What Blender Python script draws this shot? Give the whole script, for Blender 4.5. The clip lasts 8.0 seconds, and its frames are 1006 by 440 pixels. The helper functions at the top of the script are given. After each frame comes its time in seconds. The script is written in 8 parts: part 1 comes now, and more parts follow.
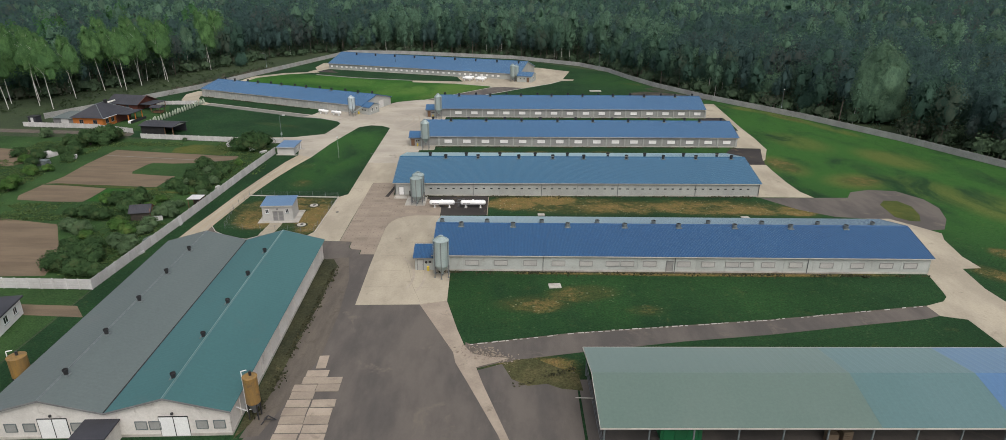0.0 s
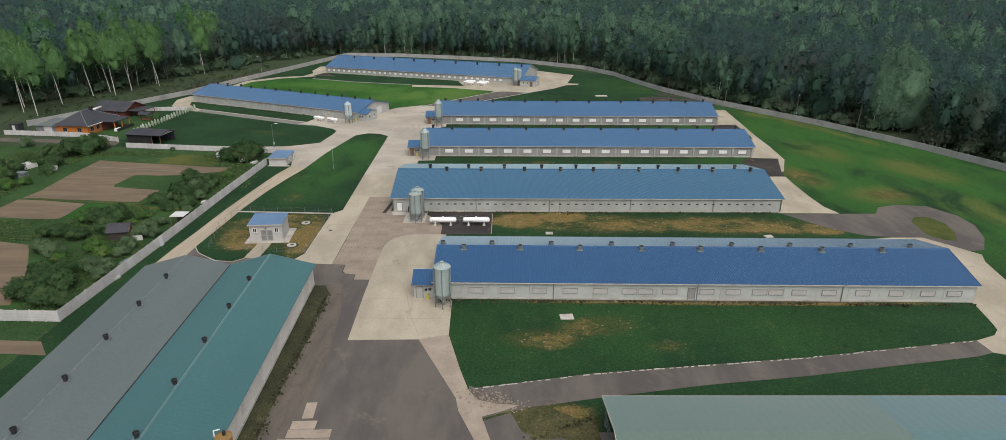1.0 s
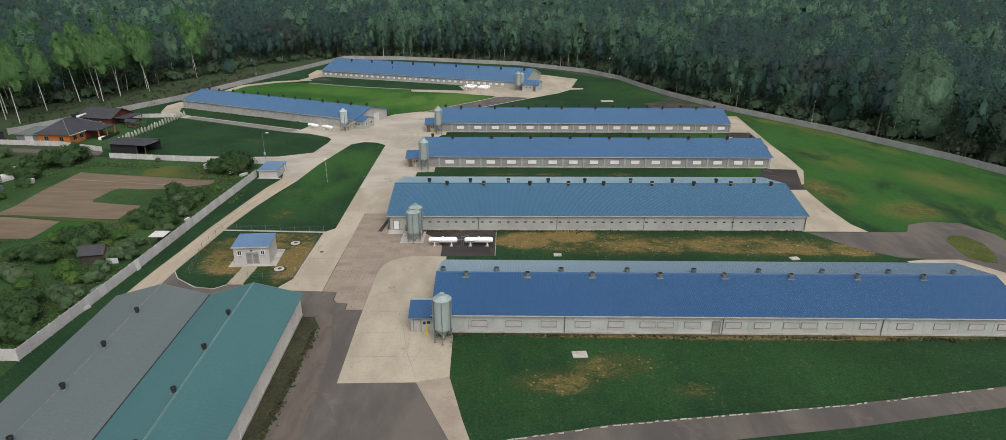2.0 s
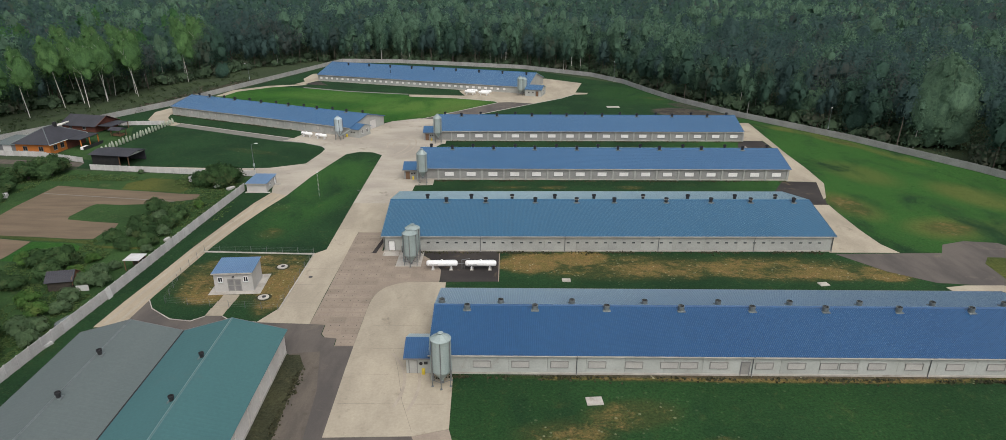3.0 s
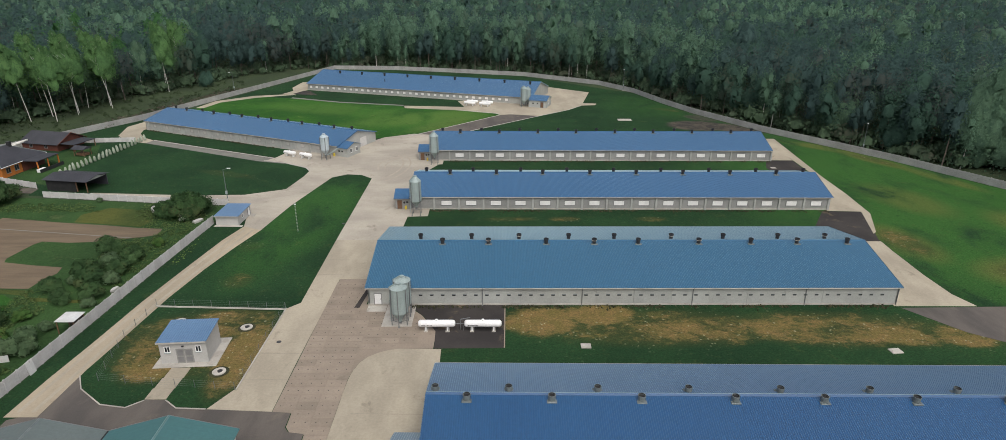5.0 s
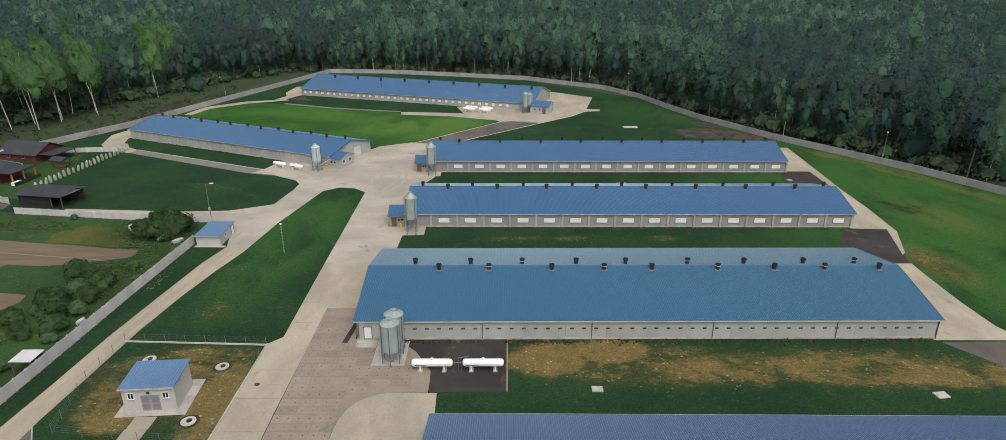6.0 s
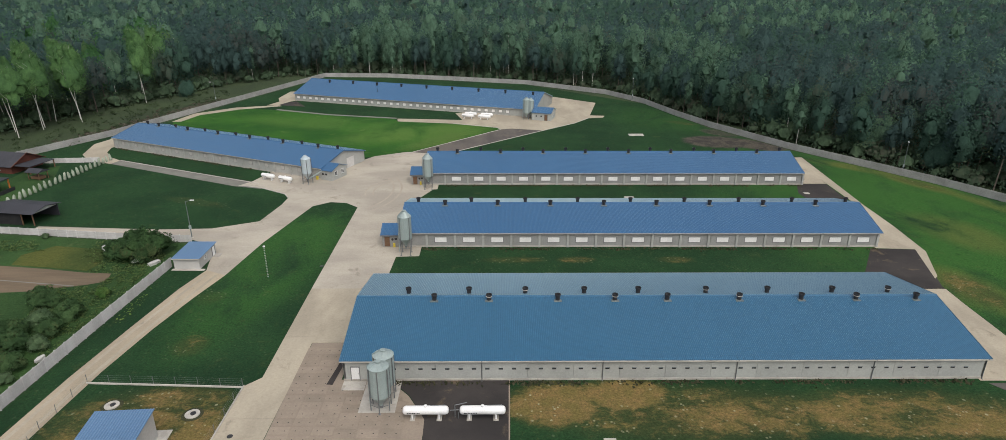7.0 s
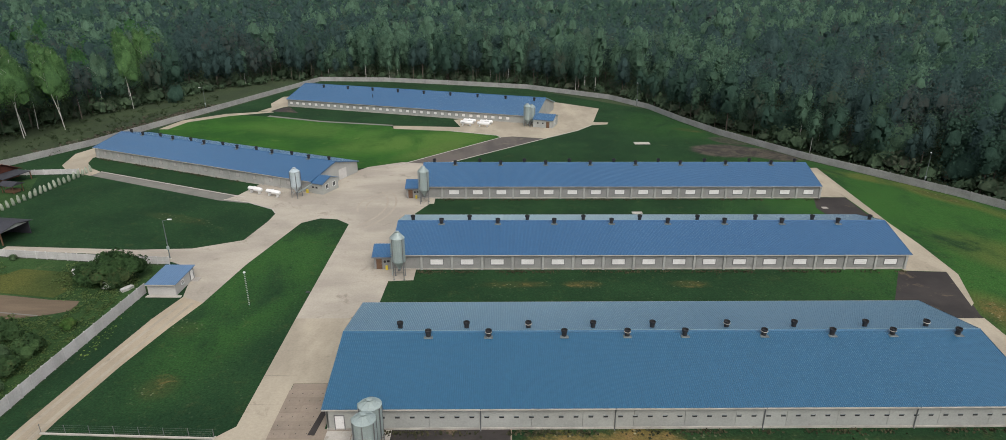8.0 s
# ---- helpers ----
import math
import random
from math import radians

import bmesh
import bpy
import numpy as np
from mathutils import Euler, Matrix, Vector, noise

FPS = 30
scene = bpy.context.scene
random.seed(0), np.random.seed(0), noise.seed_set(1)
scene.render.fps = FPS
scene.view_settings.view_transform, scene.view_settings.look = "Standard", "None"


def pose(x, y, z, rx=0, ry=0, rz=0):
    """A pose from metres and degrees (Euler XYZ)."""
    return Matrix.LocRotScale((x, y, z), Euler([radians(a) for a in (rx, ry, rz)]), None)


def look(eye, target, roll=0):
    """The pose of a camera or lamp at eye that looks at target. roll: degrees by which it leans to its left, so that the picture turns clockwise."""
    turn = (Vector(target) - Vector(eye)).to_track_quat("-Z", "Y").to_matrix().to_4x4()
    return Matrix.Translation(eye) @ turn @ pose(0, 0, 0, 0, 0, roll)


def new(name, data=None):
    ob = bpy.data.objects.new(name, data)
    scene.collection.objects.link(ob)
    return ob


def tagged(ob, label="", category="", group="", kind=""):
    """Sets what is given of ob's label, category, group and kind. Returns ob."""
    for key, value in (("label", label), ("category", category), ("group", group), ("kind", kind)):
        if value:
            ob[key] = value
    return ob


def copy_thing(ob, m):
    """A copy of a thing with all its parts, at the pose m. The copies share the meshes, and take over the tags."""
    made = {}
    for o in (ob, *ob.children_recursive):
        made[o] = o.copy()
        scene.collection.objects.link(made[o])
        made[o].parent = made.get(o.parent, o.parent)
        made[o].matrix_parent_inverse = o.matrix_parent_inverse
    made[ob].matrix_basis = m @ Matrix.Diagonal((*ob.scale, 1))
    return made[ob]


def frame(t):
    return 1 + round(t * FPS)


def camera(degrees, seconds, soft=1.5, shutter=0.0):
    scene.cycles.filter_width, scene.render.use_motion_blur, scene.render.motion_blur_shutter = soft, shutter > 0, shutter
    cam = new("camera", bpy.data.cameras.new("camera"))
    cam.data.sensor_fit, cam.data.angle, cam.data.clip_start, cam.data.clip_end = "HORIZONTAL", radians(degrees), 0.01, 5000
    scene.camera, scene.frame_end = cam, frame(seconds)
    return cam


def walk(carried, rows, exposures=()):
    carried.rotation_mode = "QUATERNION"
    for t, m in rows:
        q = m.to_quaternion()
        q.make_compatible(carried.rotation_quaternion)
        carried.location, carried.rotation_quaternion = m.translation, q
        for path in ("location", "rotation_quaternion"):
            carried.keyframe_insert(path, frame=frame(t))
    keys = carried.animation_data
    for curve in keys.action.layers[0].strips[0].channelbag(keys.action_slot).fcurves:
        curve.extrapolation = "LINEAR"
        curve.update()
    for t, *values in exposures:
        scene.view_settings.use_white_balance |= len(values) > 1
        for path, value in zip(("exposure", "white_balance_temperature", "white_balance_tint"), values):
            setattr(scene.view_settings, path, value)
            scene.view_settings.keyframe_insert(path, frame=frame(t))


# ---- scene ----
# ---------------------------------------------------------------- camera
cam = camera(75.5, 8.0, 0.5)
ROWS = [
    (0.0, -0.347, -0.398, 49.299, -0.445, -21.764, 0.313),
    (1.0, -1.298, 9.508, 49.252, -0.430, -21.732, 0.278),
    (2.0, -2.074, 19.424, 49.241, -0.421, -21.700, 0.243),
    (3.0, -2.691, 29.309, 49.265, -0.418, -21.670, 0.207),
    (4.0, -3.166, 39.128, 49.324, -0.422, -21.642, 0.172),
    (5.0, -3.517, 48.840, 49.420, -0.433, -21.615, 0.137),
    (6.0, -3.759, 58.409, 49.550, -0.449, -21.589, 0.101),
    (7.0, -3.911, 67.796, 49.717, -0.473, -21.564, 0.066),
    (8.0, -3.990, 76.964, 49.918, -0.502, -21.541, 0.030),
]


def heading(x, y, z, yaw, pitch, roll):
    a, b = radians(yaw), radians(pitch)
    way = Vector((-math.sin(a) * math.cos(b), math.cos(a) * math.cos(b), math.sin(b)))
    eye = Vector((x, y, z))
    return look(eye, eye + way * 10, roll)


EXPOSURE = 0.24
walk(cam, [(r[0], heading(*r[1:])) for r in ROWS], [(0.0, EXPOSURE), (8.0, EXPOSURE)])

# ---------------------------------------------------------------- light: a thin overcast sky, a wide weak sun
SUN_EL, SUN_AZ = 56.0, 160.0
world = bpy.data.worlds.new("overcast_sky")
scene.world = world
world.use_nodes = True
wn = world.node_tree.nodes
wl = world.node_tree.links
sky = wn.new("ShaderNodeTexSky")
sky.sky_type = "NISHITA"
sky.sun_disc = False
sky.sun_elevation = radians(SUN_EL)
sky.sun_rotation = radians(SUN_AZ)
sky.air_density = 1.0
sky.dust_density = 6.0
hsv = wn.new("ShaderNodeHueSaturation")
hsv.inputs["Saturation"].default_value = 0.42
wl.new(sky.outputs[0], hsv.inputs["Color"])
wl.new(hsv.outputs[0], wn["Background"].inputs["Color"])
wn["Background"].inputs["Strength"].default_value = 0.14
sun = new("sun", bpy.data.lights.new("sun", "SUN"))
sun.data.energy = 0.42
sun.data.angle = radians(70)
sun.data.color = (1.0, 0.98, 0.95)
_e, _a = radians(SUN_EL), radians(SUN_AZ)
_to = Vector((math.sin(_a) * math.cos(_e), math.cos(_a) * math.cos(_e), math.sin(_e)))
sun.matrix_world = look(_to * 300, (0, 0, 0))

# ---------------------------------------------------------------- materials


def nodes_of(name):
    m = bpy.data.materials.new(name)
    m.use_nodes = True
    nt = m.node_tree
    return m, nt, nt.nodes["Principled BSDF"]


def setin(nt, sock, v):
    if hasattr(v, "is_output"):
        nt.links.new(v, sock)
    else:
        sock.default_value = v


def noise_of(nt, scale, detail=4.0, rough=0.6, vec=None, distort=0.0):
    n = nt.nodes.new("ShaderNodeTexNoise")
    n.inputs["Scale"].default_value = scale
    n.inputs["Detail"].default_value = detail
    n.inputs["Roughness"].default_value = rough
    n.inputs["Distortion"].default_value = distort
    if vec is not None:
        nt.links.new(vec, n.inputs["Vector"])
    return n.outputs["Fac"]


def ramp_of(nt, fac, lo, hi):
    n = nt.nodes.new("ShaderNodeMapRange")
    n.interpolation_type = "SMOOTHSTEP"
    n.inputs["From Min"].default_value = lo
    n.inputs["From Max"].default_value = hi
    nt.links.new(fac, n.inputs["Value"])
    return n.outputs["Result"]


def mix_of(nt, fac, a, b, mode="MIX"):
    n = nt.nodes.new("ShaderNodeMix")
    n.data_type = "RGBA"
    n.blend_type = mode
    setin(nt, n.inputs["Factor"], fac)
    for sock, v in ((n.inputs["A"], a), (n.inputs["B"], b)):
        if hasattr(v, "is_output"):
            nt.links.new(v, sock)
        else:
            sock.default_value = (*v, 1.0)
    return n.outputs["Result"]


def calc(nt, op, a, b=0.0):
    n = nt.nodes.new("ShaderNodeMath")
    n.operation = op
    setin(nt, n.inputs[0], a)
    setin(nt, n.inputs[1], b)
    return n.outputs[0]


def place(nt):
    return nt.nodes.new("ShaderNodeNewGeometry").outputs["Position"]


def stretch(nt, vec, s):
    n = nt.nodes.new("ShaderNodeMapping")
    n.inputs["Scale"].default_value = s
    nt.links.new(vec, n.inputs["Vector"])
    return n.outputs["Vector"]


def bump_of(nt, bsdf, fac, dist, strength=0.6):
    b = nt.nodes.new("ShaderNodeBump")
    b.inputs["Strength"].default_value = strength
    b.inputs["Distance"].default_value = dist
    nt.links.new(fac, b.inputs["Height"])
    nt.links.new(b.outputs["Normal"], bsdf.inputs["Normal"])


def spot(nt, pos, cx, cy, rx, ry, turn=0.0):
    """A soft oval mask on the plan, 1 in the middle."""
    m = nt.nodes.new("ShaderNodeMapping")
    m.vector_type = "TEXTURE"
    m.inputs["Location"].default_value = (cx, cy, 0)
    m.inputs["Rotation"].default_value = (0, 0, radians(turn))
    m.inputs["Scale"].default_value = (rx, ry, 1e6)
    nt.links.new(pos, m.inputs["Vector"])
    n = nt.nodes.new("ShaderNodeVectorMath")
    n.operation = "LENGTH"
    nt.links.new(m.outputs["Vector"], n.inputs[0])
    s = nt.nodes.new("ShaderNodeMapRange")
    s.interpolation_type = "SMOOTHSTEP"
    s.inputs["From Min"].default_value = 1.0
    s.inputs["From Max"].default_value = 0.35
    nt.links.new(n.outputs["Value"], s.inputs["Value"])
    return s.outputs["Result"]


def surface(name, c1, c2, big=0.3, fine=6.0, rough=0.8, metallic=0.0, bump=0.004, amount=1.0, spread=0.18, streak=None, per_object=0.0, spec=0.5, dirt=None, coat=0.0, dust=0.0):
    """Two tones at a large scale, a fine grain over them, relief from the grain."""
    m, nt, b = nodes_of(name)
    pos = place(nt)
    v = stretch(nt, pos, streak) if streak else pos
    col = mix_of(nt, calc(nt, "MULTIPLY", ramp_of(nt, noise_of(nt, big, 5, 0.62, v), 0.5 - spread, 0.5 + spread), amount), c1, c2)
    grain = noise_of(nt, fine, 4, 0.7, pos)
    g = nt.nodes.new("ShaderNodeMapRange")
    g.inputs["To Min"].default_value, g.inputs["To Max"].default_value = 0.78, 1.22
    nt.links.new(grain, g.inputs["Value"])
    mul = nt.nodes.new("ShaderNodeVectorMath")
    mul.operation = "SCALE"
    nt.links.new(col, mul.inputs[0])
    nt.links.new(g.outputs["Result"], mul.inputs["Scale"])
    out = mul.outputs["Vector"]
    if dirt:
        dn = ramp_of(nt, noise_of(nt, dirt[1], 6, 0.7, pos, 0.6), dirt[2], dirt[2] + 0.14)
        out = mix_of(nt, calc(nt, "MULTIPLY", dn, dirt[3]), out, dirt[0])
    if per_object:
        oi = nt.nodes.new("ShaderNodeObjectInfo")
        r = nt.nodes.new("ShaderNodeMapRange")
        r.inputs["To Min"].default_value, r.inputs["To Max"].default_value = 1 - per_object, 1 + per_object
        nt.links.new(oi.outputs["Random"], r.inputs["Value"])
        sc = nt.nodes.new("ShaderNodeVectorMath")
        sc.operation = "SCALE"
        nt.links.new(out, sc.inputs[0])
        nt.links.new(r.outputs["Result"], sc.inputs["Scale"])
        out = sc.outputs["Vector"]
    nt.links.new(out, b.inputs["Base Color"])
    b.inputs["Roughness"].default_value = rough
    b.inputs["Metallic"].default_value = metallic
    b.inputs["Specular IOR Level"].default_value = spec
    b.inputs["Coat Weight"].default_value = coat
    b.inputs["Coat Roughness"].default_value = 0.25
    b.inputs["Sheen Weight"].default_value = dust
    b.inputs["Sheen Roughness"].default_value = 0.3
    b.inputs["Sheen Tint"].default_value = (0.78, 1.0, 0.98, 1.0)
    if bump:
        bump_of(nt, b, grain, bump)
    return m


def leafy(name, c1, c2, c3=None, rough=0.75, through_light=0.45, bump=0.0):
    """Foliage whose clumps differ one from another."""
    m, nt, b = nodes_of(name)
    rnd = nt.nodes.new("ShaderNodeNewGeometry").outputs["Random Per Island"]
    col = mix_of(nt, rnd, c1, c2)
    if c3:
        col = mix_of(nt, ramp_of(nt, noise_of(nt, 0.05, 3, 0.6, place(nt)), 0.45, 0.7), col, c3)
    leafage = noise_of(nt, 1.3, 5, 0.7, place(nt))
    col = mix_of(nt, ramp_of(nt, leafage, 0.32, 0.62), mix_of(nt, 0.3, col, tuple(0.5 * a for a in c1)), col)
    tree = ramp_of(nt, noise_of(nt, 0.11, 2, 0.5, place(nt)), 0.36, 0.64)
    col = mix_of(nt, tree, mix_of(nt, 0.28, col, tuple(0.45 * a for a in c1)), col)
    if bump:
        bump_of(nt, b, leafage, 0.5, bump)
    nt.links.new(col, b.inputs["Base Color"])
    b.inputs["Roughness"].default_value = rough
    b.inputs["Specular IOR Level"].default_value = 0.2
    t = nt.nodes.new("ShaderNodeBsdfTranslucent")
    nt.links.new(col, t.inputs["Color"])
    mx = nt.nodes.new("ShaderNodeMixShader")
    mx.inputs[0].default_value = through_light
    nt.links.new(b.outputs[0], mx.inputs[1])
    nt.links.new(t.outputs[0], mx.inputs[2])
    nt.links.new(mx.outputs[0], nt.nodes["Material Output"].inputs["Surface"])
    return m


def woodland(name, dark, light, dull, share=0.2, rough=0.85, through_light=0.58, relief=0.6):
    """Forest crowns: every tree has a tone of its own, with a mottle of leaf masses over it."""
    m, nt, b = nodes_of(name)
    pos = place(nt)
    tone = nt.nodes.new("ShaderNodeAttribute")
    tone.attribute_name = "tree_tone"
    col = mix_of(nt, tone.outputs["Fac"], dark, light)
    col = mix_of(nt, calc(nt, "MULTIPLY", ramp_of(nt, tone.outputs["Fac"], share + 0.02, share - 0.06), 0.85), col, dull)
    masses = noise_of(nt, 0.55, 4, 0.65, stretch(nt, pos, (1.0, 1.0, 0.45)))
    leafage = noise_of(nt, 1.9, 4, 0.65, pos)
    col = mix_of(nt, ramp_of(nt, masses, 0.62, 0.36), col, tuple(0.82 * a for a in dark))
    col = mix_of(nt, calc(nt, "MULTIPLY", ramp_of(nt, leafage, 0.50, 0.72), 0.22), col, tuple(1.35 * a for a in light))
    bump_of(nt, b, leafage, 0.5, relief * 0.5)
    nt.links.new(col, b.inputs["Base Color"])
    b.inputs["Roughness"].default_value = rough
    b.inputs["Specular IOR Level"].default_value = 0.12
    t = nt.nodes.new("ShaderNodeBsdfTranslucent")
    nt.links.new(col, t.inputs["Color"])
    mx = nt.nodes.new("ShaderNodeMixShader")
    mx.inputs[0].default_value = through_light
    nt.links.new(b.outputs[0], mx.inputs[1])
    nt.links.new(t.outputs[0], mx.inputs[2])
    nt.links.new(mx.outputs[0], nt.nodes["Material Output"].inputs["Surface"])
    return m


def grass(name, lush, deep, dry, spots=(), mottled=0.35, bare=(0.13, 0.10, 0.06), specks=0.0, dark=(), fresh=(), new=(0.034, 0.100, 0.022)):
    """Mown grass: two greens, clumps, straw-coloured worn places with ragged edges, bare soil and pale flower heads."""
    m, nt, b = nodes_of(name)
    pos = place(nt)
    col = mix_of(nt, ramp_of(nt, noise_of(nt, 0.06, 5, 0.65, pos), 0.36, 0.64), deep, lush)
    for d in fresh:
        o = calc(nt, "MULTIPLY", spot(nt, pos, *d[:5]), ramp_of(nt, noise_of(nt, 0.09, 5, 0.6, stretch(nt, pos, (1.0, 0.5, 1.0)), 0.5), 0.30, 0.56))
        col = mix_of(nt, calc(nt, "MULTIPLY", o, d[5]), col, d[6] if len(d) > 6 else new)
    faded = ramp_of(nt, noise_of(nt, 0.30, 8, 0.72, pos, 0.6), 0.56, 0.72)
    col = mix_of(nt, calc(nt, "MULTIPLY", faded, mottled), col, tuple(0.55 * p + 0.45 * q for p, q in zip(lush, dry)))
    clump = noise_of(nt, 1.1, 8, 0.78, pos, 0.7)
    col = mix_of(nt, calc(nt, "MULTIPLY", ramp_of(nt, clump, 0.54, 0.70), 0.45), col, tuple(0.65 * p + 0.35 * q for p, q in zip(lush, dry)))
    col = mix_of(nt, calc(nt, "MULTIPLY", ramp_of(nt, clump, 0.46, 0.34), 0.5), col, tuple(0.5 * p for p in deep))
    mask = None
    for s in spots:
        o = calc(nt, "MULTIPLY", spot(nt, pos, *s[:5]), s[5])
        mask = o if mask is None else calc(nt, "MAXIMUM", mask, o)
    if mask is not None:
        wide = noise_of(nt, 0.16, 6, 0.68, stretch(nt, pos, (0.6, 1.0, 1.0)), 0.4)
        ragged = noise_of(nt, 0.85, 9, 0.80, stretch(nt, pos, (0.7, 1.0, 1.0)), 0.6)
        level = calc(nt, "ADD", calc(nt, "MULTIPLY", wide, 0.6), calc(nt, "MULTIPLY", ragged, 0.6))
        worn = ramp_of(nt, calc(nt, "ADD", level, calc(nt, "MULTIPLY", mask, 0.27)), 0.72, 0.90)
        worn = calc(nt, "MULTIPLY", worn, ramp_of(nt, mask, 0.0, 0.3))
        thin = calc(nt, "MULTIPLY", ramp_of(nt, calc(nt, "ADD", mask, calc(nt, "MULTIPLY", wide, 0.5)), 0.30, 0.95), 0.6)
        col = mix_of(nt, thin, col, tuple(0.5 * p + 0.5 * q for p, q in zip(lush, tuple(0.55 * d for d in dry))))
        tone = mix_of(nt, ramp_of(nt, noise_of(nt, 0.5, 7, 0.75, pos), 0.40, 0.62), dry, bare)
        tone = mix_of(nt, calc(nt, "MULTIPLY", ramp_of(nt, noise_of(nt, 2.0, 6, 0.75, pos), 0.50, 0.64), 0.65), tone, tuple(0.6 * p + 0.4 * q for p, q in zip(lush, dry)))
        col = mix_of(nt, calc(nt, "MULTIPLY", worn, 0.9), col, tone)
    for d in dark:
        rag = noise_of(nt, 0.3, 9, 0.75, pos, 0.8)
        o = ramp_of(nt, calc(nt, "MULTIPLY", spot(nt, pos, *d[:5]), calc(nt, "ADD", rag, 0.25)), 0.18, 0.55)
        col = mix_of(nt, calc(nt, "MULTIPLY", o, 0.9 * d[5]), col, mix_of(nt, ramp_of(nt, rag, 0.4, 0.6), (0.042, 0.040, 0.036), (0.085, 0.075, 0.060)))
    if specks:
        for size, cut, amount in ((1.15, 0.13, specks), (0.6, 0.085, specks)):
            vor = nt.nodes.new("ShaderNodeTexVoronoi")
            vor.inputs["Scale"].default_value = size
            nt.links.new(pos, vor.inputs["Vector"])
            dot = ramp_of(nt, vor.outputs["Distance"], cut * 1.7, cut)
            where = ramp_of(nt, noise_of(nt, 0.16 * size, 5, 0.7, pos), 0.47, 0.57)
            if mask is not None:
                where = calc(nt, "MULTIPLY", where, calc(nt, "ADD", calc(nt, "MULTIPLY", mask, 1.1), 0.12))
            col = mix_of(nt, calc(nt, "MULTIPLY", calc(nt, "MULTIPLY", dot, where), amount), col, (0.30, 0.29, 0.19))
    fine = noise_of(nt, 3.2, 6, 0.75, pos)
    g = nt.nodes.new("ShaderNodeMapRange")
    g.inputs["From Min"].default_value, g.inputs["From Max"].default_value = 0.25, 0.75
    g.inputs["To Min"].default_value, g.inputs["To Max"].default_value = 0.42, 1.58
    nt.links.new(fine, g.inputs["Value"])
    sc = nt.nodes.new("ShaderNodeVectorMath")
    sc.operation = "SCALE"
    nt.links.new(col, sc.inputs[0])
    nt.links.new(g.outputs["Result"], sc.inputs["Scale"])
    nt.links.new(sc.outputs["Vector"], b.inputs["Base Color"])
    b.inputs["Roughness"].default_value = 0.95
    b.inputs["Specular IOR Level"].default_value = 0.1
    bump_of(nt, b, fine, 0.12, 0.8)
    return m


M = {}
# worn places in the grass: middle, half-lengths, turn, strength
HOUSE_SPOTS = [
    (3, 132.8, 8, 6, 0, 1.3), (12, 134.6, 8, 4.8, 0, 1.3), (24, 131.6, 5.5, 4, -20, 0.85), (36, 131.6, 13, 2.8, 3, 0.7), (46, 131.5, 6, 4.5, 0, 0.72), (54, 128.8, 8, 4.2, -6, 1.1), (63, 128.6, 7, 4.4, -12, 1.0), (20, 131, 26, 7.5, 0, 0.72), (46, 130.5, 26, 7, -3, 0.78),
    (34, 98.6, 46, 1.5, -0.75, 1.0), (13, 91.5, 9, 4.2, 10, 0.72), (5, 88, 9, 4, 0, 0.6), (22, 86, 5, 2.5, 0, 0.4), (-1, 174, 9, 2.0, 0, 0.5), (10, 174, 5, 2, 0, 0.6), (28, 174, 5, 2, 0, 0.6),
]
YARD_SPOTS = [
    (-49, 121, 6, 5, 5, 1.0), (-38, 127, 4, 11, 0, 1.0), (-52.5, 125, 3.5, 8, 0, 0.8), (-43, 134, 10, 3.6, 0, 0.95), (-46, 127, 15, 13, 0, 0.75), (-38.5, 124, 4.5, 13, 0, 1.15),
    (4, 70, 9, 6, 0, 0.9), (-46.9, 146, 4, 4, 0, 0.5), (-50, 160, 4, 4, 0, 0.35), (-72, 205, 14, 3, -20, 0.35),
]
FIELD_SPOTS = [(74, 162, 5, 9, 10, 0.62), (87.5, 149, 8, 5, 10, 0.62), (84, 99, 4, 6, 20, 0.7), (92, 107, 4, 4, 0, 0.7), (74, 134, 6, 3.5, 0, 0.7), (98, 217, 10, 2.4, -60, 0.6), (57, 282, 8, 3, -30, 0.5)]
HAY = (0.088, 0.112, 0.030)
HAY_SPOTS = [(90, 230, 16, 4.0, -40, 1.0), (98, 217, 14, 4.0, -60, 1.0), (106, 201, 14, 3.6, -66, 0.9), (74, 162, 7, 12, 10, 1.0), (87.5, 149, 12, 8, 10, 1.0), (106, 168, 9, 15, 25, 0.9), (101, 142, 9, 14, 20, 0.9), (108, 131, 10, 14, 0, 0.9), (88, 186, 9, 15, 20, 0.7)]
HAY_SPOTS = [(*h, HAY) for h in HAY_SPOTS]
DARK_SPOTS = [(62, 257, 15, 10, -10, 1.1), (71, 254, 15, 7, -40, 1.1), (66, 268, 9, 5, -40, 0.8), (30, 99.0, 44, 0.7, -0.75, 0.8)]
FRESH_SPOTS = [(98, 175, 60, 110, 15, 1.0), (58, 290, 30, 30, 0, 0.4), (20, 90, 60, 14, 0, 0.25), (-43, 176, 12, 42, -8, 0.75)] + HAY_SPOTS
LAWN_SPOTS = HOUSE_SPOTS + YARD_SPOTS + FIELD_SPOTS
M["lawn"] = grass("mown_grass", (0.019, 0.053, 0.020), (0.013, 0.038, 0.016), (0.150, 0.118, 0.040), LAWN_SPOTS, 0.34, (0.215, 0.140, 0.058), 0.6, DARK_SPOTS, FRESH_SPOTS)
M["verge"] = grass("worn_verge", (0.066, 0.066, 0.034), (0.036, 0.040, 0.024), (0.150, 0.122, 0.068), (), 1.0)
M["verge_straw"] = grass("straw_dirt", (0.12, 0.105, 0.050), (0.05, 0.055, 0.024), (0.20, 0.165, 0.085), (), 0.9)
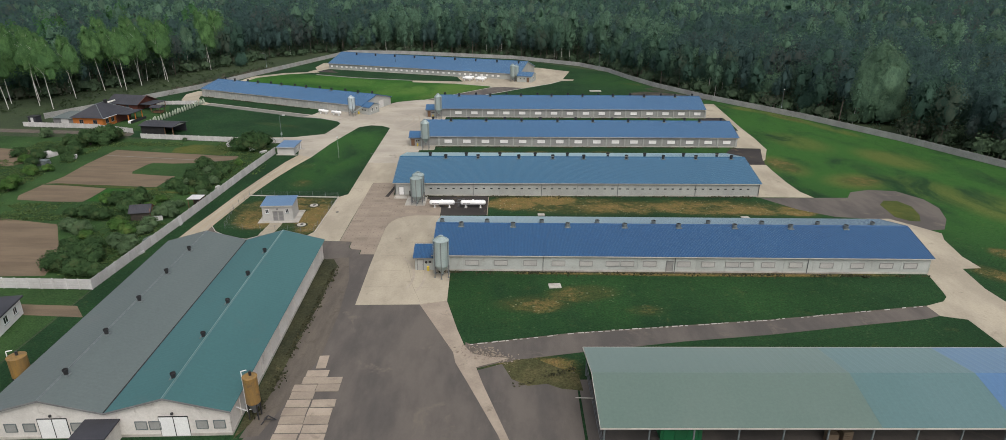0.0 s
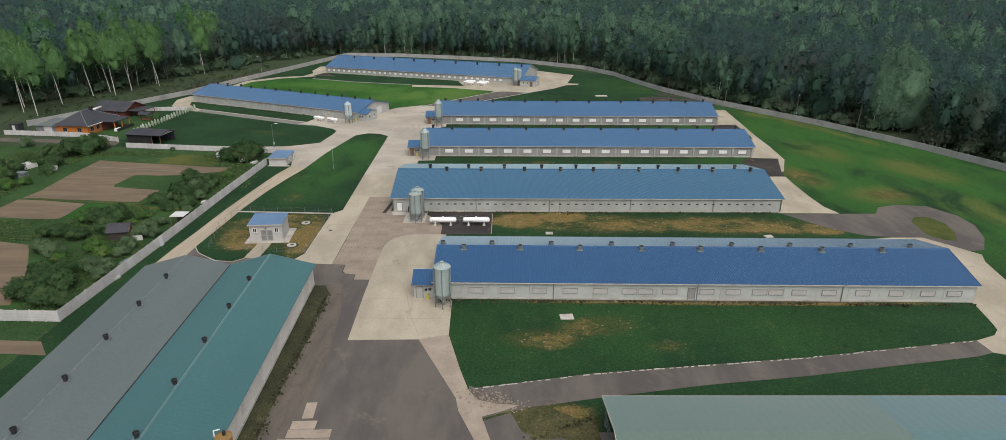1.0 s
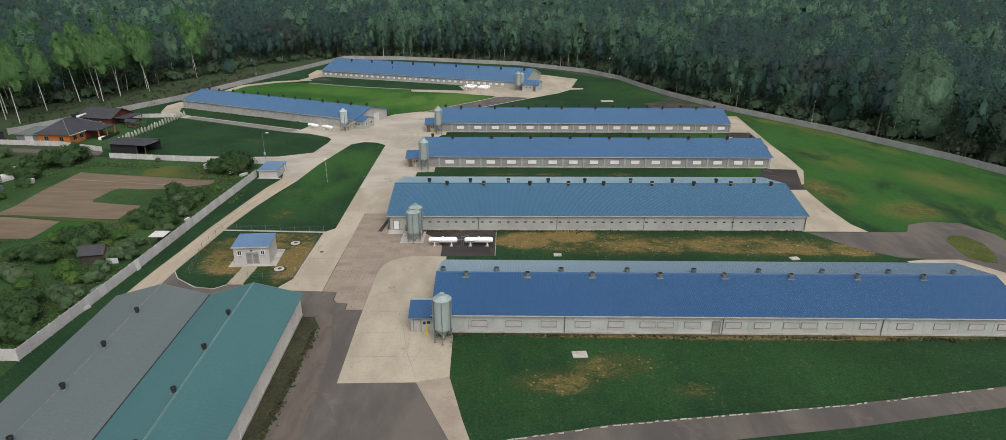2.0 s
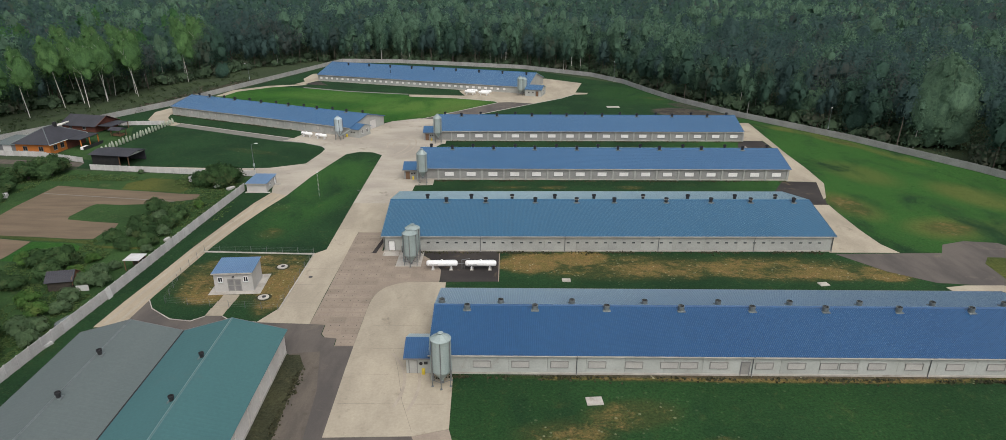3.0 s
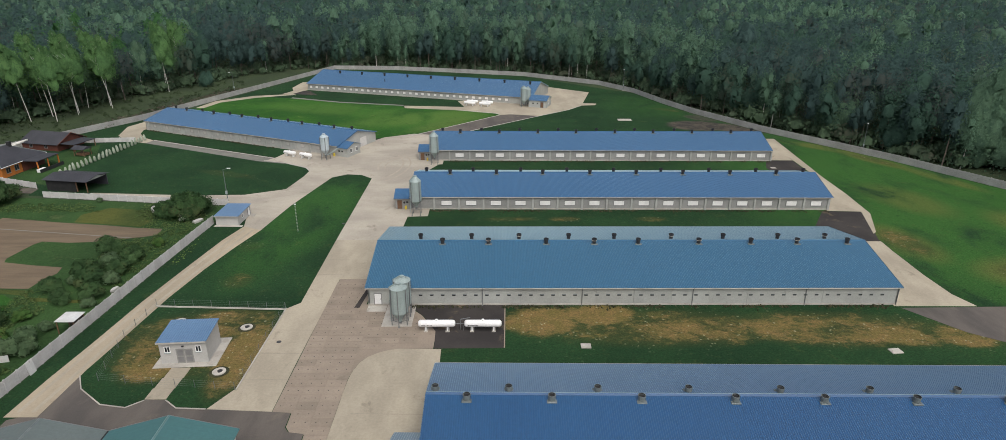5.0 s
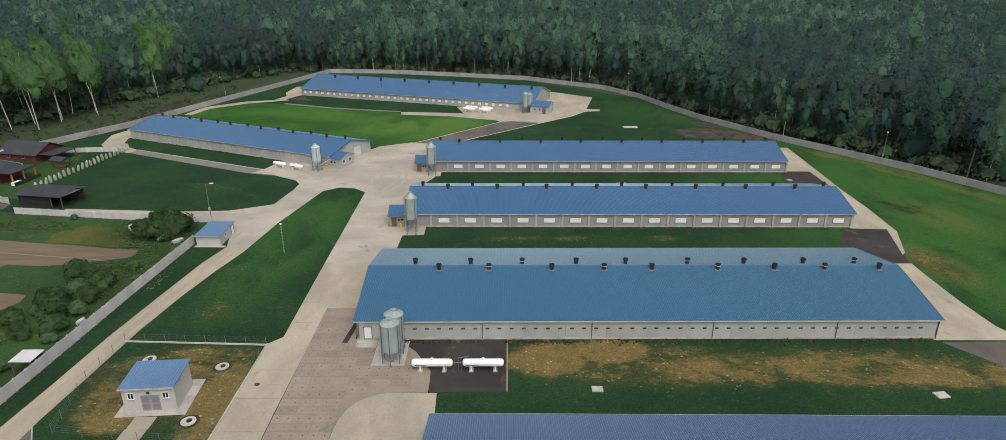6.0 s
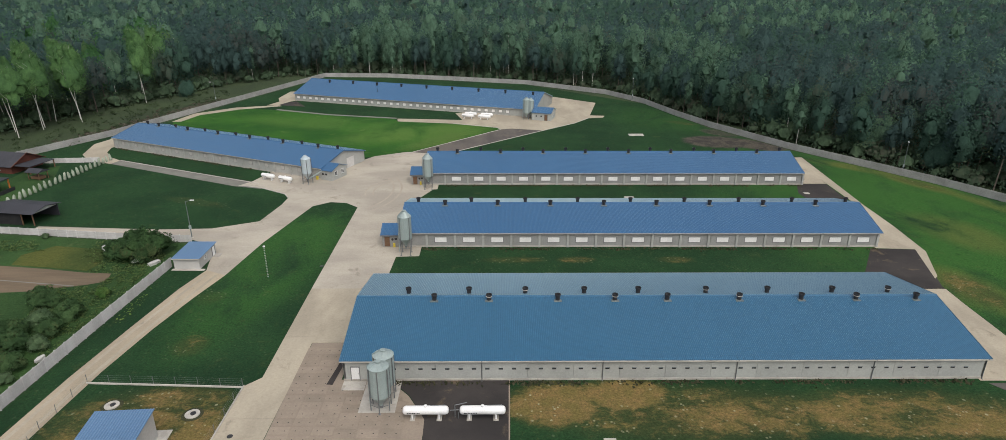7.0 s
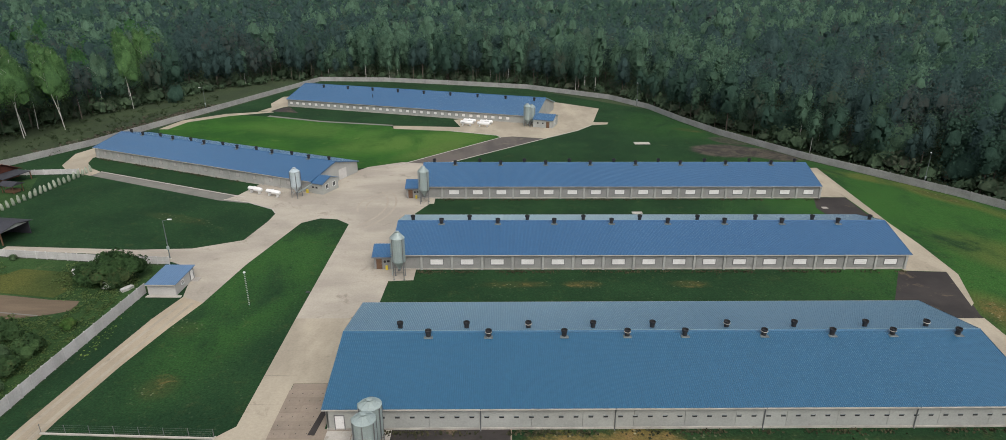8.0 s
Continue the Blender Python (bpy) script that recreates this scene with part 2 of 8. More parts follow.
M["bright_lawn"] = grass("bright_grass", (0.036, 0.112, 0.018), (0.022, 0.078, 0.015), (0.17, 0.19, 0.06), (), 0.8, fresh=[(-30, 268, 34, 12, 25, 0.9, (0.078, 0.150, 0.031)), (-62, 282, 40, 12, -18, 0.7, (0.066, 0.140, 0.028)), (-20, 260, 22, 7, 45, 0.7, (0.092, 0.152, 0.036))])
M["meadow"] = grass("garden_grass", (0.040, 0.086, 0.027), (0.026, 0.058, 0.020), (0.132, 0.128, 0.056), (), 0.8)
M["dry_meadow"] = grass("yellow_grass", (0.085, 0.096, 0.026), (0.044, 0.066, 0.020), (0.14, 0.125, 0.040), (), 0.8)
M["wild"] = grass("forest_floor", (0.050, 0.072, 0.036), (0.040, 0.056, 0.032), (0.120, 0.100, 0.066), (), 0.8)
M["dirt"] = surface("trodden_dirt", (0.136, 0.117, 0.096), (0.100, 0.088, 0.076), 0.35, 5, 0.95, bump=0.01, dirt=((0.075, 0.068, 0.055), 0.5, 0.54, 0.5), spec=0.1, streak=(2, 0.4, 1))
M["soil"] = surface("tilled_soil", (0.178, 0.136, 0.094), (0.132, 0.102, 0.072), 0.12, 5, 0.95, bump=0.05, streak=(0.5, 3.0, 1), spec=0.1)
M["concrete"] = surface("cast_concrete", (0.41, 0.362, 0.278), (0.315, 0.278, 0.215), 0.12, 3.0, 0.9, bump=0.006, dirt=((0.185, 0.162, 0.125), 0.3, 0.58, 0.6), spec=0.25, spread=0.14, streak=(1.0, 0.45, 1))
M["yard_concrete"] = surface("stained_yard_concrete", (0.425, 0.385, 0.318), (0.325, 0.293, 0.243), 0.09, 3.0, 0.9, bump=0.006, dirt=((0.20, 0.175, 0.14), 0.2, 0.57, 0.6), spec=0.25, spread=0.14, streak=(0.5, 1.0, 1))
M["slab"] = surface("weathered_slab", (0.285, 0.235, 0.185), (0.235, 0.195, 0.155), 0.2, 4.0, 0.9, bump=0.006, per_object=0.09, dirt=((0.17, 0.14, 0.11), 0.35, 0.58, 0.5), spec=0.25)
M["old_slab"] = surface("old_slab", (0.34, 0.285, 0.225), (0.27, 0.225, 0.18), 0.3, 4.0, 0.9, bump=0.008, per_object=0.14, dirt=((0.14, 0.12, 0.09), 0.5, 0.58, 0.6), spec=0.25)
M["asphalt"] = surface("worn_asphalt", (0.084, 0.076, 0.070), (0.128, 0.112, 0.098), 0.09, 9.0, 0.92, bump=0.006, dirt=((0.172, 0.145, 0.115), 0.16, 0.57, 0.65), spec=0.25, streak=(1.6, 0.5, 1), spread=0.13)
M["dark_asphalt"] = surface("dark_asphalt", (0.032, 0.029, 0.028), (0.050, 0.044, 0.041), 0.15, 9.0, 0.92, bump=0.006, dirt=((0.150, 0.112, 0.072), 0.22, 0.57, 0.8), spec=0.25)
M["gravel"] = surface("packed_gravel", (0.42, 0.355, 0.262), (0.32, 0.272, 0.202), 0.15, 4, 0.95, bump=0.012, streak=(1, 0.3, 1), spec=0.15, dirt=((0.20, 0.17, 0.12), 0.5, 0.58, 0.5))
M["grey_path"] = surface("grey_path", (0.19, 0.185, 0.16), (0.15, 0.148, 0.128), 0.3, 5, 0.9, bump=0.006)
M["fleece"] = surface("pale_fleece", (0.36, 0.40, 0.32), (0.22, 0.26, 0.19), 1.5, 6, 0.9)
M["kerb"] = surface("kerb_concrete", (0.50, 0.47, 0.42), (0.38, 0.36, 0.32), 0.6, 6, 0.9, bump=0.003)
M["fence"] = surface("precast_concrete", (0.53, 0.52, 0.51), (0.43, 0.42, 0.41), 0.5, 5, 0.9, bump=0.004, per_object=0.05, streak=(1, 1, 0.4))
M["perimeter"] = surface("grey_precast", (0.36, 0.36, 0.345), (0.285, 0.285, 0.272), 0.3, 5, 0.9, bump=0.004, per_object=0.05)
M["blue1"] = surface("deep_blue_sheet", (0.009, 0.062, 0.165), (0.012, 0.070, 0.175), 0.05, 2.0, 0.30, 0.0, 0.0, streak=(1, 0.25, 1), spec=0.6, dust=0.95, coat=0.55)
M["blue2"] = surface("faded_blue_sheet", (0.022, 0.104, 0.194), (0.019, 0.097, 0.182), 0.05, 2.0, 0.30, 0.0, 0.0, streak=(1, 0.25, 1), spec=0.6, dust=0.95, coat=0.5)
M["blue3"] = surface("blue_sheet", (0.025, 0.097, 0.212), (0.029, 0.105, 0.224), 0.05, 2.0, 0.30, 0.0, 0.0, streak=(1, 0.25, 1), spec=0.6, dust=0.95, coat=0.45)
M["green_sheet"] = surface("green_roof_sheet", (0.040, 0.118, 0.122), (0.046, 0.130, 0.134), 0.08, 3, 0.65, 0, 0.0, streak=(1, 0.2, 1), dirt=((0.075, 0.115, 0.118), 0.18, 0.58, 0.45))
M["grey_sheet"] = surface("grey_roof_sheet", (0.095, 0.120, 0.118), (0.108, 0.133, 0.130), 0.08, 3, 0.65, 0, 0.0, streak=(1, 0.2, 1), dirt=((0.125, 0.138, 0.132), 0.18, 0.58, 0.45))
M["pale_blue"] = surface("pale_blue_sheet", (0.105, 0.195, 0.325), (0.095, 0.178, 0.300), 0.1, 3, 0.35, 0, 0.0)
M["tyre"] = surface("tyre_marked_concrete", (0.375, 0.325, 0.26), (0.32, 0.28, 0.225), 0.3, 4, 0.9, bump=0.004, dirt=((0.40, 0.35, 0.28), 0.5, 0.5, 0.8))
M["sage_sheet"] = surface("sage_roof_sheet", (0.088, 0.140, 0.112), (0.100, 0.150, 0.122), 0.07, 3, 0.36, 0, 0.0, dirt=((0.112, 0.152, 0.124), 0.1, 0.55, 0.5), dust=1.0, spec=0.9, coat=0.6)
M["teal_sheet"] = surface("teal_roof_sheet", (0.066, 0.142, 0.140), (0.075, 0.152, 0.152), 0.07, 3, 0.36, 0, 0.0, dust=1.0, spec=0.9, coat=0.6)
M["new_blue"] = surface("bright_blue_sheet", (0.050, 0.135, 0.270), (0.060, 0.150, 0.290), 0.07, 3, 0.36, 0, 0.0, dust=1.0, spec=0.9, coat=0.6)
M["pale_wall"] = surface("pale_wall_panel", (0.425, 0.445, 0.420), (0.36, 0.375, 0.352), 0.25, 4, 0.85, bump=0.003, per_object=0.06, dirt=((0.25, 0.225, 0.19), 0.5, 0.57, 0.5))
M["grey_wall"] = surface("grey_wall_panel", (0.295, 0.298, 0.285), (0.245, 0.247, 0.236), 0.3, 4, 0.9, bump=0.004, per_object=0.06, dirt=((0.15, 0.14, 0.125), 0.5, 0.60, 0.4))
M["mid_wall"] = surface("concrete_wall_panel", (0.375, 0.385, 0.360), (0.315, 0.325, 0.305), 0.3, 4, 0.9, bump=0.004, per_object=0.05, dirt=((0.22, 0.2, 0.175), 0.5, 0.60, 0.4))
M["pilaster"] = surface("grey_pilaster", (0.385, 0.39, 0.37), (0.32, 0.325, 0.305), 0.3, 4, 0.9, bump=0.003)
M["white_panel"] = surface("white_inlet_panel", (0.78, 0.77, 0.75), (0.70, 0.69, 0.67), 0.6, 6, 0.7, bump=0.002)
M["grey_panel"] = surface("grey_inlet_panel", (0.58, 0.57, 0.55), (0.52, 0.51, 0.49), 0.6, 6, 0.7, bump=0.002)
M["dull_panel"] = surface("dull_inlet_panel", (0.44, 0.43, 0.405), (0.38, 0.37, 0.35), 0.6, 6, 0.8, bump=0.002)
M["frame_grey"] = surface("grey_metal_frame", (0.27, 0.265, 0.25), (0.22, 0.215, 0.205), 0.8, 8, 0.6)
M["dark_frame"] = surface("dark_metal_frame", (0.20, 0.20, 0.20), (0.15, 0.15, 0.152), 0.8, 8, 0.6)
M["plinth"] = surface("plinth_concrete", (0.46, 0.435, 0.39), (0.33, 0.31, 0.275), 0.4, 5, 0.9, bump=0.005, dirt=((0.2, 0.18, 0.14), 0.6, 0.56, 0.6))
M["joint"] = surface("joint_filler", (0.15, 0.13, 0.11), (0.30, 0.265, 0.21), 0.25, 6, 0.9, bump=0.0)
M["black"] = surface("black_vent", (0.018, 0.018, 0.02), (0.028, 0.028, 0.03), 1, 8, 0.55)
M["vent_grey"] = surface("grey_vent", (0.15, 0.175, 0.175), (0.10, 0.120, 0.122), 1.5, 8, 0.5)
M["void"] = surface("dark_opening", (0.012, 0.012, 0.013), (0.02, 0.02, 0.02), 1, 8, 0.9)
M["steel"] = surface("galvanised_steel", (0.33, 0.395, 0.385), (0.26, 0.315, 0.305), 0.5, 5, 0.5, 0.1, 0.0, streak=(1, 1, 0.25))
M["pale_steel"] = surface("pale_galvanised_steel", (0.50, 0.57, 0.60), (0.42, 0.49, 0.52), 0.5, 5, 0.45, 0.1, 0.0, streak=(1, 1, 0.25))
M["steel_dark"] = surface("grey_steel", (0.19, 0.20, 0.205), (0.14, 0.15, 0.155), 1, 6, 0.55, 0.4)
M["white"] = surface("white_paint", (0.80, 0.80, 0.79), (0.74, 0.74, 0.73), 0.5, 6, 0.45, bump=0.0)
M["rust_tank"] = surface("ochre_tank", (0.27, 0.155, 0.040), (0.18, 0.115, 0.045), 0.8, 6, 0.6, streak=(2.5, 2.5, 0.3), dirt=((0.09, 0.065, 0.04), 0.6, 0.54, 0.7))
M["barn_wall"] = surface("whitewashed_wall", (0.64, 0.61, 0.57), (0.54, 0.51, 0.475), 0.3, 4, 0.9, bump=0.01, dirt=((0.24, 0.21, 0.175), 0.45, 0.57, 0.6), streak=(1, 1, 0.5))
M["yellow"] = surface("yellow_paint", (0.62, 0.48, 0.05), (0.52, 0.40, 0.04), 1, 8, 0.6)
M["orange"] = surface("orange_render", (0.50, 0.165, 0.030), (0.43, 0.142, 0.026), 0.4, 5, 0.85, bump=0.002)
M["dark_roof"] = surface("anthracite_roof", (0.028, 0.029, 0.036), (0.040, 0.041, 0.050), 0.3, 5, 0.7, bump=0.01)
M["brick_red"] = surface("red_wood", (0.12, 0.036, 0.022), (0.09, 0.028, 0.018), 0.5, 5, 0.8)
M["wood"] = surface("brown_wood", (0.12, 0.065, 0.035), (0.16, 0.09, 0.05), 1, 8, 0.8, streak=(1, 1, 6))
M["glass"] = surface("window_glass", (0.02, 0.025, 0.03), (0.03, 0.035, 0.04), 0.5, 3, 0.12, bump=0.0)
M["hut_wall"] = surface("light_render", (0.46, 0.45, 0.43), (0.41, 0.40, 0.38), 0.4, 5, 0.9, bump=0.003)
M["tin"] = surface("pale_tin_sheet", (0.62, 0.62, 0.61), (0.52, 0.52, 0.51), 0.6, 6, 0.5)
M["rust"] = surface("rusty_sheet", (0.22, 0.10, 0.055), (0.15, 0.075, 0.045), 1, 6, 0.8)
M["green_paint"] = surface("green_skip_paint", (0.010, 0.14, 0.05), (0.012, 0.11, 0.04), 0.8, 6, 0.5)
M["bark"] = surface("brown_bark", (0.040, 0.034, 0.028), (0.060, 0.050, 0.040), 2, 10, 0.95, bump=0.02)
M["birch_bark"] = surface("birch_bark", (0.62, 0.61, 0.57), (0.50, 0.49, 0.45), 0.6, 6, 0.85, bump=0.004, dirt=((0.05, 0.045, 0.04), 0.9, 0.58, 0.9))
M["broad"] = leafy("broadleaf_foliage", (0.070, 0.105, 0.052), (0.100, 0.140, 0.070), None, 0.75, 0.62)
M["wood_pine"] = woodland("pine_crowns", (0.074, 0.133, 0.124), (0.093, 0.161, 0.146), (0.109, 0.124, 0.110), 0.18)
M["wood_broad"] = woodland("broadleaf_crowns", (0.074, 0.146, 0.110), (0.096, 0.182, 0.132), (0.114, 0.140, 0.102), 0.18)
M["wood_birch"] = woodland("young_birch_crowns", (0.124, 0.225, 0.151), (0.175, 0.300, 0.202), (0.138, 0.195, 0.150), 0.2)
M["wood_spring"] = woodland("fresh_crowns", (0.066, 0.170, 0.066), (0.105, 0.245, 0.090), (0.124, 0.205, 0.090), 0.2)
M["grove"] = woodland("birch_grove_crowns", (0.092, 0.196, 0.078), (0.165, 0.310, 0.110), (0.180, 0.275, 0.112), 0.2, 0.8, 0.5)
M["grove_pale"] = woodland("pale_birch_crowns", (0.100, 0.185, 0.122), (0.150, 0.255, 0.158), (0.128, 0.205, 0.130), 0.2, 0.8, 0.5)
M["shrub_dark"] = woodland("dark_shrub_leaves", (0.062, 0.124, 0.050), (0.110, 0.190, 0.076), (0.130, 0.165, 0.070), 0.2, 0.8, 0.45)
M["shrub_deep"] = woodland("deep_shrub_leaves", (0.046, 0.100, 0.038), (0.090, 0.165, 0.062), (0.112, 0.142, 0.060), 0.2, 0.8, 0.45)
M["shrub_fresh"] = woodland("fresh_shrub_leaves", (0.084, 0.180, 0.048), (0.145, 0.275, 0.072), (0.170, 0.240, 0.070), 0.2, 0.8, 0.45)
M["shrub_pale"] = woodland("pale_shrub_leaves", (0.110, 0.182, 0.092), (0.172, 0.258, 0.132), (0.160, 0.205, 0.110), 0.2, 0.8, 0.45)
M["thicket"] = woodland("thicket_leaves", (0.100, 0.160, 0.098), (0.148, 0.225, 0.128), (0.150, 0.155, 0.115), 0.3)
M["pine_bark"] = surface("grey_brown_bark", (0.150, 0.125, 0.100), (0.105, 0.088, 0.072), 0.8, 8, 0.95, bump=0.0)
M["bush"] = leafy("shrub_foliage", (0.080, 0.155, 0.054), (0.135, 0.225, 0.080), None, 0.8, 0.5, 0.0)
M["dandelion"] = leafy("yellow_green_clumps", (0.10, 0.17, 0.04), (0.19, 0.25, 0.06), None, 0.8, 0.2)
M["brush"] = leafy("dry_brush", (0.110, 0.100, 0.074), (0.165, 0.150, 0.112), None, 0.85, 0.2)
M["blossom"] = leafy("white_blossom", (0.55, 0.55, 0.50), (0.70, 0.70, 0.66), None, 0.7, 0.2)
M["weed"] = leafy("wall_weed", (0.030, 0.036, 0.018), (0.080, 0.075, 0.040), None, 0.8, 0.15)
M["tuft"] = leafy("rough_grass_leaf", (0.085, 0.145, 0.045), (0.140, 0.195, 0.075), None, 0.8, 0.4, 0.0)
# ---------------------------------------------------------------- building helpers


def link(name, me, mat, parent=None, label="", at=None, smooth=False):
    ob = new(name, me)
    if mat is not None and not me.materials:
        me.materials.append(mat)
    if smooth:
        me.shade_smooth()
    if parent is not None:
        ob.parent = parent
    if at is not None:
        ob.matrix_basis = at
    if label:
        ob["label"] = label
    return ob


def mesh_of(name, bm):
    bmesh.ops.recalc_face_normals(bm, faces=bm.faces)
    me = bpy.data.meshes.new(name)
    bm.to_mesh(me)
    bm.free()
    return me


def part(name, bm, mat, parent, label="", at=None, smooth=False):
    return link(name, mesh_of(name, bm), mat, parent, label, at, smooth)


def thing(name, at, label, category, group="", kind=""):
    ob = new(name)
    ob.empty_display_size = 0.5
    ob.matrix_basis = at
    return tagged(ob, label, category, group, kind)


def solo(name, bm, mat, label, category, kind="", group="", at=None, smooth=False):
    return tagged(part(name, bm, mat, None, "", at, smooth), label, category, group, kind)


def box(bm, x0, y0, z0, x1, y1, z1):
    v = [bm.verts.new(p) for p in ((x0, y0, z0), (x1, y0, z0), (x1, y1, z0), (x0, y1, z0), (x0, y0, z1), (x1, y0, z1), (x1, y1, z1), (x0, y1, z1))]
    for f in ((3, 2, 1, 0), (4, 5, 6, 7), (0, 1, 5, 4), (1, 2, 6, 5), (2, 3, 7, 6), (3, 0, 4, 7)):
        bm.faces.new([v[i] for i in f])
    return bm


def boxed(*dims):
    return box(bmesh.new(), *dims)


def chamfered(x0, y0, z0, x1, y1, z1, w=0.02):
    bm = boxed(x0, y0, z0, x1, y1, z1)
    bmesh.ops.bevel(bm, geom=bm.edges[:], offset=w, segments=1, affect="EDGES")
    return bm


def prism(bm, pts, z0, z1):
    lo = [bm.verts.new((x, y, z0)) for x, y in pts]
    hi = [bm.verts.new((x, y, z1)) for x, y in pts]
    n = len(pts)
    bm.faces.new(hi)
    bm.faces.new(lo[::-1])
    for i in range(n):
        bm.faces.new((lo[i], lo[(i + 1) % n], hi[(i + 1) % n], hi[i]))
    return bm


def profile_x(bm, pts, x0, x1):
    """A closed outline in y and z, drawn out along x."""
    a = [bm.verts.new((x0, y, z)) for y, z in pts]
    b = [bm.verts.new((x1, y, z)) for y, z in pts]
    n = len(pts)
    bm.faces.new(a)
    bm.faces.new(b[::-1])
    for i in range(n):
        bm.faces.new((a[i], a[(i + 1) % n], b[(i + 1) % n], b[i]))
    return bm


def tube(bm, p0, p1, r0, r1=None, n=8, caps=True):
    p0, p1 = Vector(p0), Vector(p1)
    r1 = r0 if r1 is None else r1
    q = (p1 - p0).to_track_quat("Z", "Y")
    ring = []
    for p, r in ((p0, r0), (p1, r1)):
        ring.append([bm.verts.new(p + q @ Vector((r * math.cos(2 * math.pi * i / n), r * math.sin(2 * math.pi * i / n), 0))) for i in range(n)])
    for i in range(n):
        bm.faces.new((ring[0][i], ring[0][(i + 1) % n], ring[1][(i + 1) % n], ring[1][i]))
    if caps:
        bm.faces.new(ring[0][::-1])
        bm.faces.new(ring[1])
    return bm


def tubes(pairs, r, n=8):
    bm = bmesh.new()
    for a, b in pairs:
        tube(bm, a, b, r, None, n)
    return bm


def lathe(bm, prof, n=20, c=(0, 0)):
    rings = []
    for r, z in prof:
        if r < 1e-4:
            rings.append([bm.verts.new((c[0], c[1], z))])
        else:
            rings.append([bm.verts.new((c[0] + r * math.cos(2 * math.pi * i / n), c[1] + r * math.sin(2 * math.pi * i / n), z)) for i in range(n)])
    for a, b in zip(rings, rings[1:]):
        for i in range(n):
            j = (i + 1) % n
            if len(a) == 1 and len(b) == 1:
                continue
            if len(a) == 1:
                bm.faces.new((a[0], b[i], b[j]))
            elif len(b) == 1:
                bm.faces.new((a[i], a[j], b[0]))
            else:
                bm.faces.new((a[i], a[j], b[j], b[i]))
    return bm


def raw_mesh(name, verts, faces):
    """A mesh from arrays: faces is n x 3 or n x 4."""
    me = bpy.data.meshes.new(name)
    k = faces.shape[1]
    me.vertices.add(len(verts))
    me.vertices.foreach_set("co", np.ascontiguousarray(verts, dtype=np.float32).ravel())
    me.loops.add(faces.size)
    me.loops.foreach_set("vertex_index", np.ascontiguousarray(faces, dtype=np.int32).ravel())
    me.polygons.add(len(faces))
    me.polygons.foreach_set("loop_start", np.arange(0, faces.size, k, dtype=np.int32))
    me.update(calc_edges=True)
    me.shade_flat()
    return me


def ground_piece(name, pts, top, mat, label, category):
    return solo(name, prism(bmesh.new(), pts, -0.25, top), mat, label, category, "structure")


def strip_along(pts, w, z0, z1):
    """A band of width w along a line on the plan."""
    bm = bmesh.new()
    ps = [Vector((x, y)) for x, y in pts]
    lft, rgt = [], []
    for i, p in enumerate(ps):
        d = (ps[min(i + 1, len(ps) - 1)] - ps[max(i - 1, 0)]).normalized()
        n = Vector((-d.y, d.x)) * w / 2
        lft.append(p + n)
        rgt.append(p - n)
    out = [(p.x, p.y) for p in rgt] + [(p.x, p.y) for p in reversed(lft)]
    return prism(bm, out, z0, z1)


# ---------------------------------------------------------------- ground and paving
bm = bmesh.new()
bmesh.ops.create_grid(bm, x_segments=40, y_segments=40, size=2600)
solo("ground", bm, M["wild"], "dark rough grass and forest floor reaching the horizon", "ground", "structure")

ground_piece("lawn_site", [(-65.4, 30), (-65.3, 92.8), (-63.6, 120), (-62.3, 150), (-61.2, 171), (-61.5, 182), (-75, 186), (-110, 188.5), (-138, 238), (-121, 266), (-84, 375.5), (-55, 373.8), (8.4, 355.5), (51.6, 313.5), (65, 273), (80, 247.5), (103, 216), (119, 187), (131, 160), (168, 80), (168, 30)], 0.02, M["lawn"], "mown green farm lawn with dry yellow patches", "lawn")
ground_piece("garden_ground", [(-240, 60), (-65.7, 60), (-65.6, 92.5), (-63.9, 120), (-62.6, 150), (-61.6, 171), (-62, 181.5), (-110, 187.2), (-240, 195)], 0.012, M["meadow"], "rough green grass of the allotment gardens", "grass")
ground_piece("lawn_far", [(-40.3, 240.5), (-30.4, 243.4), (-3.0, 272.8), (-4.4, 275.2), (-18.8, 280.8), (-37.7, 284.2), (-39.4, 288.2), (-64, 294), (-84, 302.5), (-100, 306), (-111, 296), (-113, 284), (-108, 272)], 0.03, M["bright_lawn"], "bright green lawn between two poultry houses", "lawn")

ground_piece("road_main", [(-38.2, 112.5), (-30.3, 112.0), (-30.3, 122.3), (-30.1, 146.65), (-24.2, 146.65), (-24.4, 163.0), (-34.5, 163.0), (-34.3, 138.4), (-36.0, 136.6), (-36.2, 116.5)], 0.060, M["concrete"], "pale concrete farm road", "road")
ground_piece("road_crossing", [(-34.5, 163), (-26.8, 163), (-22.8, 164.5), (-22.5, 175.4), (-18.3, 175.7), (-18.3, 181), (-19.5, 181), (-19.5, 199), (-21.8, 207), (-19.2, 213.2), (-18.2, 213.4), (-18.2, 217), (-19, 238), (-19.5, 243.5), (-29.6, 246), (-38, 241.5), (-40.3, 238), (-42, 234), (-50, 232), (-61.5, 228), (-63.9, 219.6), (-66, 216.3), (-60.3, 214.6), (-53.0, 209.9), (-51.6, 207.5), (-51.7, 203), (-53.2, 193), (-61.4, 189.1), (-72, 188.6), (-97, 190.4), (-97, 188.6), (-75, 186.6), (-62.5, 183.2), (-57.2, 180.1), (-54.6, 170), (-50.6, 168), (-48.8, 182), (-46.6, 192.5), (-44.6, 202), (-41.3, 204.6), (-37.6, 204), (-34.6, 201.2)], 0.062, M["yard_concrete"], "pale stained concrete yard where the farm roads cross", "road")
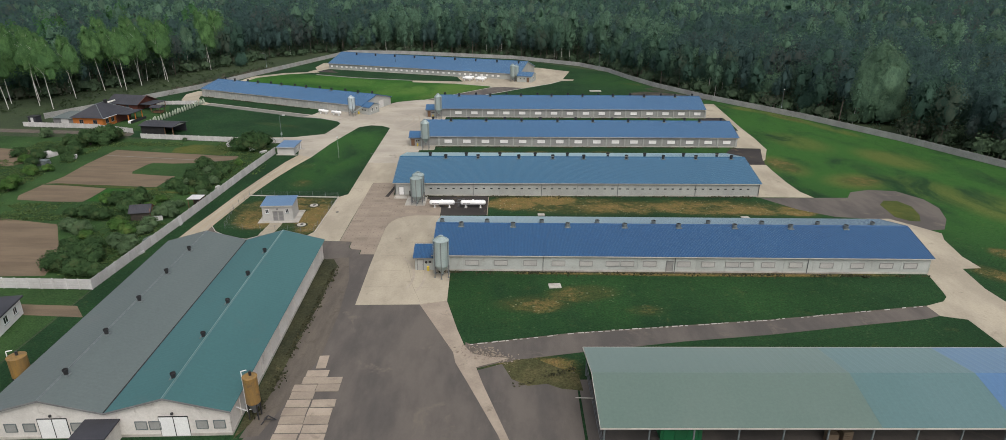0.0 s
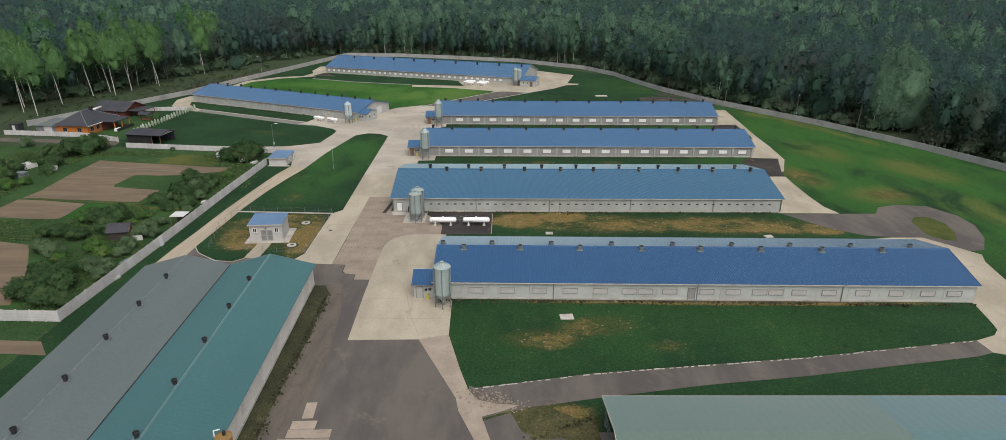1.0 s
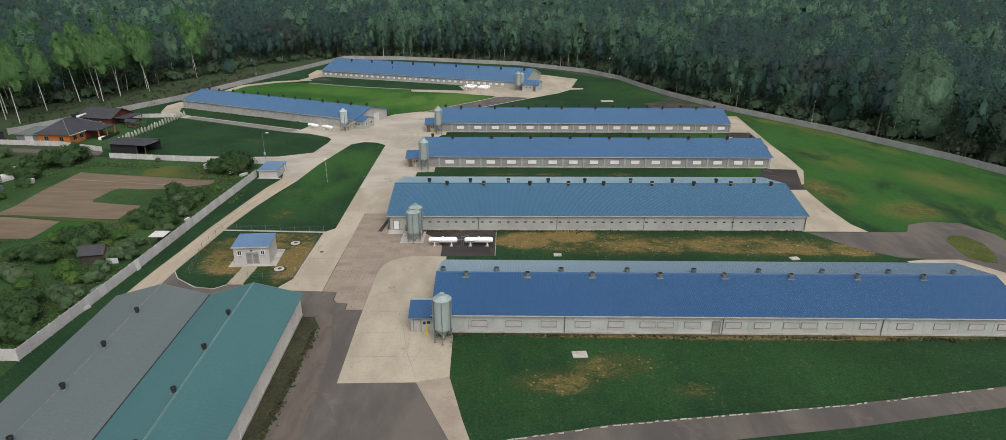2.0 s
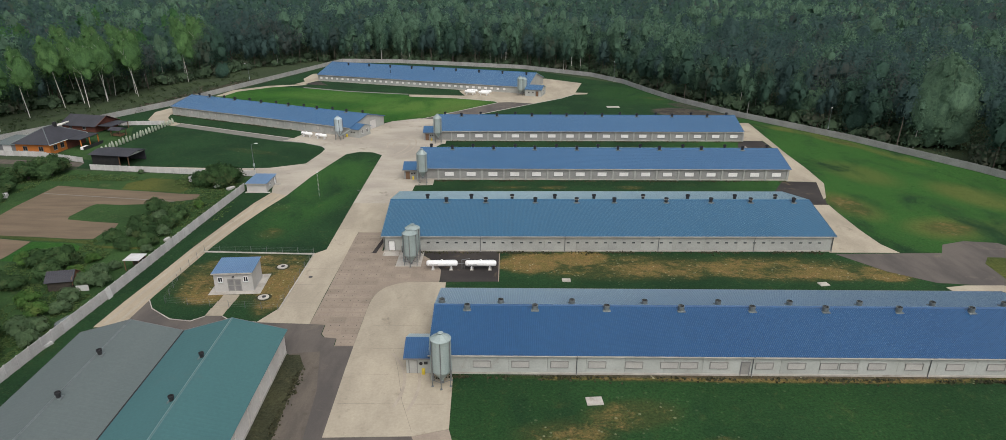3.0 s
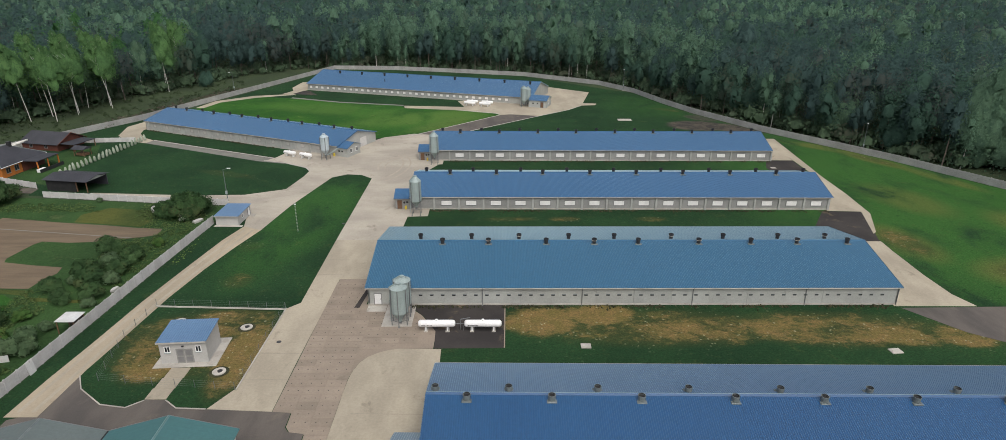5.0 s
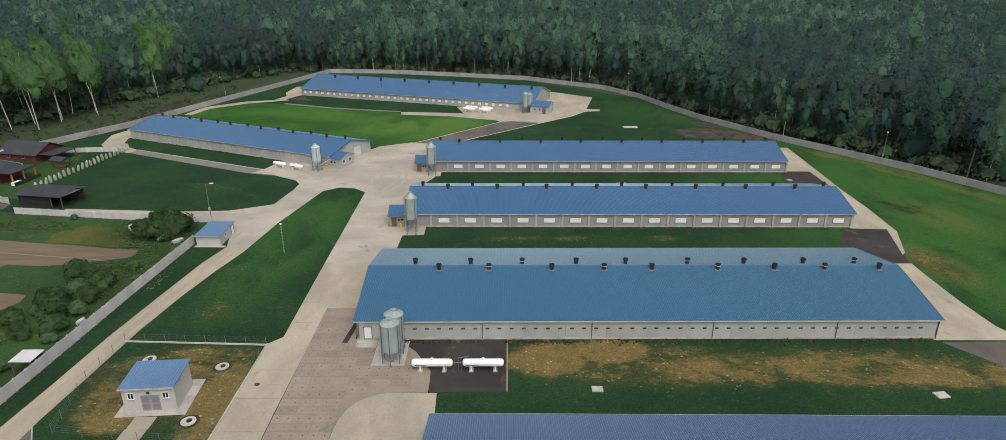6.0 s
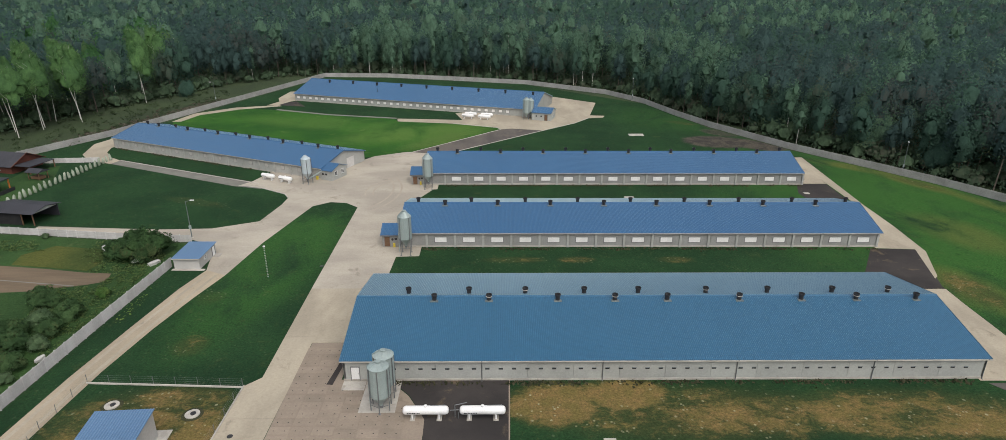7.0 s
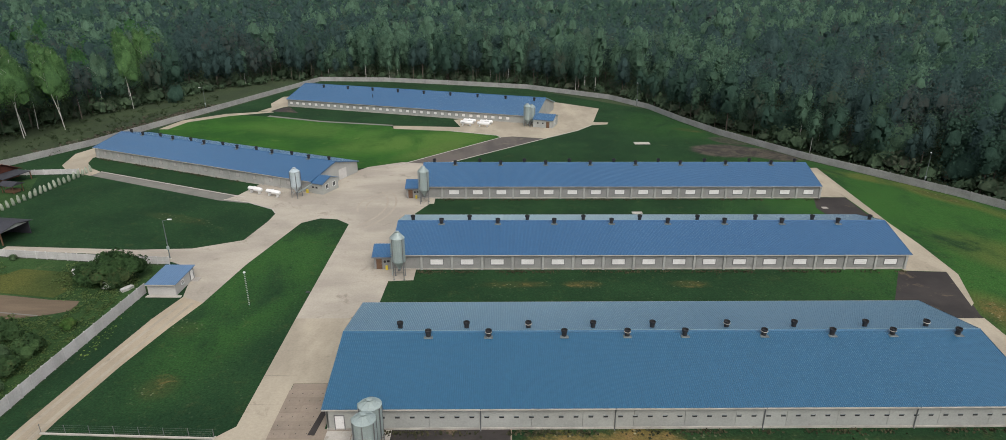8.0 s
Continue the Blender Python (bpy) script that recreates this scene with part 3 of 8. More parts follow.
ground_piece("road_west", [(-61.2, 111.1), (-57.3, 111.1), (-57.1, 120.6), (-56.5, 128.0), (-55.7, 140.0), (-54.3, 150.5), (-52.5, 160), (-50.6, 168), (-54.6, 170), (-56.2, 163), (-57.8, 150.6), (-59.2, 138.5), (-60.0, 127.2), (-60.8, 118.6)], 0.055, M["gravel"], "beige gravel track beside the concrete fence", "road")
ground_piece("yard_asphalt", [(-31.0, 30), (9, 30), (9.4, 62), (9.6, 70), (1.7, 72.6), (-3.2, 70.4), (-6.0, 74.5), (-12.4, 87.9), (-22.3, 87.7), (-22.6, 106.1), (-25.4, 106.1), (-25.5, 108.1), (-27.3, 108.4), (-27.9, 109.2), (-28.0, 111.8), (-30.3, 112.0), (-38.2, 112.6), (-41.9, 112.8), (-43.9, 114.3), (-46.3, 114.4), (-48, 112.9), (-51.3, 113.5), (-55.4, 116.6), (-57.2, 119.4), (-57.2, 112), (-60.5, 110.6), (-60.5, 103.5), (-31, 104.2), (-29.0, 101), (-25.8, 84), (-24.9, 73), (-27.5, 64), (-28.6, 57)], 0.045, M["asphalt"], "worn grey-brown asphalt farmyard with dusty patches", "yard")
ground_piece("yard_shed", [(9.4, 30), (80, 30), (80, 68.5), (9.8, 68.5)], 0.040, M["asphalt"], "dark dirty floor under the open shed", "yard")
ground_piece("apron_concrete", [(-11.4, 125.3), (-17.2, 125.4), (-18.6, 125.05), (-19.9, 124.4), (-21.0, 123.5), (-21.9, 122.1), (-22.4, 120.4), (-22.65, 118.5), (-22.7, 116), (-22.6, 101), (-22.3, 87.6), (-12.4, 87.8), (-8.3, 89.0), (-8.5, 99), (-11.0, 101), (-11.2, 117.5)], 0.065, M["concrete"], "pale concrete apron in front of a poultry house", "pavement")
ground_piece("pavement_strip", [(-12.4, 87.75), (-8.3, 88.95), (-6.2, 80.5), (-5.0, 76.4), (-3.9, 74.4), (-1.6, 73.6), (1.2, 73.3), (-0.6, 72.3), (-3.2, 71.2), (-2.2, 67.4), (0.7, 58.0), (4.3, 46), (3.2, 46), (-0.3, 58.0), (-4.0, 67.4), (-6.0, 72.3), (-6.4, 74.6)], 0.058, M["old_slab"], "cracked pale concrete strip crossing the yard", "pavement")
ground_piece("verge_barn", [(-31.4, 104.0), (-29.4, 104.0), (-28.1, 101.2), (-28.25, 96), (-27.8, 88.3), (-28.1, 80.5), (-28.1, 75.7), (-28.0, 66), (-28.6, 60), (-29.6, 57.5)], 0.060, M["verge"], "worn brown and green verge along the barn wall", "verge")
ground_piece("dirt_edge", [(-30.6, 104.4), (-26.9, 104.8), (-25.1, 96), (-24.2, 85), (-24.0, 73.9), (-25.2, 66), (-27.0, 58), (-29.0, 57.6), (-28.2, 66), (-28.4, 74), (-28.6, 82), (-29, 92), (-29.3, 98)], 0.050, M["dirt"], "trodden dirt between verge and asphalt", "ground")
ground_piece("dirt_heap_ground", [(0.2, 71.9), (2.2, 73.0), (4.6, 73.2), (7.4, 71.2), (10.0, 69.6), (10.2, 66.2), (7.6, 66.6), (5.8, 67.6), (3.4, 67.2), (1.4, 68.6)], 0.053, M["verge_straw"], "straw-strewn dirt at the edge of the asphalt", "ground")
ground_piece("drain_second", [(-25.7, 136.8), (-24.9, 136.8), (-23.95, 146), (-24.5, 146)], 0.076, M["dark_asphalt"], "dark open drain beside a poultry house", "drain")
ground_piece("path_asphalt", [(-4.2, 76.4), (11, 79.5), (39.9, 83.1), (65.9, 87.6), (66.1, 84.6), (63.5, 83.7), (51.5, 81.6), (38.3, 79.2), (25.4, 77.4), (10.4, 74.6), (1.6, 72.75), (1.3, 73.3)], 0.050, M["asphalt"], "brown asphalt path curving across the lawn", "path")
ground_piece("pad_house_east", [(74.1, 124.2), (80.5, 124.2), (83.6, 120.4), (86.6, 116.4), (85.1, 113.3), (83.5, 105.7), (83.7, 101.0), (80.2, 100.7), (79.0, 93.3), (79.2, 89.0), (80, 80), (78, 72), (69.7, 75.8), (69.6, 83.5), (67.6, 84.1), (66.1, 84.6), (65.9, 87.6), (69.4, 89.0), (70.9, 90.5), (71.4, 92.2), (72.7, 97.9), (72.6, 99), (72.0, 117), (70.5, 123.5)], 0.060, M["concrete"], "pale concrete pad at the end of a poultry house", "pavement")
ground_piece("road_loop", [(58.6, 136.6), (78.4, 137), (80.9, 140.8), (86, 142.5), (91.9, 141.6), (95.0, 136), (95.0, 130.5), (92.4, 124), (88.5, 118.5), (85.5, 118), (83.7, 119.7), (79.5, 123.9), (70, 125.2), (64, 129.5)], 0.048, M["asphalt"], "grey-brown asphalt turning loop", "road")
ground_piece("lawn_island", [(82.4, 125.2), (83.2, 132.5), (85.5, 135.2), (88.4, 135), (89.6, 131.5), (88.3, 126.5), (86.3, 122.8), (84.2, 123)], 0.060, M["dry_meadow"], "dry grass island inside the asphalt loop", "grass")
ground_piece("pad_second_east", [(57.9, 137.2), (70.7, 137.1), (69.3, 141), (69.0, 148), (69.3, 158), (69.6, 162.3), (58, 162.3)], 0.062, M["concrete"], "pale concrete pad at the end of a poultry house", "pavement")
ground_piece("yard_third_east", [(66.0, 178.7), (74.0, 178.1), (73, 173), (69.6, 163.2), (69.6, 162.4), (58, 162.4), (58, 166)], 0.050, M["dark_asphalt"], "dark asphalt patch between two poultry houses", "yard")
ground_piece("pad_third_east", [(67.0, 178.8), (74.1, 178.2), (70.2, 166.0), (71.2, 167.0), (75.5, 177.2), (76.6, 190), (77, 202), (79.8, 240), (77, 240), (76.1, 225), (75.5, 203), (74.9, 199), (67.0, 199)], 0.060, M["concrete"], "pale concrete strip along the ends of the houses", "pavement")
ground_piece("pad_fourth_east", [(68.5, 217.2), (75.75, 217), (77.2, 240.1), (68.5, 240)], 0.061, M["concrete"], "pale concrete pad at the end of a poultry house", "pavement")
ground_piece("yard_fourth_east", [(67.0, 199.2), (74.8, 199.2), (75.7, 216.9), (68.5, 217), (66, 210)], 0.046, M["dark_asphalt"], "dark asphalt patch between two poultry houses", "yard")
ground_piece("yard_tanks", [(-17.8, 138.0), (-2.5, 137.9), (-2.7, 125.6), (-12.4, 125.5), (-12.6, 130), (-14.8, 134.4)], 0.048, M["dark_asphalt"], "dark stained asphalt under the gas tanks", "yard")
ground_piece("path_far", [(-30.2, 243.6), (-19.4, 243.4), (-15.4, 247.0), (10.3, 271.2), (0.6, 273.9), (-2.8, 272.8)], 0.050, M["asphalt"], "grey-brown asphalt drive to the furthest poultry house", "road")
ground_piece("pad_far", [(-2.8, 272.9), (0.6, 274.0), (10.4, 271.3), (21.7, 281.5), (27.2, 288.9), (28.4, 293.4), (33.5, 315.2), (18.6, 327), (8, 326), (0, 296), (-14, 299), (-19, 297), (-16.0, 286.2), (-38.4, 288.4), (-37.7, 284.3), (-18.8, 280.9), (-4.2, 275.3)], 0.060, M["concrete"], "pale concrete yard round the furthest poultry house", "pavement")
ground_piece("path_far_spur", [(27.6, 293.4), (33.4, 292.6), (32.6, 289.9), (26.6, 288.8)], 0.061, M["concrete"], "short pale concrete spur", "path")
ground_piece("pad_far_west", [(-90.5, 311), (-88.0, 318), (-90.5, 325), (-90, 339), (-80, 341), (-81, 322), (-84, 318), (-86.5, 311.2)], 0.058, M["concrete"], "pale concrete pad by a poultry house", "pavement")
ground_piece("yard_far_west", [(-86.3, 311.4), (-84, 317.5), (-81.5, 318.5), (-75.5, 308.5)], 0.050, M["dark_asphalt"], "dark asphalt patch by a poultry house", "yard")
ground_piece("path_far_lawn", [(-113.5, 284), (-111.5, 296.5), (-100.5, 307), (-86, 311.2), (-84.5, 309.6), (-98, 303.6), (-108.5, 294), (-110.5, 284)], 0.056, M["concrete"], "curved pale concrete path", "path")
ground_piece("path_far_south", [(-84.2, 304.2), (-63.7, 295.6), (-38.6, 289.6), (-38.8, 288.3), (-63.9, 294.2), (-84.6, 302.6)], 0.056, M["grey_path"], "narrow concrete path beside the lawn", "path")
ground_piece("pad_fifth_west", [(-114.9, 252.4), (-117.0, 262.6), (-120.8, 261.6), (-122.7, 254.8), (-119.5, 243.5), (-114.9, 238.3), (-106.9, 234.5), (-106.0, 237.7), (-110.5, 241.1), (-114.0, 245.9), (-115.5, 250.8)], 0.060, M["concrete"], "pale concrete pad curving round the end of a poultry house", "pavement")
ground_piece("path_fifth", [(-106.0, 237.6), (-62.1, 217.7), (-59.2, 216.8), (-60.0, 213.9), (-67.3, 216.0), (-106.8, 234.6)], 0.052, M["grey_path"], "grey slab path along the lawn", "path")


# kerbs
for nm, pts in (
    ("kerb_hut", [(-57.2, 119.3), (-55.4, 116.5), (-51.3, 113.4), (-48.0, 112.8), (-46.4, 114.2)]),
    ("kerb_hut_east", [(-43.8, 114.2), (-41.9, 112.7), (-38.3, 112.5)]),
    ("kerb_far_west", [(-30.2, 243.4), (-2.9, 272.7), (-4.3, 275.2), (-18.8, 280.9)]),
    ("kerb_far_east", [(-19.2, 243.5), (-15.3, 246.9), (10.4, 271.0), (21.8, 281.4), (27.2, 288.8)]),
    ("kerb_crossing", [(-51.7, 207.6), (-53.1, 210.0), (-60.4, 214.7), (-66.1, 216.4)]),
    ("kerb_fifth", [(-62.0, 217.9), (-105.9, 237.8)]),
):
    solo(nm, strip_along(pts, 0.14 if nm in ("kerb_hut", "kerb_hut_east") else 0.24, -0.1, 0.12), M["plinth"] if nm in ("kerb_hut", "kerb_hut_east") else M["kerb"], "pale concrete kerb beside the paving", "kerb", "structure")

solo("kerb_tanks", strip_along([(-2.5, 137.9), (-2.7, 125.6)], 0.16, -0.1, 0.07), M["slab"], "dull concrete kerb beside the stained asphalt", "kerb", "structure")

# crumbling edging stones along the path
edging = solo("edging_path", strip_along([(-4.2, 76.5), (11, 79.6), (39.9, 83.2), (65.8, 87.5)], 0.3, -0.1, 0.058), M["dirt"], "dirt strip with crumbling edging stones beside the path", "edging", "structure")
stones = [chamfered(0.03, -0.09, -0.1, 0.92, 0.09, 0.0, 0.025), chamfered(0.05, -0.07, -0.1, 0.70, 0.08, 0.0, 0.03), chamfered(0.02, -0.1, -0.1, 0.45, 0.07, 0.0, 0.03)]
stones = [mesh_of("edging_stone", b) for b in stones]
for me in stones:
    me.materials.append(M["plinth"])
er = random.Random(5)
line = [(-4.2, 76.5), (11, 79.6), (39.9, 83.2), (65.8, 87.5)]
for (xa, ya), (xb, yb) in zip(line, line[1:]):
    ln = math.hypot(xb - xa, yb - ya)
    a = math.degrees(math.atan2(yb - ya, xb - xa))
    for i in range(int(ln)):
        if er.random() < 0.16:
            continue
        k = i / ln
        link("edging_stone", er.choice(stones), None, edging, "", pose(xa + (xb - xa) * k, ya + (yb - ya) * k + er.uniform(-0.06, 0.06), er.uniform(0.07, 0.15), er.uniform(-6, 6), er.uniform(-3, 3), a + er.uniform(-5, 5)))

# joints between the cast concrete bays
for nm, pts in (
    ("expansion_joint", [(-22.0, 93.6), (-9.2, 93.4)]), ("expansion_joint", [(-21.9, 99.6), (-16.8, 99.5)]), ("expansion_joint", [(-21.5, 105.6), (-12.2, 105.4)]), ("expansion_joint", [(-20.9, 111.6), (-11.8, 111.4)]),
    ("expansion_joint", [(-17.0, 105.2), (-15.7, 100.4), (-14.3, 94.0), (-12.5, 88.6)]), ("expansion_joint", [(-36.1, 118.4), (-30.4, 118.3)]), ("expansion_joint", [(-36.0, 124.4), (-30.3, 124.3)]), ("expansion_joint", [(-36.0, 130.4), (-30.2, 130.3)]),
    ("expansion_joint", [(-34.4, 142.4), (-30.2, 142.3)]), ("expansion_joint", [(-34.4, 148.4), (-30.1, 148.3)]), ("expansion_joint", [(-34.4, 154.4), (-30.1, 154.3)]), 
):
    solo(nm, strip_along(pts, 0.045, 0.03, 0.069), M["joint"], "dark filled joint in the concrete", "joint", "structure")

ground_piece("dirt_corner", [(-4.9, 77.2), (-4.0, 76.6), (0.4, 77.4), (2.4, 74.4), (2.4, 72.6), (-0.2, 72.2), (-3.4, 70.8), (-4.6, 73.4)], 0.042, M["dirt"], "bare rubble-strewn dirt beside the asphalt", "ground")

# broken concrete where the strip meets the path
rr = random.Random(8)
bm = bmesh.new()
for i in range(170):
    k = rr.random()
    x, y, w = -5.0 + 6.2 * k + rr.gauss(0, 0.7), 75.4 - 2.6 * k + rr.gauss(0, 0.9), rr.uniform(0.04, 0.16) * rr.uniform(0.6, 1.3)
    b = bmesh.ops.create_icosphere(bm, subdivisions=1, radius=w)["verts"]
    bmesh.ops.transform(bm, verts=b, matrix=pose(x, y, 0.05 + 0.2 * w, rr.uniform(-30, 30), rr.uniform(-30, 30), rr.uniform(0, 360)) @ Matrix.Diagonal((1.4, 0.9, 0.55, 1)))
for v in bm.verts:
    v.co += Vector((rr.uniform(-0.03, 0.03), rr.uniform(-0.03, 0.03), rr.uniform(-0.02, 0.02)))
solo("rubble", bm, M["slab"], "pale broken concrete lumps beside the path", "rubble", "stuff")

# allotment plots
SOIL_PLOTS = (
    ("plot_soil_north", [(-106.2, 174.8), (-93.5, 172.3), (-82.9, 170.7), (-75.3, 169.2), (-70.4, 168.8), (-69.7, 165.8), (-72.1, 164.7), (-79.7, 162.4), (-84.7, 161.9), (-90.1, 162.5), (-90.8, 161.1), (-91.5, 154.9), (-90.8, 153.3), (-85.2, 152.1), (-79.3, 151.2), (-78.7, 148.8), (-79.7, 146.4), (-79.8, 143.2), (-84.2, 143.4), (-91.5, 144.3), (-99.5, 144.9), (-103.7, 145.7), (-106.8, 145.3), (-105.9, 150.5), (-106.6, 161.1)], "soil", "bare brown tilled soil plot"),
    ("plot_soil_middle", [(-107.0, 144.6), (-100.7, 144.0), (-90.8, 142.0), (-90.7, 135.9), (-91.0, 133.2), (-97.8, 133.2), (-106.0, 134.3), (-107.5, 137.0)], "soil", "bare brown tilled soil plot"),
    ("plot_soil_south", [(-120, 124.5), (-102, 123.4), (-88.2, 120), (-83, 112), (-79.3, 107.7), (-76.1, 97.4), (-120, 96)], "soil", "bare brown tilled soil plot"),
    ("plot_soil_west", [(-150, 178), (-135.9, 175.4), (-126.9, 173.6), (-124.1, 168.3), (-122.8, 162.6), (-124.5, 159.4), (-150, 158)], "soil", "bare brown tilled soil plot"),
)
OTHER_PLOTS = (
    ("furrow_line_north", [(-105.9, 169.45), (-74.1, 164.35), (-74.1, 164.05), (-105.9, 169.15)], "grey_path", "pale trodden line across the soil"),
    ("straw_row", [(-104, 145.6), (-91.5, 144.0), (-85, 143.1), (-79.4, 142.6), (-78, 140.3), (-68.5, 139.3), (-68, 138.4), (-77.1, 139.1), (-79, 140.9), (-84, 141.8), (-91, 142.6), (-104, 144.9)], "dry_meadow", "dry straw row between the plots"),
    ("plot_grass_yellow", [(-91, 176.5), (-87.3, 180.6), (-77.5, 179), (-74.2, 173), (-75.3, 169.9), (-83, 171.3), (-90, 172.4)], "dry_meadow", "yellowish unmown grass strip"),
    ("plot_grass_bright", [(-90.4, 141.8), (-82.5, 141.2), (-79.2, 139.2), (-79.0, 134.3), (-84, 133.3), (-90.6, 133.4)], "bright_lawn", "bright green mown garden plot"),
    ("track_dirt", [(-80, 88), (-64.6, 87.2), (-61.7, 83.8), (-71.7, 84.5), (-80, 85)], "soil", "bare dirt track in the grass"),
    ("lane_house", [(-240, 196), (-160, 199), (-124, 195.5), (-111, 193.5), (-110.5, 190), (-124, 192), (-160, 195), (-240, 191)], "dirt", "pale dirt lane in front of the houses"),
    ("yard_house", [(-123, 201), (-111, 196), (-112, 218), (-119, 233), (-125, 228)], "meadow", "dull grass of the house yard"),
)
for nm, pts, mt, lb in SOIL_PLOTS + OTHER_PLOTS:
    ground_piece(nm, pts, 0.037 if nm in ("furrow_line_north", "straw_row") else 0.032, M[mt], lb, "soil" if mt == "soil" else "ground")
# ---------------------------------------------------------------- roofs


def sheet(L, y0, z0, y1, z1, x0, pitch=0.25, h=0.03):
    """A ribbed sheet-metal slope between two level lines, with the ribs running down it."""
    n = max(2, int(round(L / pitch)))
    p = L / n
    up = Vector((0, -(z1 - z0), (y1 - y0))).normalized()
    if up.z < 0:
        up = -up
    xs, hs = [], []
    for i in range(n):
        for fx, hh in ((0.0, 0.0), (0.52, 0.0), (0.64, 1.0), (0.88, 1.0)):
            xs.append(x0 + (i + fx) * p)
            hs.append(hh * h)
    xs.append(x0 + L)
    hs.append(0.0)
    xs, hs = np.array(xs), np.array(hs)
    rows = []
    for y, z, d in ((y0, z0, 0), (y1, z1, 0), (y1, z1, -0.06), (y0, z0, -0.06)):
        k = hs if d == 0 else np.full_like(hs, d)
        rows.append(np.stack([xs, y + up.y * k, z + up.z * k], 1))
    m = len(xs)
    v = np.concatenate(rows)
    i = np.arange(m - 1)
    f = []
    for a, b in ((0, 1), (1, 2), (2, 3), (3, 0)):
        f.append(np.stack([a * m + i, a * m + i + 1, b * m + i + 1, b * m + i], 1))
    f = np.concatenate(f + [np.array([[0, m, 2 * m, 3 * m], [m - 1, 4 * m - 1, 3 * m - 1, 2 * m - 1]])])
    return raw_mesh("roof_slope", v, f)


def gable_roof(parent, L, W, he, hr, mat, ov=0.3, end=0.35, pitch=0.25, trim=None):
    s = (hr - he) / (W / 2)
    ze = he - s * ov
    link("roof_slope", sheet(L + 2 * end, -ov, ze + 0.09, W / 2 - 0.02, hr + 0.09, -end, pitch), mat, parent)
    link("roof_slope", sheet(L + 2 * end, W + ov, ze + 0.09, W / 2 + 0.02, hr + 0.09, -end, pitch), mat, parent)
    bm = bmesh.new()
    profile_x(bm, [(W / 2 - 0.28, hr + 0.09 - s * 0.28), (W / 2, hr + 0.17), (W / 2 + 0.28, hr + 0.09 - s * 0.28), (W / 2 + 0.28, hr + 0.13 - s * 0.28), (W / 2, hr + 0.21), (W / 2 - 0.28, hr + 0.13 - s * 0.28)], -end - 0.02, L + end + 0.02)
    part("ridge_cap", bm, mat, parent)
    for x in (-end - 0.03, L + end):
        for sgn in (0, 1):
            y = -ov if sgn == 0 else W + ov
            bm = bmesh.new()
            profile_x(bm, [(y, ze - 0.12), (W / 2, hr - 0.12), (W / 2, hr + 0.16), (y, ze + 0.16)], x, x + 0.03)
            part("verge_trim", bm, trim or mat, parent)
    for y in (-ov - 0.12, W + ov):
        bm = bmesh.new()
        profile_x(bm, [(y, ze - 0.06), (y + 0.12, ze - 0.06), (y + 0.12, ze + 0.06), (y + 0.09, ze + 0.06), (y + 0.09, ze - 0.03), (y + 0.03, ze - 0.03), (y + 0.03, ze + 0.06), (y, ze + 0.06)], -end, L + end)
        part("gutter", bm, M["kerb"], parent, "pale gutter")


def gable_wall(parent, W, he, hr, x, mat, t=0.25):
    bm = bmesh.new()
    profile_x(bm, [(0, 0), (W, 0), (W, he), (W / 2, hr), (0, he)], x, x + t)
    return part("gable_wall", bm, mat, parent)


def vent_meshes():
    bm = lathe(bmesh.new(), [(0.36, 0.0), (0.36, 0.75), (0.46, 0.80), (0.50, 1.15), (0.44, 1.15), (0.40, 0.85), (0.0, 0.80)], 14)
    stack = mesh_of("stack", bm)
    stack.materials.append(M["black"])
    bm = lathe(bmesh.new(), [(0.48, 0.0), (0.48, 0.62), (0.52, 0.66), (0.52, 0.92), (0.45, 0.92), (0.42, 0.70), (0.0, 0.66)], 14)
    wide = mesh_of("stack", bm)
    wide.materials.append(M["vent_grey"])
    bm = boxed(-0.66, -0.66, -0.30, 0.66, 0.66, 0.14)
    bmesh.ops.bevel(bm, geom=bm.edges[:], offset=0.06, segments=1, affect="EDGES")
    skirt = mesh_of("skirt", bm)
    skirt.materials.append(M["vent_grey"])
    bm = lathe(bmesh.new(), [(0.50, 0.76), (0.55, 0.80), (0.50, 0.86), (0.43, 0.84)], 14)
    rim = mesh_of("rim", bm)
    rim.materials.append(M["plinth"])
    bm = lathe(bmesh.new(), [(0.44, 0.90), (0.425, 0.72), (0.0, 0.69)], 14)
    mouth = mesh_of("mouth", bm)
    mouth.materials.append(M["void"])
    return stack, wide, skirt, rim, mouth


STACK, WIDE, SKIRT, RIM, MOUTH = vent_meshes()


def vent(parent, x, y, z, big=False, skirt=False, rim=False, scale=1.0):
    v = link("roof_vent", WIDE if big else STACK, None, parent, "grey round vent" if big else "black plastic vent chimney", Matrix.Translation((x, y, z - 0.1)) @ Matrix.Scale(scale, 4))
    if skirt:
        link("skirt", SKIRT, None, v)
    if big:
        link("mouth", MOUTH, None, v, "dark open mouth")
    if rim:
        link("rim", RIM, None, v)
    return v


def roof_z(y, W, he, hr):
    return hr - abs(y - W / 2) * (hr - he) / (W / 2) + 0.09


# ---------------------------------------------------------------- poultry houses


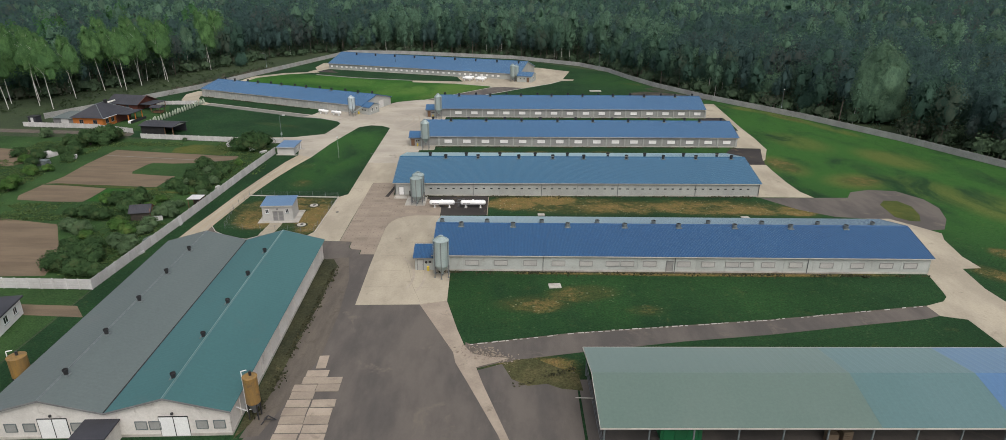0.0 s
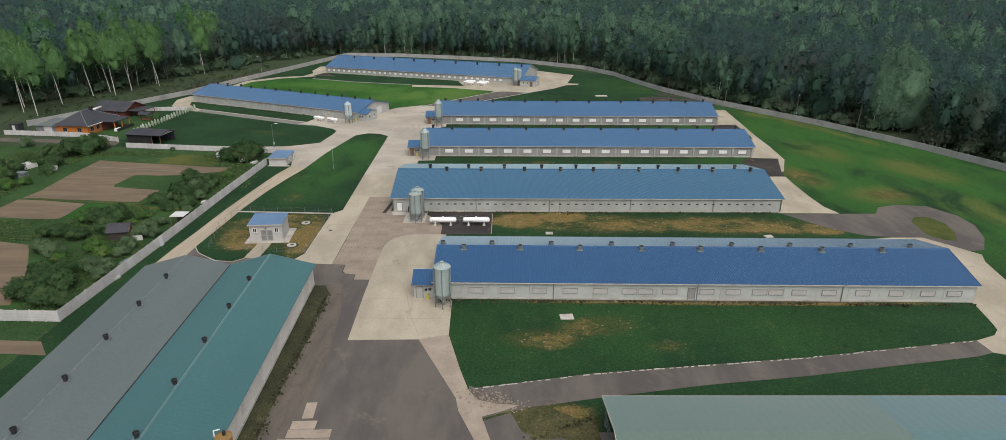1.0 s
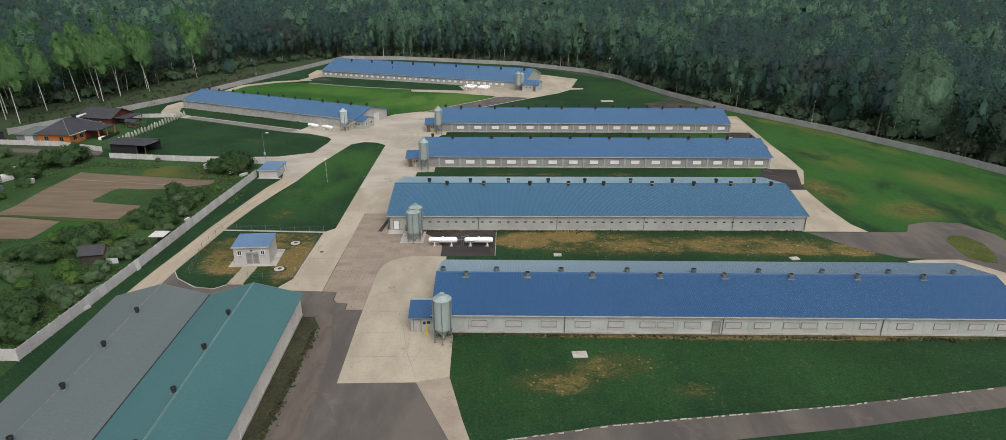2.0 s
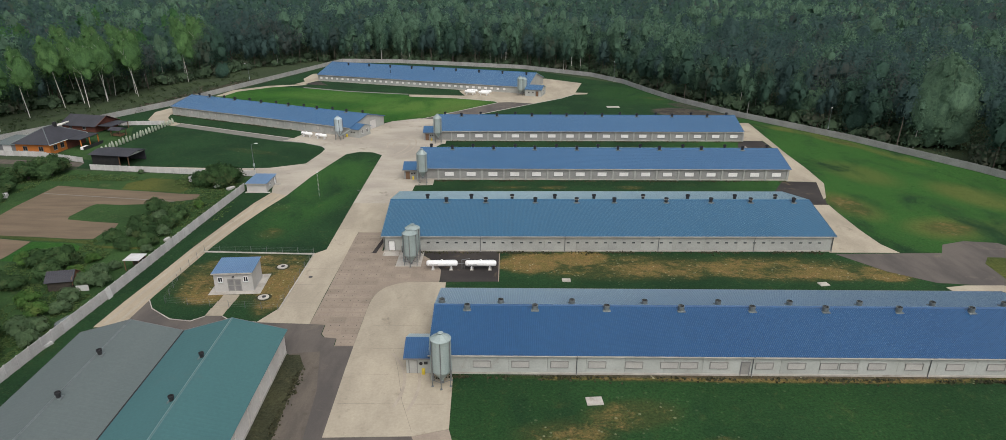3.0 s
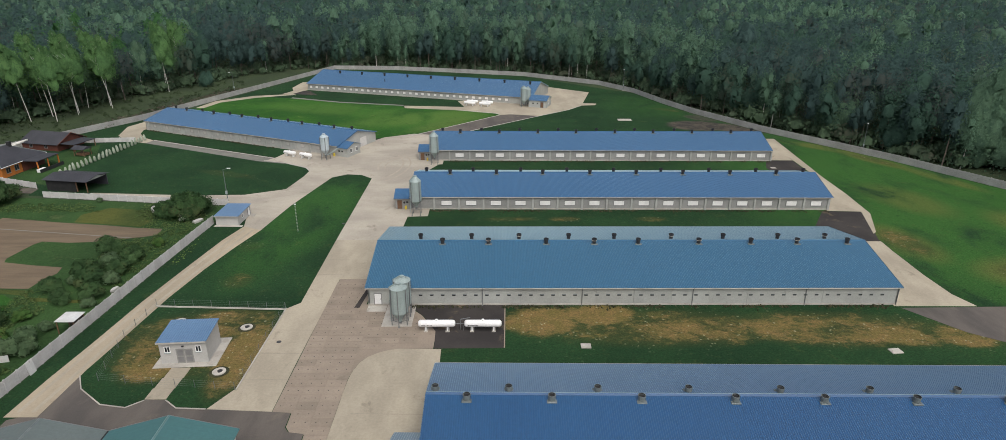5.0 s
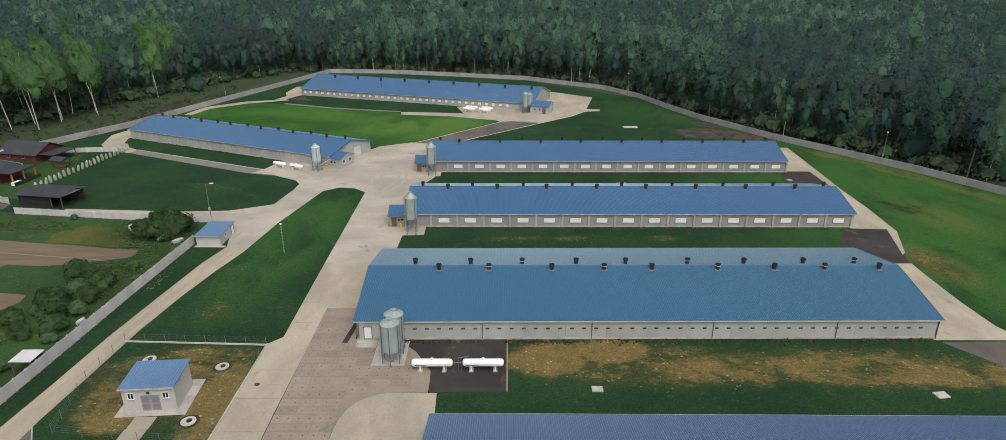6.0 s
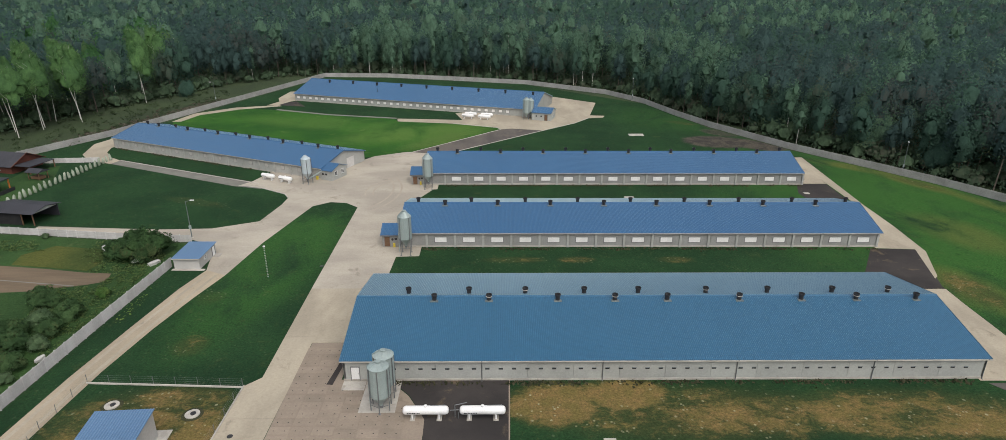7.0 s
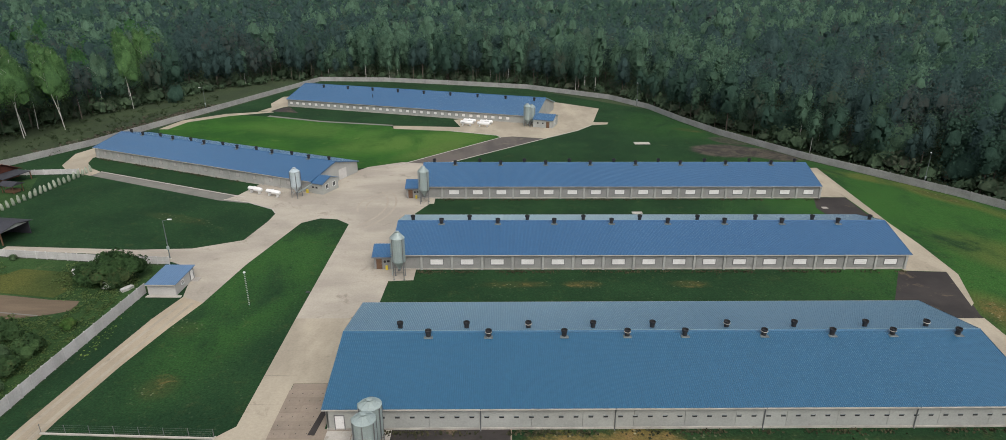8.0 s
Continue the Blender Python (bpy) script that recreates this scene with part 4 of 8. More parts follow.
def inlet_mesh(w, h, panel, edge="dark_frame", t=0.09):
    bm = boxed(-w / 2, -0.05, -h / 2, w / 2, 0.0, h / 2)
    body = mesh_of("air_inlet", bm)
    body.materials.append(panel)
    bm = bmesh.new()
    box(bm, -w / 2 - t, -0.10, h / 2, w / 2 + t, 0.0, h / 2 + t)
    box(bm, -w / 2 - t, -0.10, -h / 2 - t, w / 2 + t, 0.0, -h / 2)
    box(bm, -w / 2 - t, -0.10, -h / 2, -w / 2, 0.0, h / 2)
    box(bm, w / 2, -0.10, -h / 2, w / 2 + t, 0.0, h / 2)
    fr = mesh_of("frame", bm)
    fr.materials.append(M[edge])
    return body, fr


def slot_mesh():
    bm = boxed(-0.27, -0.012, -0.12, 0.27, 0.0, 0.12)
    a = mesh_of("air_slot", bm)
    a.materials.append(M["void"])
    bm = bmesh.new()
    profile_x(bm, [(-0.07, 0.12), (0.0, 0.16), (0.0, 0.13), (-0.07, 0.10)], -0.3, 0.3)
    b = mesh_of("hood", bm)
    b.materials.append(M["vent_grey"])
    return a, b


GREY_INLET = inlet_mesh(2.15, 0.85, M["dull_panel"], "frame_grey", 0.07)
WHITE_INLET = inlet_mesh(2.2, 1.0, M["white_panel"])
SMALL_INLET = inlet_mesh(1.2, 0.9, M["white_panel"])
SLOT = slot_mesh()


def door(parent, x, y, w, h, mat, face="S", label="grey steel door"):
    """A leaf in a frame, on a south or an east or west face."""
    m = Matrix.Translation((x, y, 0)) @ Matrix.Rotation({"S": 0, "E": math.pi / 2, "W": -math.pi / 2}[face], 4, "Z")
    bm = boxed(-w / 2, -0.05, 0.12, w / 2, 0.0, h)
    d = part("door", bm, mat, parent, label, m)
    bm = bmesh.new()
    box(bm, -w / 2 - 0.1, -0.09, h, w / 2 + 0.1, 0.0, h + 0.1)
    box(bm, -w / 2 - 0.1, -0.09, 0.1, -w / 2, 0.0, h)
    box(bm, w / 2, -0.09, 0.1, w / 2 + 0.1, 0.0, h)
    part("frame", bm, M["dark_frame"], d)
    part("handle", tubes([((w / 2 - 0.12, -0.10, 1.05), (w / 2 - 0.12, -0.10, 1.25))], 0.02), M["steel_dark"], d)
    return d


def window(parent, x, y, z, w, h, face="S", frame_mat=None):
    m = Matrix.Translation((x, y, z)) @ Matrix.Rotation({"S": 0, "E": math.pi / 2, "W": -math.pi / 2}[face], 4, "Z")
    bm = boxed(-w / 2, -0.02, -h / 2, w / 2, 0.0, h / 2)
    p = part("window", bm, M["glass"], parent, "dark glazed window", m)
    bm = bmesh.new()
    t = 0.08
    box(bm, -w / 2 - t, -0.06, h / 2, w / 2 + t, 0.0, h / 2 + t)
    box(bm, -w / 2 - t, -0.06, -h / 2 - t, w / 2 + t, 0.0, -h / 2)
    box(bm, -w / 2 - t, -0.06, -h / 2, -w / 2, 0.0, h / 2)
    box(bm, w / 2, -0.06, -h / 2, w / 2 + t, 0.0, h / 2)
    box(bm, -0.03, -0.05, -h / 2, 0.03, -0.021, h / 2)
    part("frame", bm, frame_mat or M["white"], p)
    bm = boxed(-w / 2 - 0.12, -0.16, -h / 2 - 0.13, w / 2 + 0.12, 0.0, -h / 2 - 0.085)
    part("sill", bm, M["steel"], p)
    return p


def panel_wall(parent, L, he, panel, mat, y=0.0, t=0.22, outward=-1):
    """A long wall of precast panels with open joints in front of a backing."""
    n = max(1, int(round(L / panel)))
    p = L / n
    y0, y1 = (y, y + t) if outward < 0 else (y - t, y)
    me = mesh_of("wall_panel", chamfered(0.012, y0, 0.30, p - 0.012, y1, he, 0.012))
    me.materials.append(mat)
    for i in range(n):
        link("wall_panel", me, None, parent, "", Matrix.Translation((i * p, 0, 0)))
    by = y1 if outward < 0 else y0 - 0.05
    part("backing_wall", boxed(0, by, 0, L, by + 0.05, he), M["grey_wall"], parent)
    part("plinth", chamfered(-0.05, y0 - 0.06, -0.15, L + 0.05, y1, 0.30, 0.015), M["plinth"], parent, "stained concrete plinth")
    return p


def downpipe(parent, x, he, y=-0.08):
    bm = bmesh.new()
    tube(bm, (x, y, 0.1), (x, y, he - 0.1), 0.06, None, 8)
    tube(bm, (x, y, he - 0.1), (x, y - 0.35, he + 0.02), 0.06, None, 8)
    tube(bm, (x, y, 0.1), (x, y - 0.25, 0.02), 0.06, None, 8)
    part("downpipe", bm, M["steel_dark"], parent, "grey steel downpipe")


def annex(parent, x0, W, he, hr, roof, wall, length=3.2, y0=0.0, door_mat=None):
    """The small control room set against the west end."""
    a = new("annex")
    a.parent = parent
    a.matrix_basis = Matrix.Translation((x0 - length, y0, 0))
    a["label"] = "small control room with a blue sheet roof"
    part("wall", boxed(0, 0, 0, length, W, he), wall, a)
    bm = bmesh.new()
    profile_x(bm, [(0.0, he), (W, he), (W / 2, hr - 0.1)], 0.0, 0.22)
    part("gable", bm, wall, a)
    s = (hr - he) / (W / 2)
    for ya, yb in ((-0.35, W / 2), (W + 0.35, W / 2)):
        link("roof_slope", sheet(length + 0.3, ya, he + 0.07 - s * 0.35, yb, hr + 0.07, -0.3), roof, a)
    part("fascia", boxed(-0.3, -0.40, he - s * 0.35 - 0.12, length, -0.36, he - s * 0.35 + 0.06), M["dark_frame"], a)
    door(a, 0.9, 0.0, 0.95, 2.05, door_mat or M["pilaster"])
    part("fan_box", tubes([((1.9, -0.12, 1.55), (1.9, 0.0, 1.55))], 0.22, 12), M["black"], a, "round black wall fan")
    part("fan_box", boxed(2.3, -0.10, 1.45, 2.75, 0.0, 1.8), M["black"], a, "black wall vent")
    part("meter_box", chamfered(2.0, -0.35, 0.05, 2.4, -0.02, 0.85, 0.03), M["yellow"], a, "yellow gas meter box")
    return a


def poultry_house(m, L, W, he, hr, roof, wall, label, panel=5.0):
    h = thing("poultry_house", m, label, "poultry house", "poultry houses")
    panel_wall(h, L, he, panel, wall)
    panel_wall(h, L, he, panel, wall, W, 0.22, 1)
    gable_wall(h, W, he, hr, 0.0, wall)
    gable_wall(h, W, he, hr, L - 0.25, wall)
    gable_roof(h, L, W, he, hr, roof)
    return h


def inlets(h, xs, z, kit, name="air_inlet", y=0.0):
    for x in xs:
        o = link(name, kit[0], None, h, "", Matrix.Translation((x, y, z)))
        link("hood" if name == "air_slot" else "frame", kit[1], None, o)


# house with the deep blue roof
X1 = -11.3
h1 = poultry_house(pose(X1, 99.75, 0, 0, 0, -0.75), 84.2, 17.6, 3.0, 5.15, M["blue1"], M["pale_wall"], "long poultry house with deep blue ribbed roof and pale walls", 5.0)
inlets(h1, [x - X1 for x in (-4.8, 0.1, 5.1, 9.9, 14.6, 19.1, 21.6, 25.4, 31.2, 35.3, 39.4, 41.9, 45.5, 50.2, 55.4, 60.6, 65.5, 69.6)], 1.55, GREY_INLET)
door(h1, 28.8 - X1, 0, 1.0, 2.05, M["frame_grey"])
for x in (7.3, 29.7, 52.2):
    downpipe(h1, x - X1, 3.0)
for x in (-7.1, 2.2, 12.0, 22.2, 31.9, 41.9, 51.9, 61.8):
    vent(h1, x - X1, 8.0, roof_z(8.0, 17.6, 3.0, 5.15), True, True, False, 0.84)
for x in (-10.7, -2.5, 7.4, 17.5, 27.7, 37.6, 47.3, 57.4, 67.3):
    vent(h1, x - X1, 9.6, roof_z(9.6, 17.6, 3.0, 5.15), True, True, False, 0.80)
annex(h1, 0, 5.2, 2.6, 3.75, M["blue1"], M["pale_wall"])

# the wide one with the faded blue roof
X2 = -23.6
h2 = poultry_house(pose(X2, 137.7, 0, 0, 0, 0), 82.0, 24.3, 3.1, 5.6, M["blue2"], M["mid_wall"], "wide poultry house with faded blue ribbed roof and small dark slots", 6.0)
inlets(h2, [6.4 + 1.7 * i for i in range(44)], 1.75, SLOT, "air_slot")
door(h2, 1.5, 0, 1.0, 2.05, M["white"], "S", "white steel door")
for x in (17.6, 33.0, 50.1, 67.6, 81.9):
    downpipe(h2, x, 3.1)
for i, x in enumerate((-12.9, -5.2, 4.5, 12.6, 20.0, 30.2, 39.0, 46.8, 55.3)):
    vent(h2, x - X2, 11.3, roof_z(11.3, 24.3, 3.1, 5.6), False, True, i % 2 == 1, 0.86)
for i, x in enumerate((-16.8, -8.1, 0.0, 8.5, 16.3, 26.1, 35.0, 44.4, 52.5)):
    vent(h2, x - X2, 13.5, roof_z(13.5, 24.3, 3.1, 5.6), False, False, i % 3 == 2, 0.86)
part("bollard", tubes([((3.6, -0.5, 0), (3.6, -0.5, 1.3))], 0.3, 12), M["black"], h2, "black round barrel against the wall")

# two alike with white inlets between pilasters
PIL = mesh_of("pilaster", chamfered(-0.2, -0.22, 0.0, 0.2, 0.0, 2.6, 0.02))
PIL.materials.append(M["pilaster"])


def pilasters(h, xs):
    for x in xs:
        link("pilaster", PIL, None, h, "", Matrix.Translation((x, 0, 0)))


X3 = -22.2
h3 = poultry_house(pose(X3, 179.9, 0, 0, 0, -0.3), 89.9, 18.9, 2.9, 5.35, M["blue3"], M["grey_wall"], "long poultry house with blue ribbed roof and white wall inlets", 5.29)
inlets(h3, [7.55 + 5.29 * i for i in range(16)], 1.5, WHITE_INLET)
pilasters(h3, [4.9 + 5.29 * i for i in range(17)])
for x in (15.0, 31.0, 46.7, 62.6, 78.4):
    downpipe(h3, x + 0.5, 2.9)
for x in (-14.4, -4.0, 6.4, 17.0, 27.4, 37.9, 48.5, 58.9):
    vent(h3, x - X3, 8.7, roof_z(8.7, 18.9, 2.9, 5.35), False, True, False, 0.9)
for x in (-19.9, -9.3, 1.5, 12.0, 22.6, 33.4, 44.3, 55.0, 65.8):
    vent(h3, x - X3, 10.6, roof_z(10.6, 18.9, 2.9, 5.35), False, False, False, 0.9)
annex(h3, 0, 5.2, 2.6, 3.75, M["blue3"], M["grey_wall"], 3.4, 0, M["wood"])

X4 = -21.3
h4 = poultry_house(pose(X4, 216.9, 0, 0, 0, -0.3), 90.6, 19.0, 2.95, 5.6, M["blue3"], M["grey_wall"], "long poultry house with blue ribbed roof and white wall inlets", 5.38)
inlets(h4, [7.4 + 5.38 * i for i in range(16)], 1.55, WHITE_INLET)
pilasters(h4, [4.7 + 5.38 * i for i in range(17)])
for x in (-14.1, -3.3, 7.4, 18.0, 28.8, 39.4, 50.2, 61.0):
    vent(h4, x - X4, 8.7, roof_z(8.7, 19, 2.95, 5.6), False, True, False, 0.9)
for x in (-19.2, -8.3, 2.4, 13.2, 23.9, 34.6, 45.7, 56.5, 67.4):
    vent(h4, x - X4, 10.6, roof_z(10.6, 19, 2.95, 5.6), False, False, False, 0.9)
annex(h4, 0, 5.2, 2.6, 3.75, M["blue3"], M["grey_wall"], 3.4, 0, M["wood"])

# the slanted one
h5 = poultry_house(pose(-114.7, 251.2, 0, 0, 0, -24.3), 73.8, 18.2, 2.9, 5.2, M["blue3"], M["pilaster"], "slanted poultry house with blue ribbed roof and grey walls", 5.27)
inlets(h5, [4.0 + 5.27 * i for i in range(13)], 1.75, inlet_mesh(1.0, 1.0, M["dull_panel"], "frame_grey", 0.06))
pilasters(h5, [1.4 + 5.27 * i for i in range(14)])
for i in range(6):
    vent(h5, 8.7 + 11.55 * i, 8.8, roof_z(8.8, 18.2, 2.9, 5.2), False, True, False, 0.9)
for i in range(7):
    vent(h5, 2.75 + 11.5 * i, 9.9, roof_z(9.9, 18.2, 2.9, 5.2), False, False, False, 0.9)
a5 = new("annex")
a5.parent = h5
a5.matrix_basis = Matrix.Translation((73.8, 0, 0))
a5["label"] = "small control room with a blue sheet roof"
part("wall", boxed(0, 0, 0, 3.3, 5.8, 2.6), M["mid_wall"], a5)
bm = bmesh.new()
profile_x(bm, [(0.0, 2.6), (5.8, 2.6), (2.9, 3.6)], 3.1, 3.3)
part("gable", bm, M["mid_wall"], a5)
for ya, yb in ((-0.35, 2.9), (6.15, 2.9)):
    link("roof_slope", sheet(3.6, ya, 2.6, yb, 3.75, 0), M["blue3"], a5)
window(a5, 3.3, 1.7, 1.6, 0.9, 1.0, "E")
window(a5, 3.3, 4.2, 1.6, 0.9, 1.0, "E")
part("fan_box", boxed(0.4, -0.1, 1.4, 0.9, 0, 1.8), M["black"], a5)
part("fan_box", boxed(1.4, -0.1, 1.4, 1.9, 0, 1.8), M["black"], a5)
part("meter_box", chamfered(-1.2, -0.5, 0.05, -0.7, -0.1, 0.9, 0.03), M["yellow"], a5, "yellow gas meter box")
bm = boxed(73.8, 10.5, 0.1, 73.86, 13.5, 2.7)
part("gate_door", bm, M["grey_panel"], h5, "grey end door")

# the furthest one
h6 = poultry_house(pose(-82.5, 320.2, 0, 0, 0, -18.3), 96.0, 25.5, 2.75, 6.5, M["blue3"], M["mid_wall"], "wide poultry house with blue ribbed roof near the perimeter wall", 5.2)
inlets(h6, [1.6 + 2.65 * i for i in range(33)], 1.45, SMALL_INLET)
for i in range(9):
    vent(h6, 9.5 + 10.4 * i, 10.3, roof_z(10.3, 25.5, 2.75, 6.5), False, False)
part("roof_mast", tubes([((33, 5.2, 4.0), (33, 5.2, 5.6))], 0.12), M["black"], h6, "thin black roof pipe")
a6 = new("annex")
a6.parent = h6
a6.matrix_basis = Matrix.Translation((96.2, -3.9, 0))
a6["label"] = "small control room with a blue sheet roof"
part("wall", boxed(0, 0, 0, 6.6, 7.0, 2.7), M["pale_wall"], a6)
bm = bmesh.new()
profile_x(bm, [(0.0, 2.7), (7.0, 2.7), (3.5, 3.9)], 6.4, 6.6)
part("gable", bm, M["pale_wall"], a6)
for ya, yb in ((-0.4, 3.5), (7.4, 3.5)):
    link("roof_slope", sheet(7.0, ya, 2.65, yb, 4.0, -0.1), M["blue3"], a6)
for x in (1.4, 3.1):
    part("fan_box", boxed(x, -0.1, 1.3, x + 0.5, 0, 1.75), M["black"], a6)
door(a6, 5.0, 0, 1.0, 2.05, M["wood"])
window(a6, 6.6, 3.4, 1.6, 1.0, 1.1, "E")
# ---------------------------------------------------------------- twin-roofed barn
barn = thing("barn", pose(-29.9, 58.2, 0, 0, 0, 91.75), "twin-roofed barn with one green and one grey sheet roof", "barn")
BL, BW, BE, BR = 46.2, 13.2, 3.5, 5.3
for k, mt in ((0, "green_sheet"), (1, "grey_sheet")):
    y0 = k * BW
    for ya, yb in ((y0 - (0.4 if k == 0 else -0.06), y0 + BW / 2), (y0 + BW + (0.4 if k == 1 else -0.06), y0 + BW / 2)):
        za = BE + 0.08 - (0.11 if abs(ya - y0) > 0.2 and abs(ya - y0 - BW) > 0.2 else 0.0)
        link("roof_slope", sheet(BL + 0.9, ya, za, yb, BR + 0.08, -0.45, 0.62, 0.006), M[mt], barn, "green sheet roof" if k == 0 else "grey sheet roof")
    bm = bmesh.new()
    profile_x(bm, [(y0 + BW / 2 - 0.16, BR + 0.075), (y0 + BW / 2, BR + 0.12), (y0 + BW / 2 + 0.16, BR + 0.075), (y0 + BW / 2, BR + 0.15)], -0.47, BL + 0.47)
    part("ridge_cap", bm, M["vent_grey"] if k else M["teal_sheet"], barn, "paler ridge flashing")
    for x in (0.0, BL - 0.3):
        bm = bmesh.new()
        profile_x(bm, [(y0, 0), (y0 + BW, 0), (y0 + BW, BE), (y0 + BW / 2, BR), (y0, BE)], x, x + 0.3)
        part("gable_wall", bm, M["barn_wall"], barn)
    for x in (-0.49, BL + 0.46):
        for ya in (y0 - (0.4 if k == 0 else 0), y0 + BW + (0.4 if k == 1 else 0)):
            bm = bmesh.new()
            zz = BE - 0.1 if ya in (-0.4, 2 * BW + 0.4) else BE
            profile_x(bm, [(ya, zz - 0.12), (y0 + BW / 2, BR - 0.12), (y0 + BW / 2, BR + 0.12), (ya, zz + 0.12)], x, x + 0.03)
            part("verge_trim", bm, M["dark_frame"], barn, "dark verge board")
part("valley_gutter", boxed(-0.45, BW - 0.09, BE - 0.02, BL + 0.45, BW + 0.09, BE + 0.10), M["void"], barn, "dark valley gutter between the roofs")
part("side_wall", boxed(0.3, 0.0, 0.0, BL - 0.3, 0.3, BE), M["barn_wall"], barn)
part("side_wall", boxed(0.3, 2 * BW - 0.3, 0.0, BL - 0.3, 2 * BW, BE), M["barn_wall"], barn)
part("plinth", chamfered(-0.06, -0.06, -0.1, BL + 0.06, 2 * BW + 0.06, 0.35, 0.02), M["plinth"], barn)
for x in range(3, 46, 4):
    part("buttress", chamfered(x, -0.10, 0.3, x + 0.3, 0.0, BE - 0.1, 0.02), M["barn_wall"], barn)
for x in (4.2, 12.9, 21.5, 30.0, 38.3):
    vent(barn, x - 0.6, BW / 2 + 0.5, BR - 0.1, False, True, False, 0.66)
    vent(barn, x + 0.3, BW * 1.5 - 0.3, BR + 0.0, False, True, False, 0.66)


def front_window(y, w=1.15, h=0.95, z=1.55):
    m = pose(-0.01, y, z, 0, 0, -90)
    p = part("window", boxed(-w / 2, -0.04, -h / 2, w / 2, 0.0, h / 2), M["grey_wall"], barn, "grey shuttered window", m)
    bm = bmesh.new()
    t = 0.08
    box(bm, -w / 2 - t, -0.08, h / 2, w / 2 + t, 0.0, h / 2 + t)
    box(bm, -w / 2 - t, -0.08, -h / 2 - t, w / 2 + t, 0.0, -h / 2)
    box(bm, -w / 2 - t, -0.08, -h / 2, -w / 2, 0.0, h / 2)
    box(bm, w / 2, -0.08, -h / 2, w / 2 + t, 0.0, h / 2)
    part("frame", bm, M["vent_grey"], p)


def front_doors(y):
    for s in (-1, 1):
        m = pose(-0.01, y + s * 0.8, 0, 0, 0, -90)
        d = part("door", boxed(-0.76, -0.07, 0.1, 0.76, 0.0, 2.65), M["white"], barn, "white barn door leaf", m)
        bm = bmesh.new()
        box(bm, -0.80, -0.09, 2.65, 0.80, 0, 2.73)
        box(bm, -0.80, -0.09, 0.1, -0.76, 0, 2.65)
        box(bm, 0.76, -0.09, 0.1, 0.80, 0, 2.65)
        part("frame", bm, M["black"], d)
    part("lamp", chamfered(-0.25, y - 0.12, 3.0, 0.0, y + 0.12, 3.25, 0.03), M["black"], barn, "small wall lamp")


for c, offs in ((BW / 2 - 0.5, (-4.9, -3.0, 2.1, 3.6)), (BW * 1.5 - 0.7, (-3.7, -2.5, 2.6, 4.6))):
    front_doors(c)
    for o in offs:
        front_window(c + o)
porch = new("porch")
porch.parent = barn
porch.matrix_basis = Matrix.Translation((-3.0, BW - 1.1, 0))
porch["label"] = "lean-to porch with a dark flat roof"
part("wall", boxed(0, 0, 0, 3.0, 3.2, 2.35), M["barn_wall"], porch)
part("roof", chamfered(-0.3, -0.3, 2.36, 2.99, 3.5, 2.52, 0.02), M["dark_roof"], porch, "dark flat roof")
window(porch, 0.0, 1.4, 1.5, 0.8, 0.9, "W")


def ladder(parent, x, y, z0, z1, w=0.4, face=0.0):
    bm = bmesh.new()
    for s in (-w / 2, w / 2):
        tube(bm, (x + s, y, z0), (x + s, y, z1), 0.025, None, 5)
    z = z0 + 0.3
    while z < z1:
        tube(bm, (x - w / 2, y, z), (x + w / 2, y, z), 0.016, None, 5)
        z += 0.3
    part("ladder", bm, M["steel_dark"], parent, "grey steel ladder")


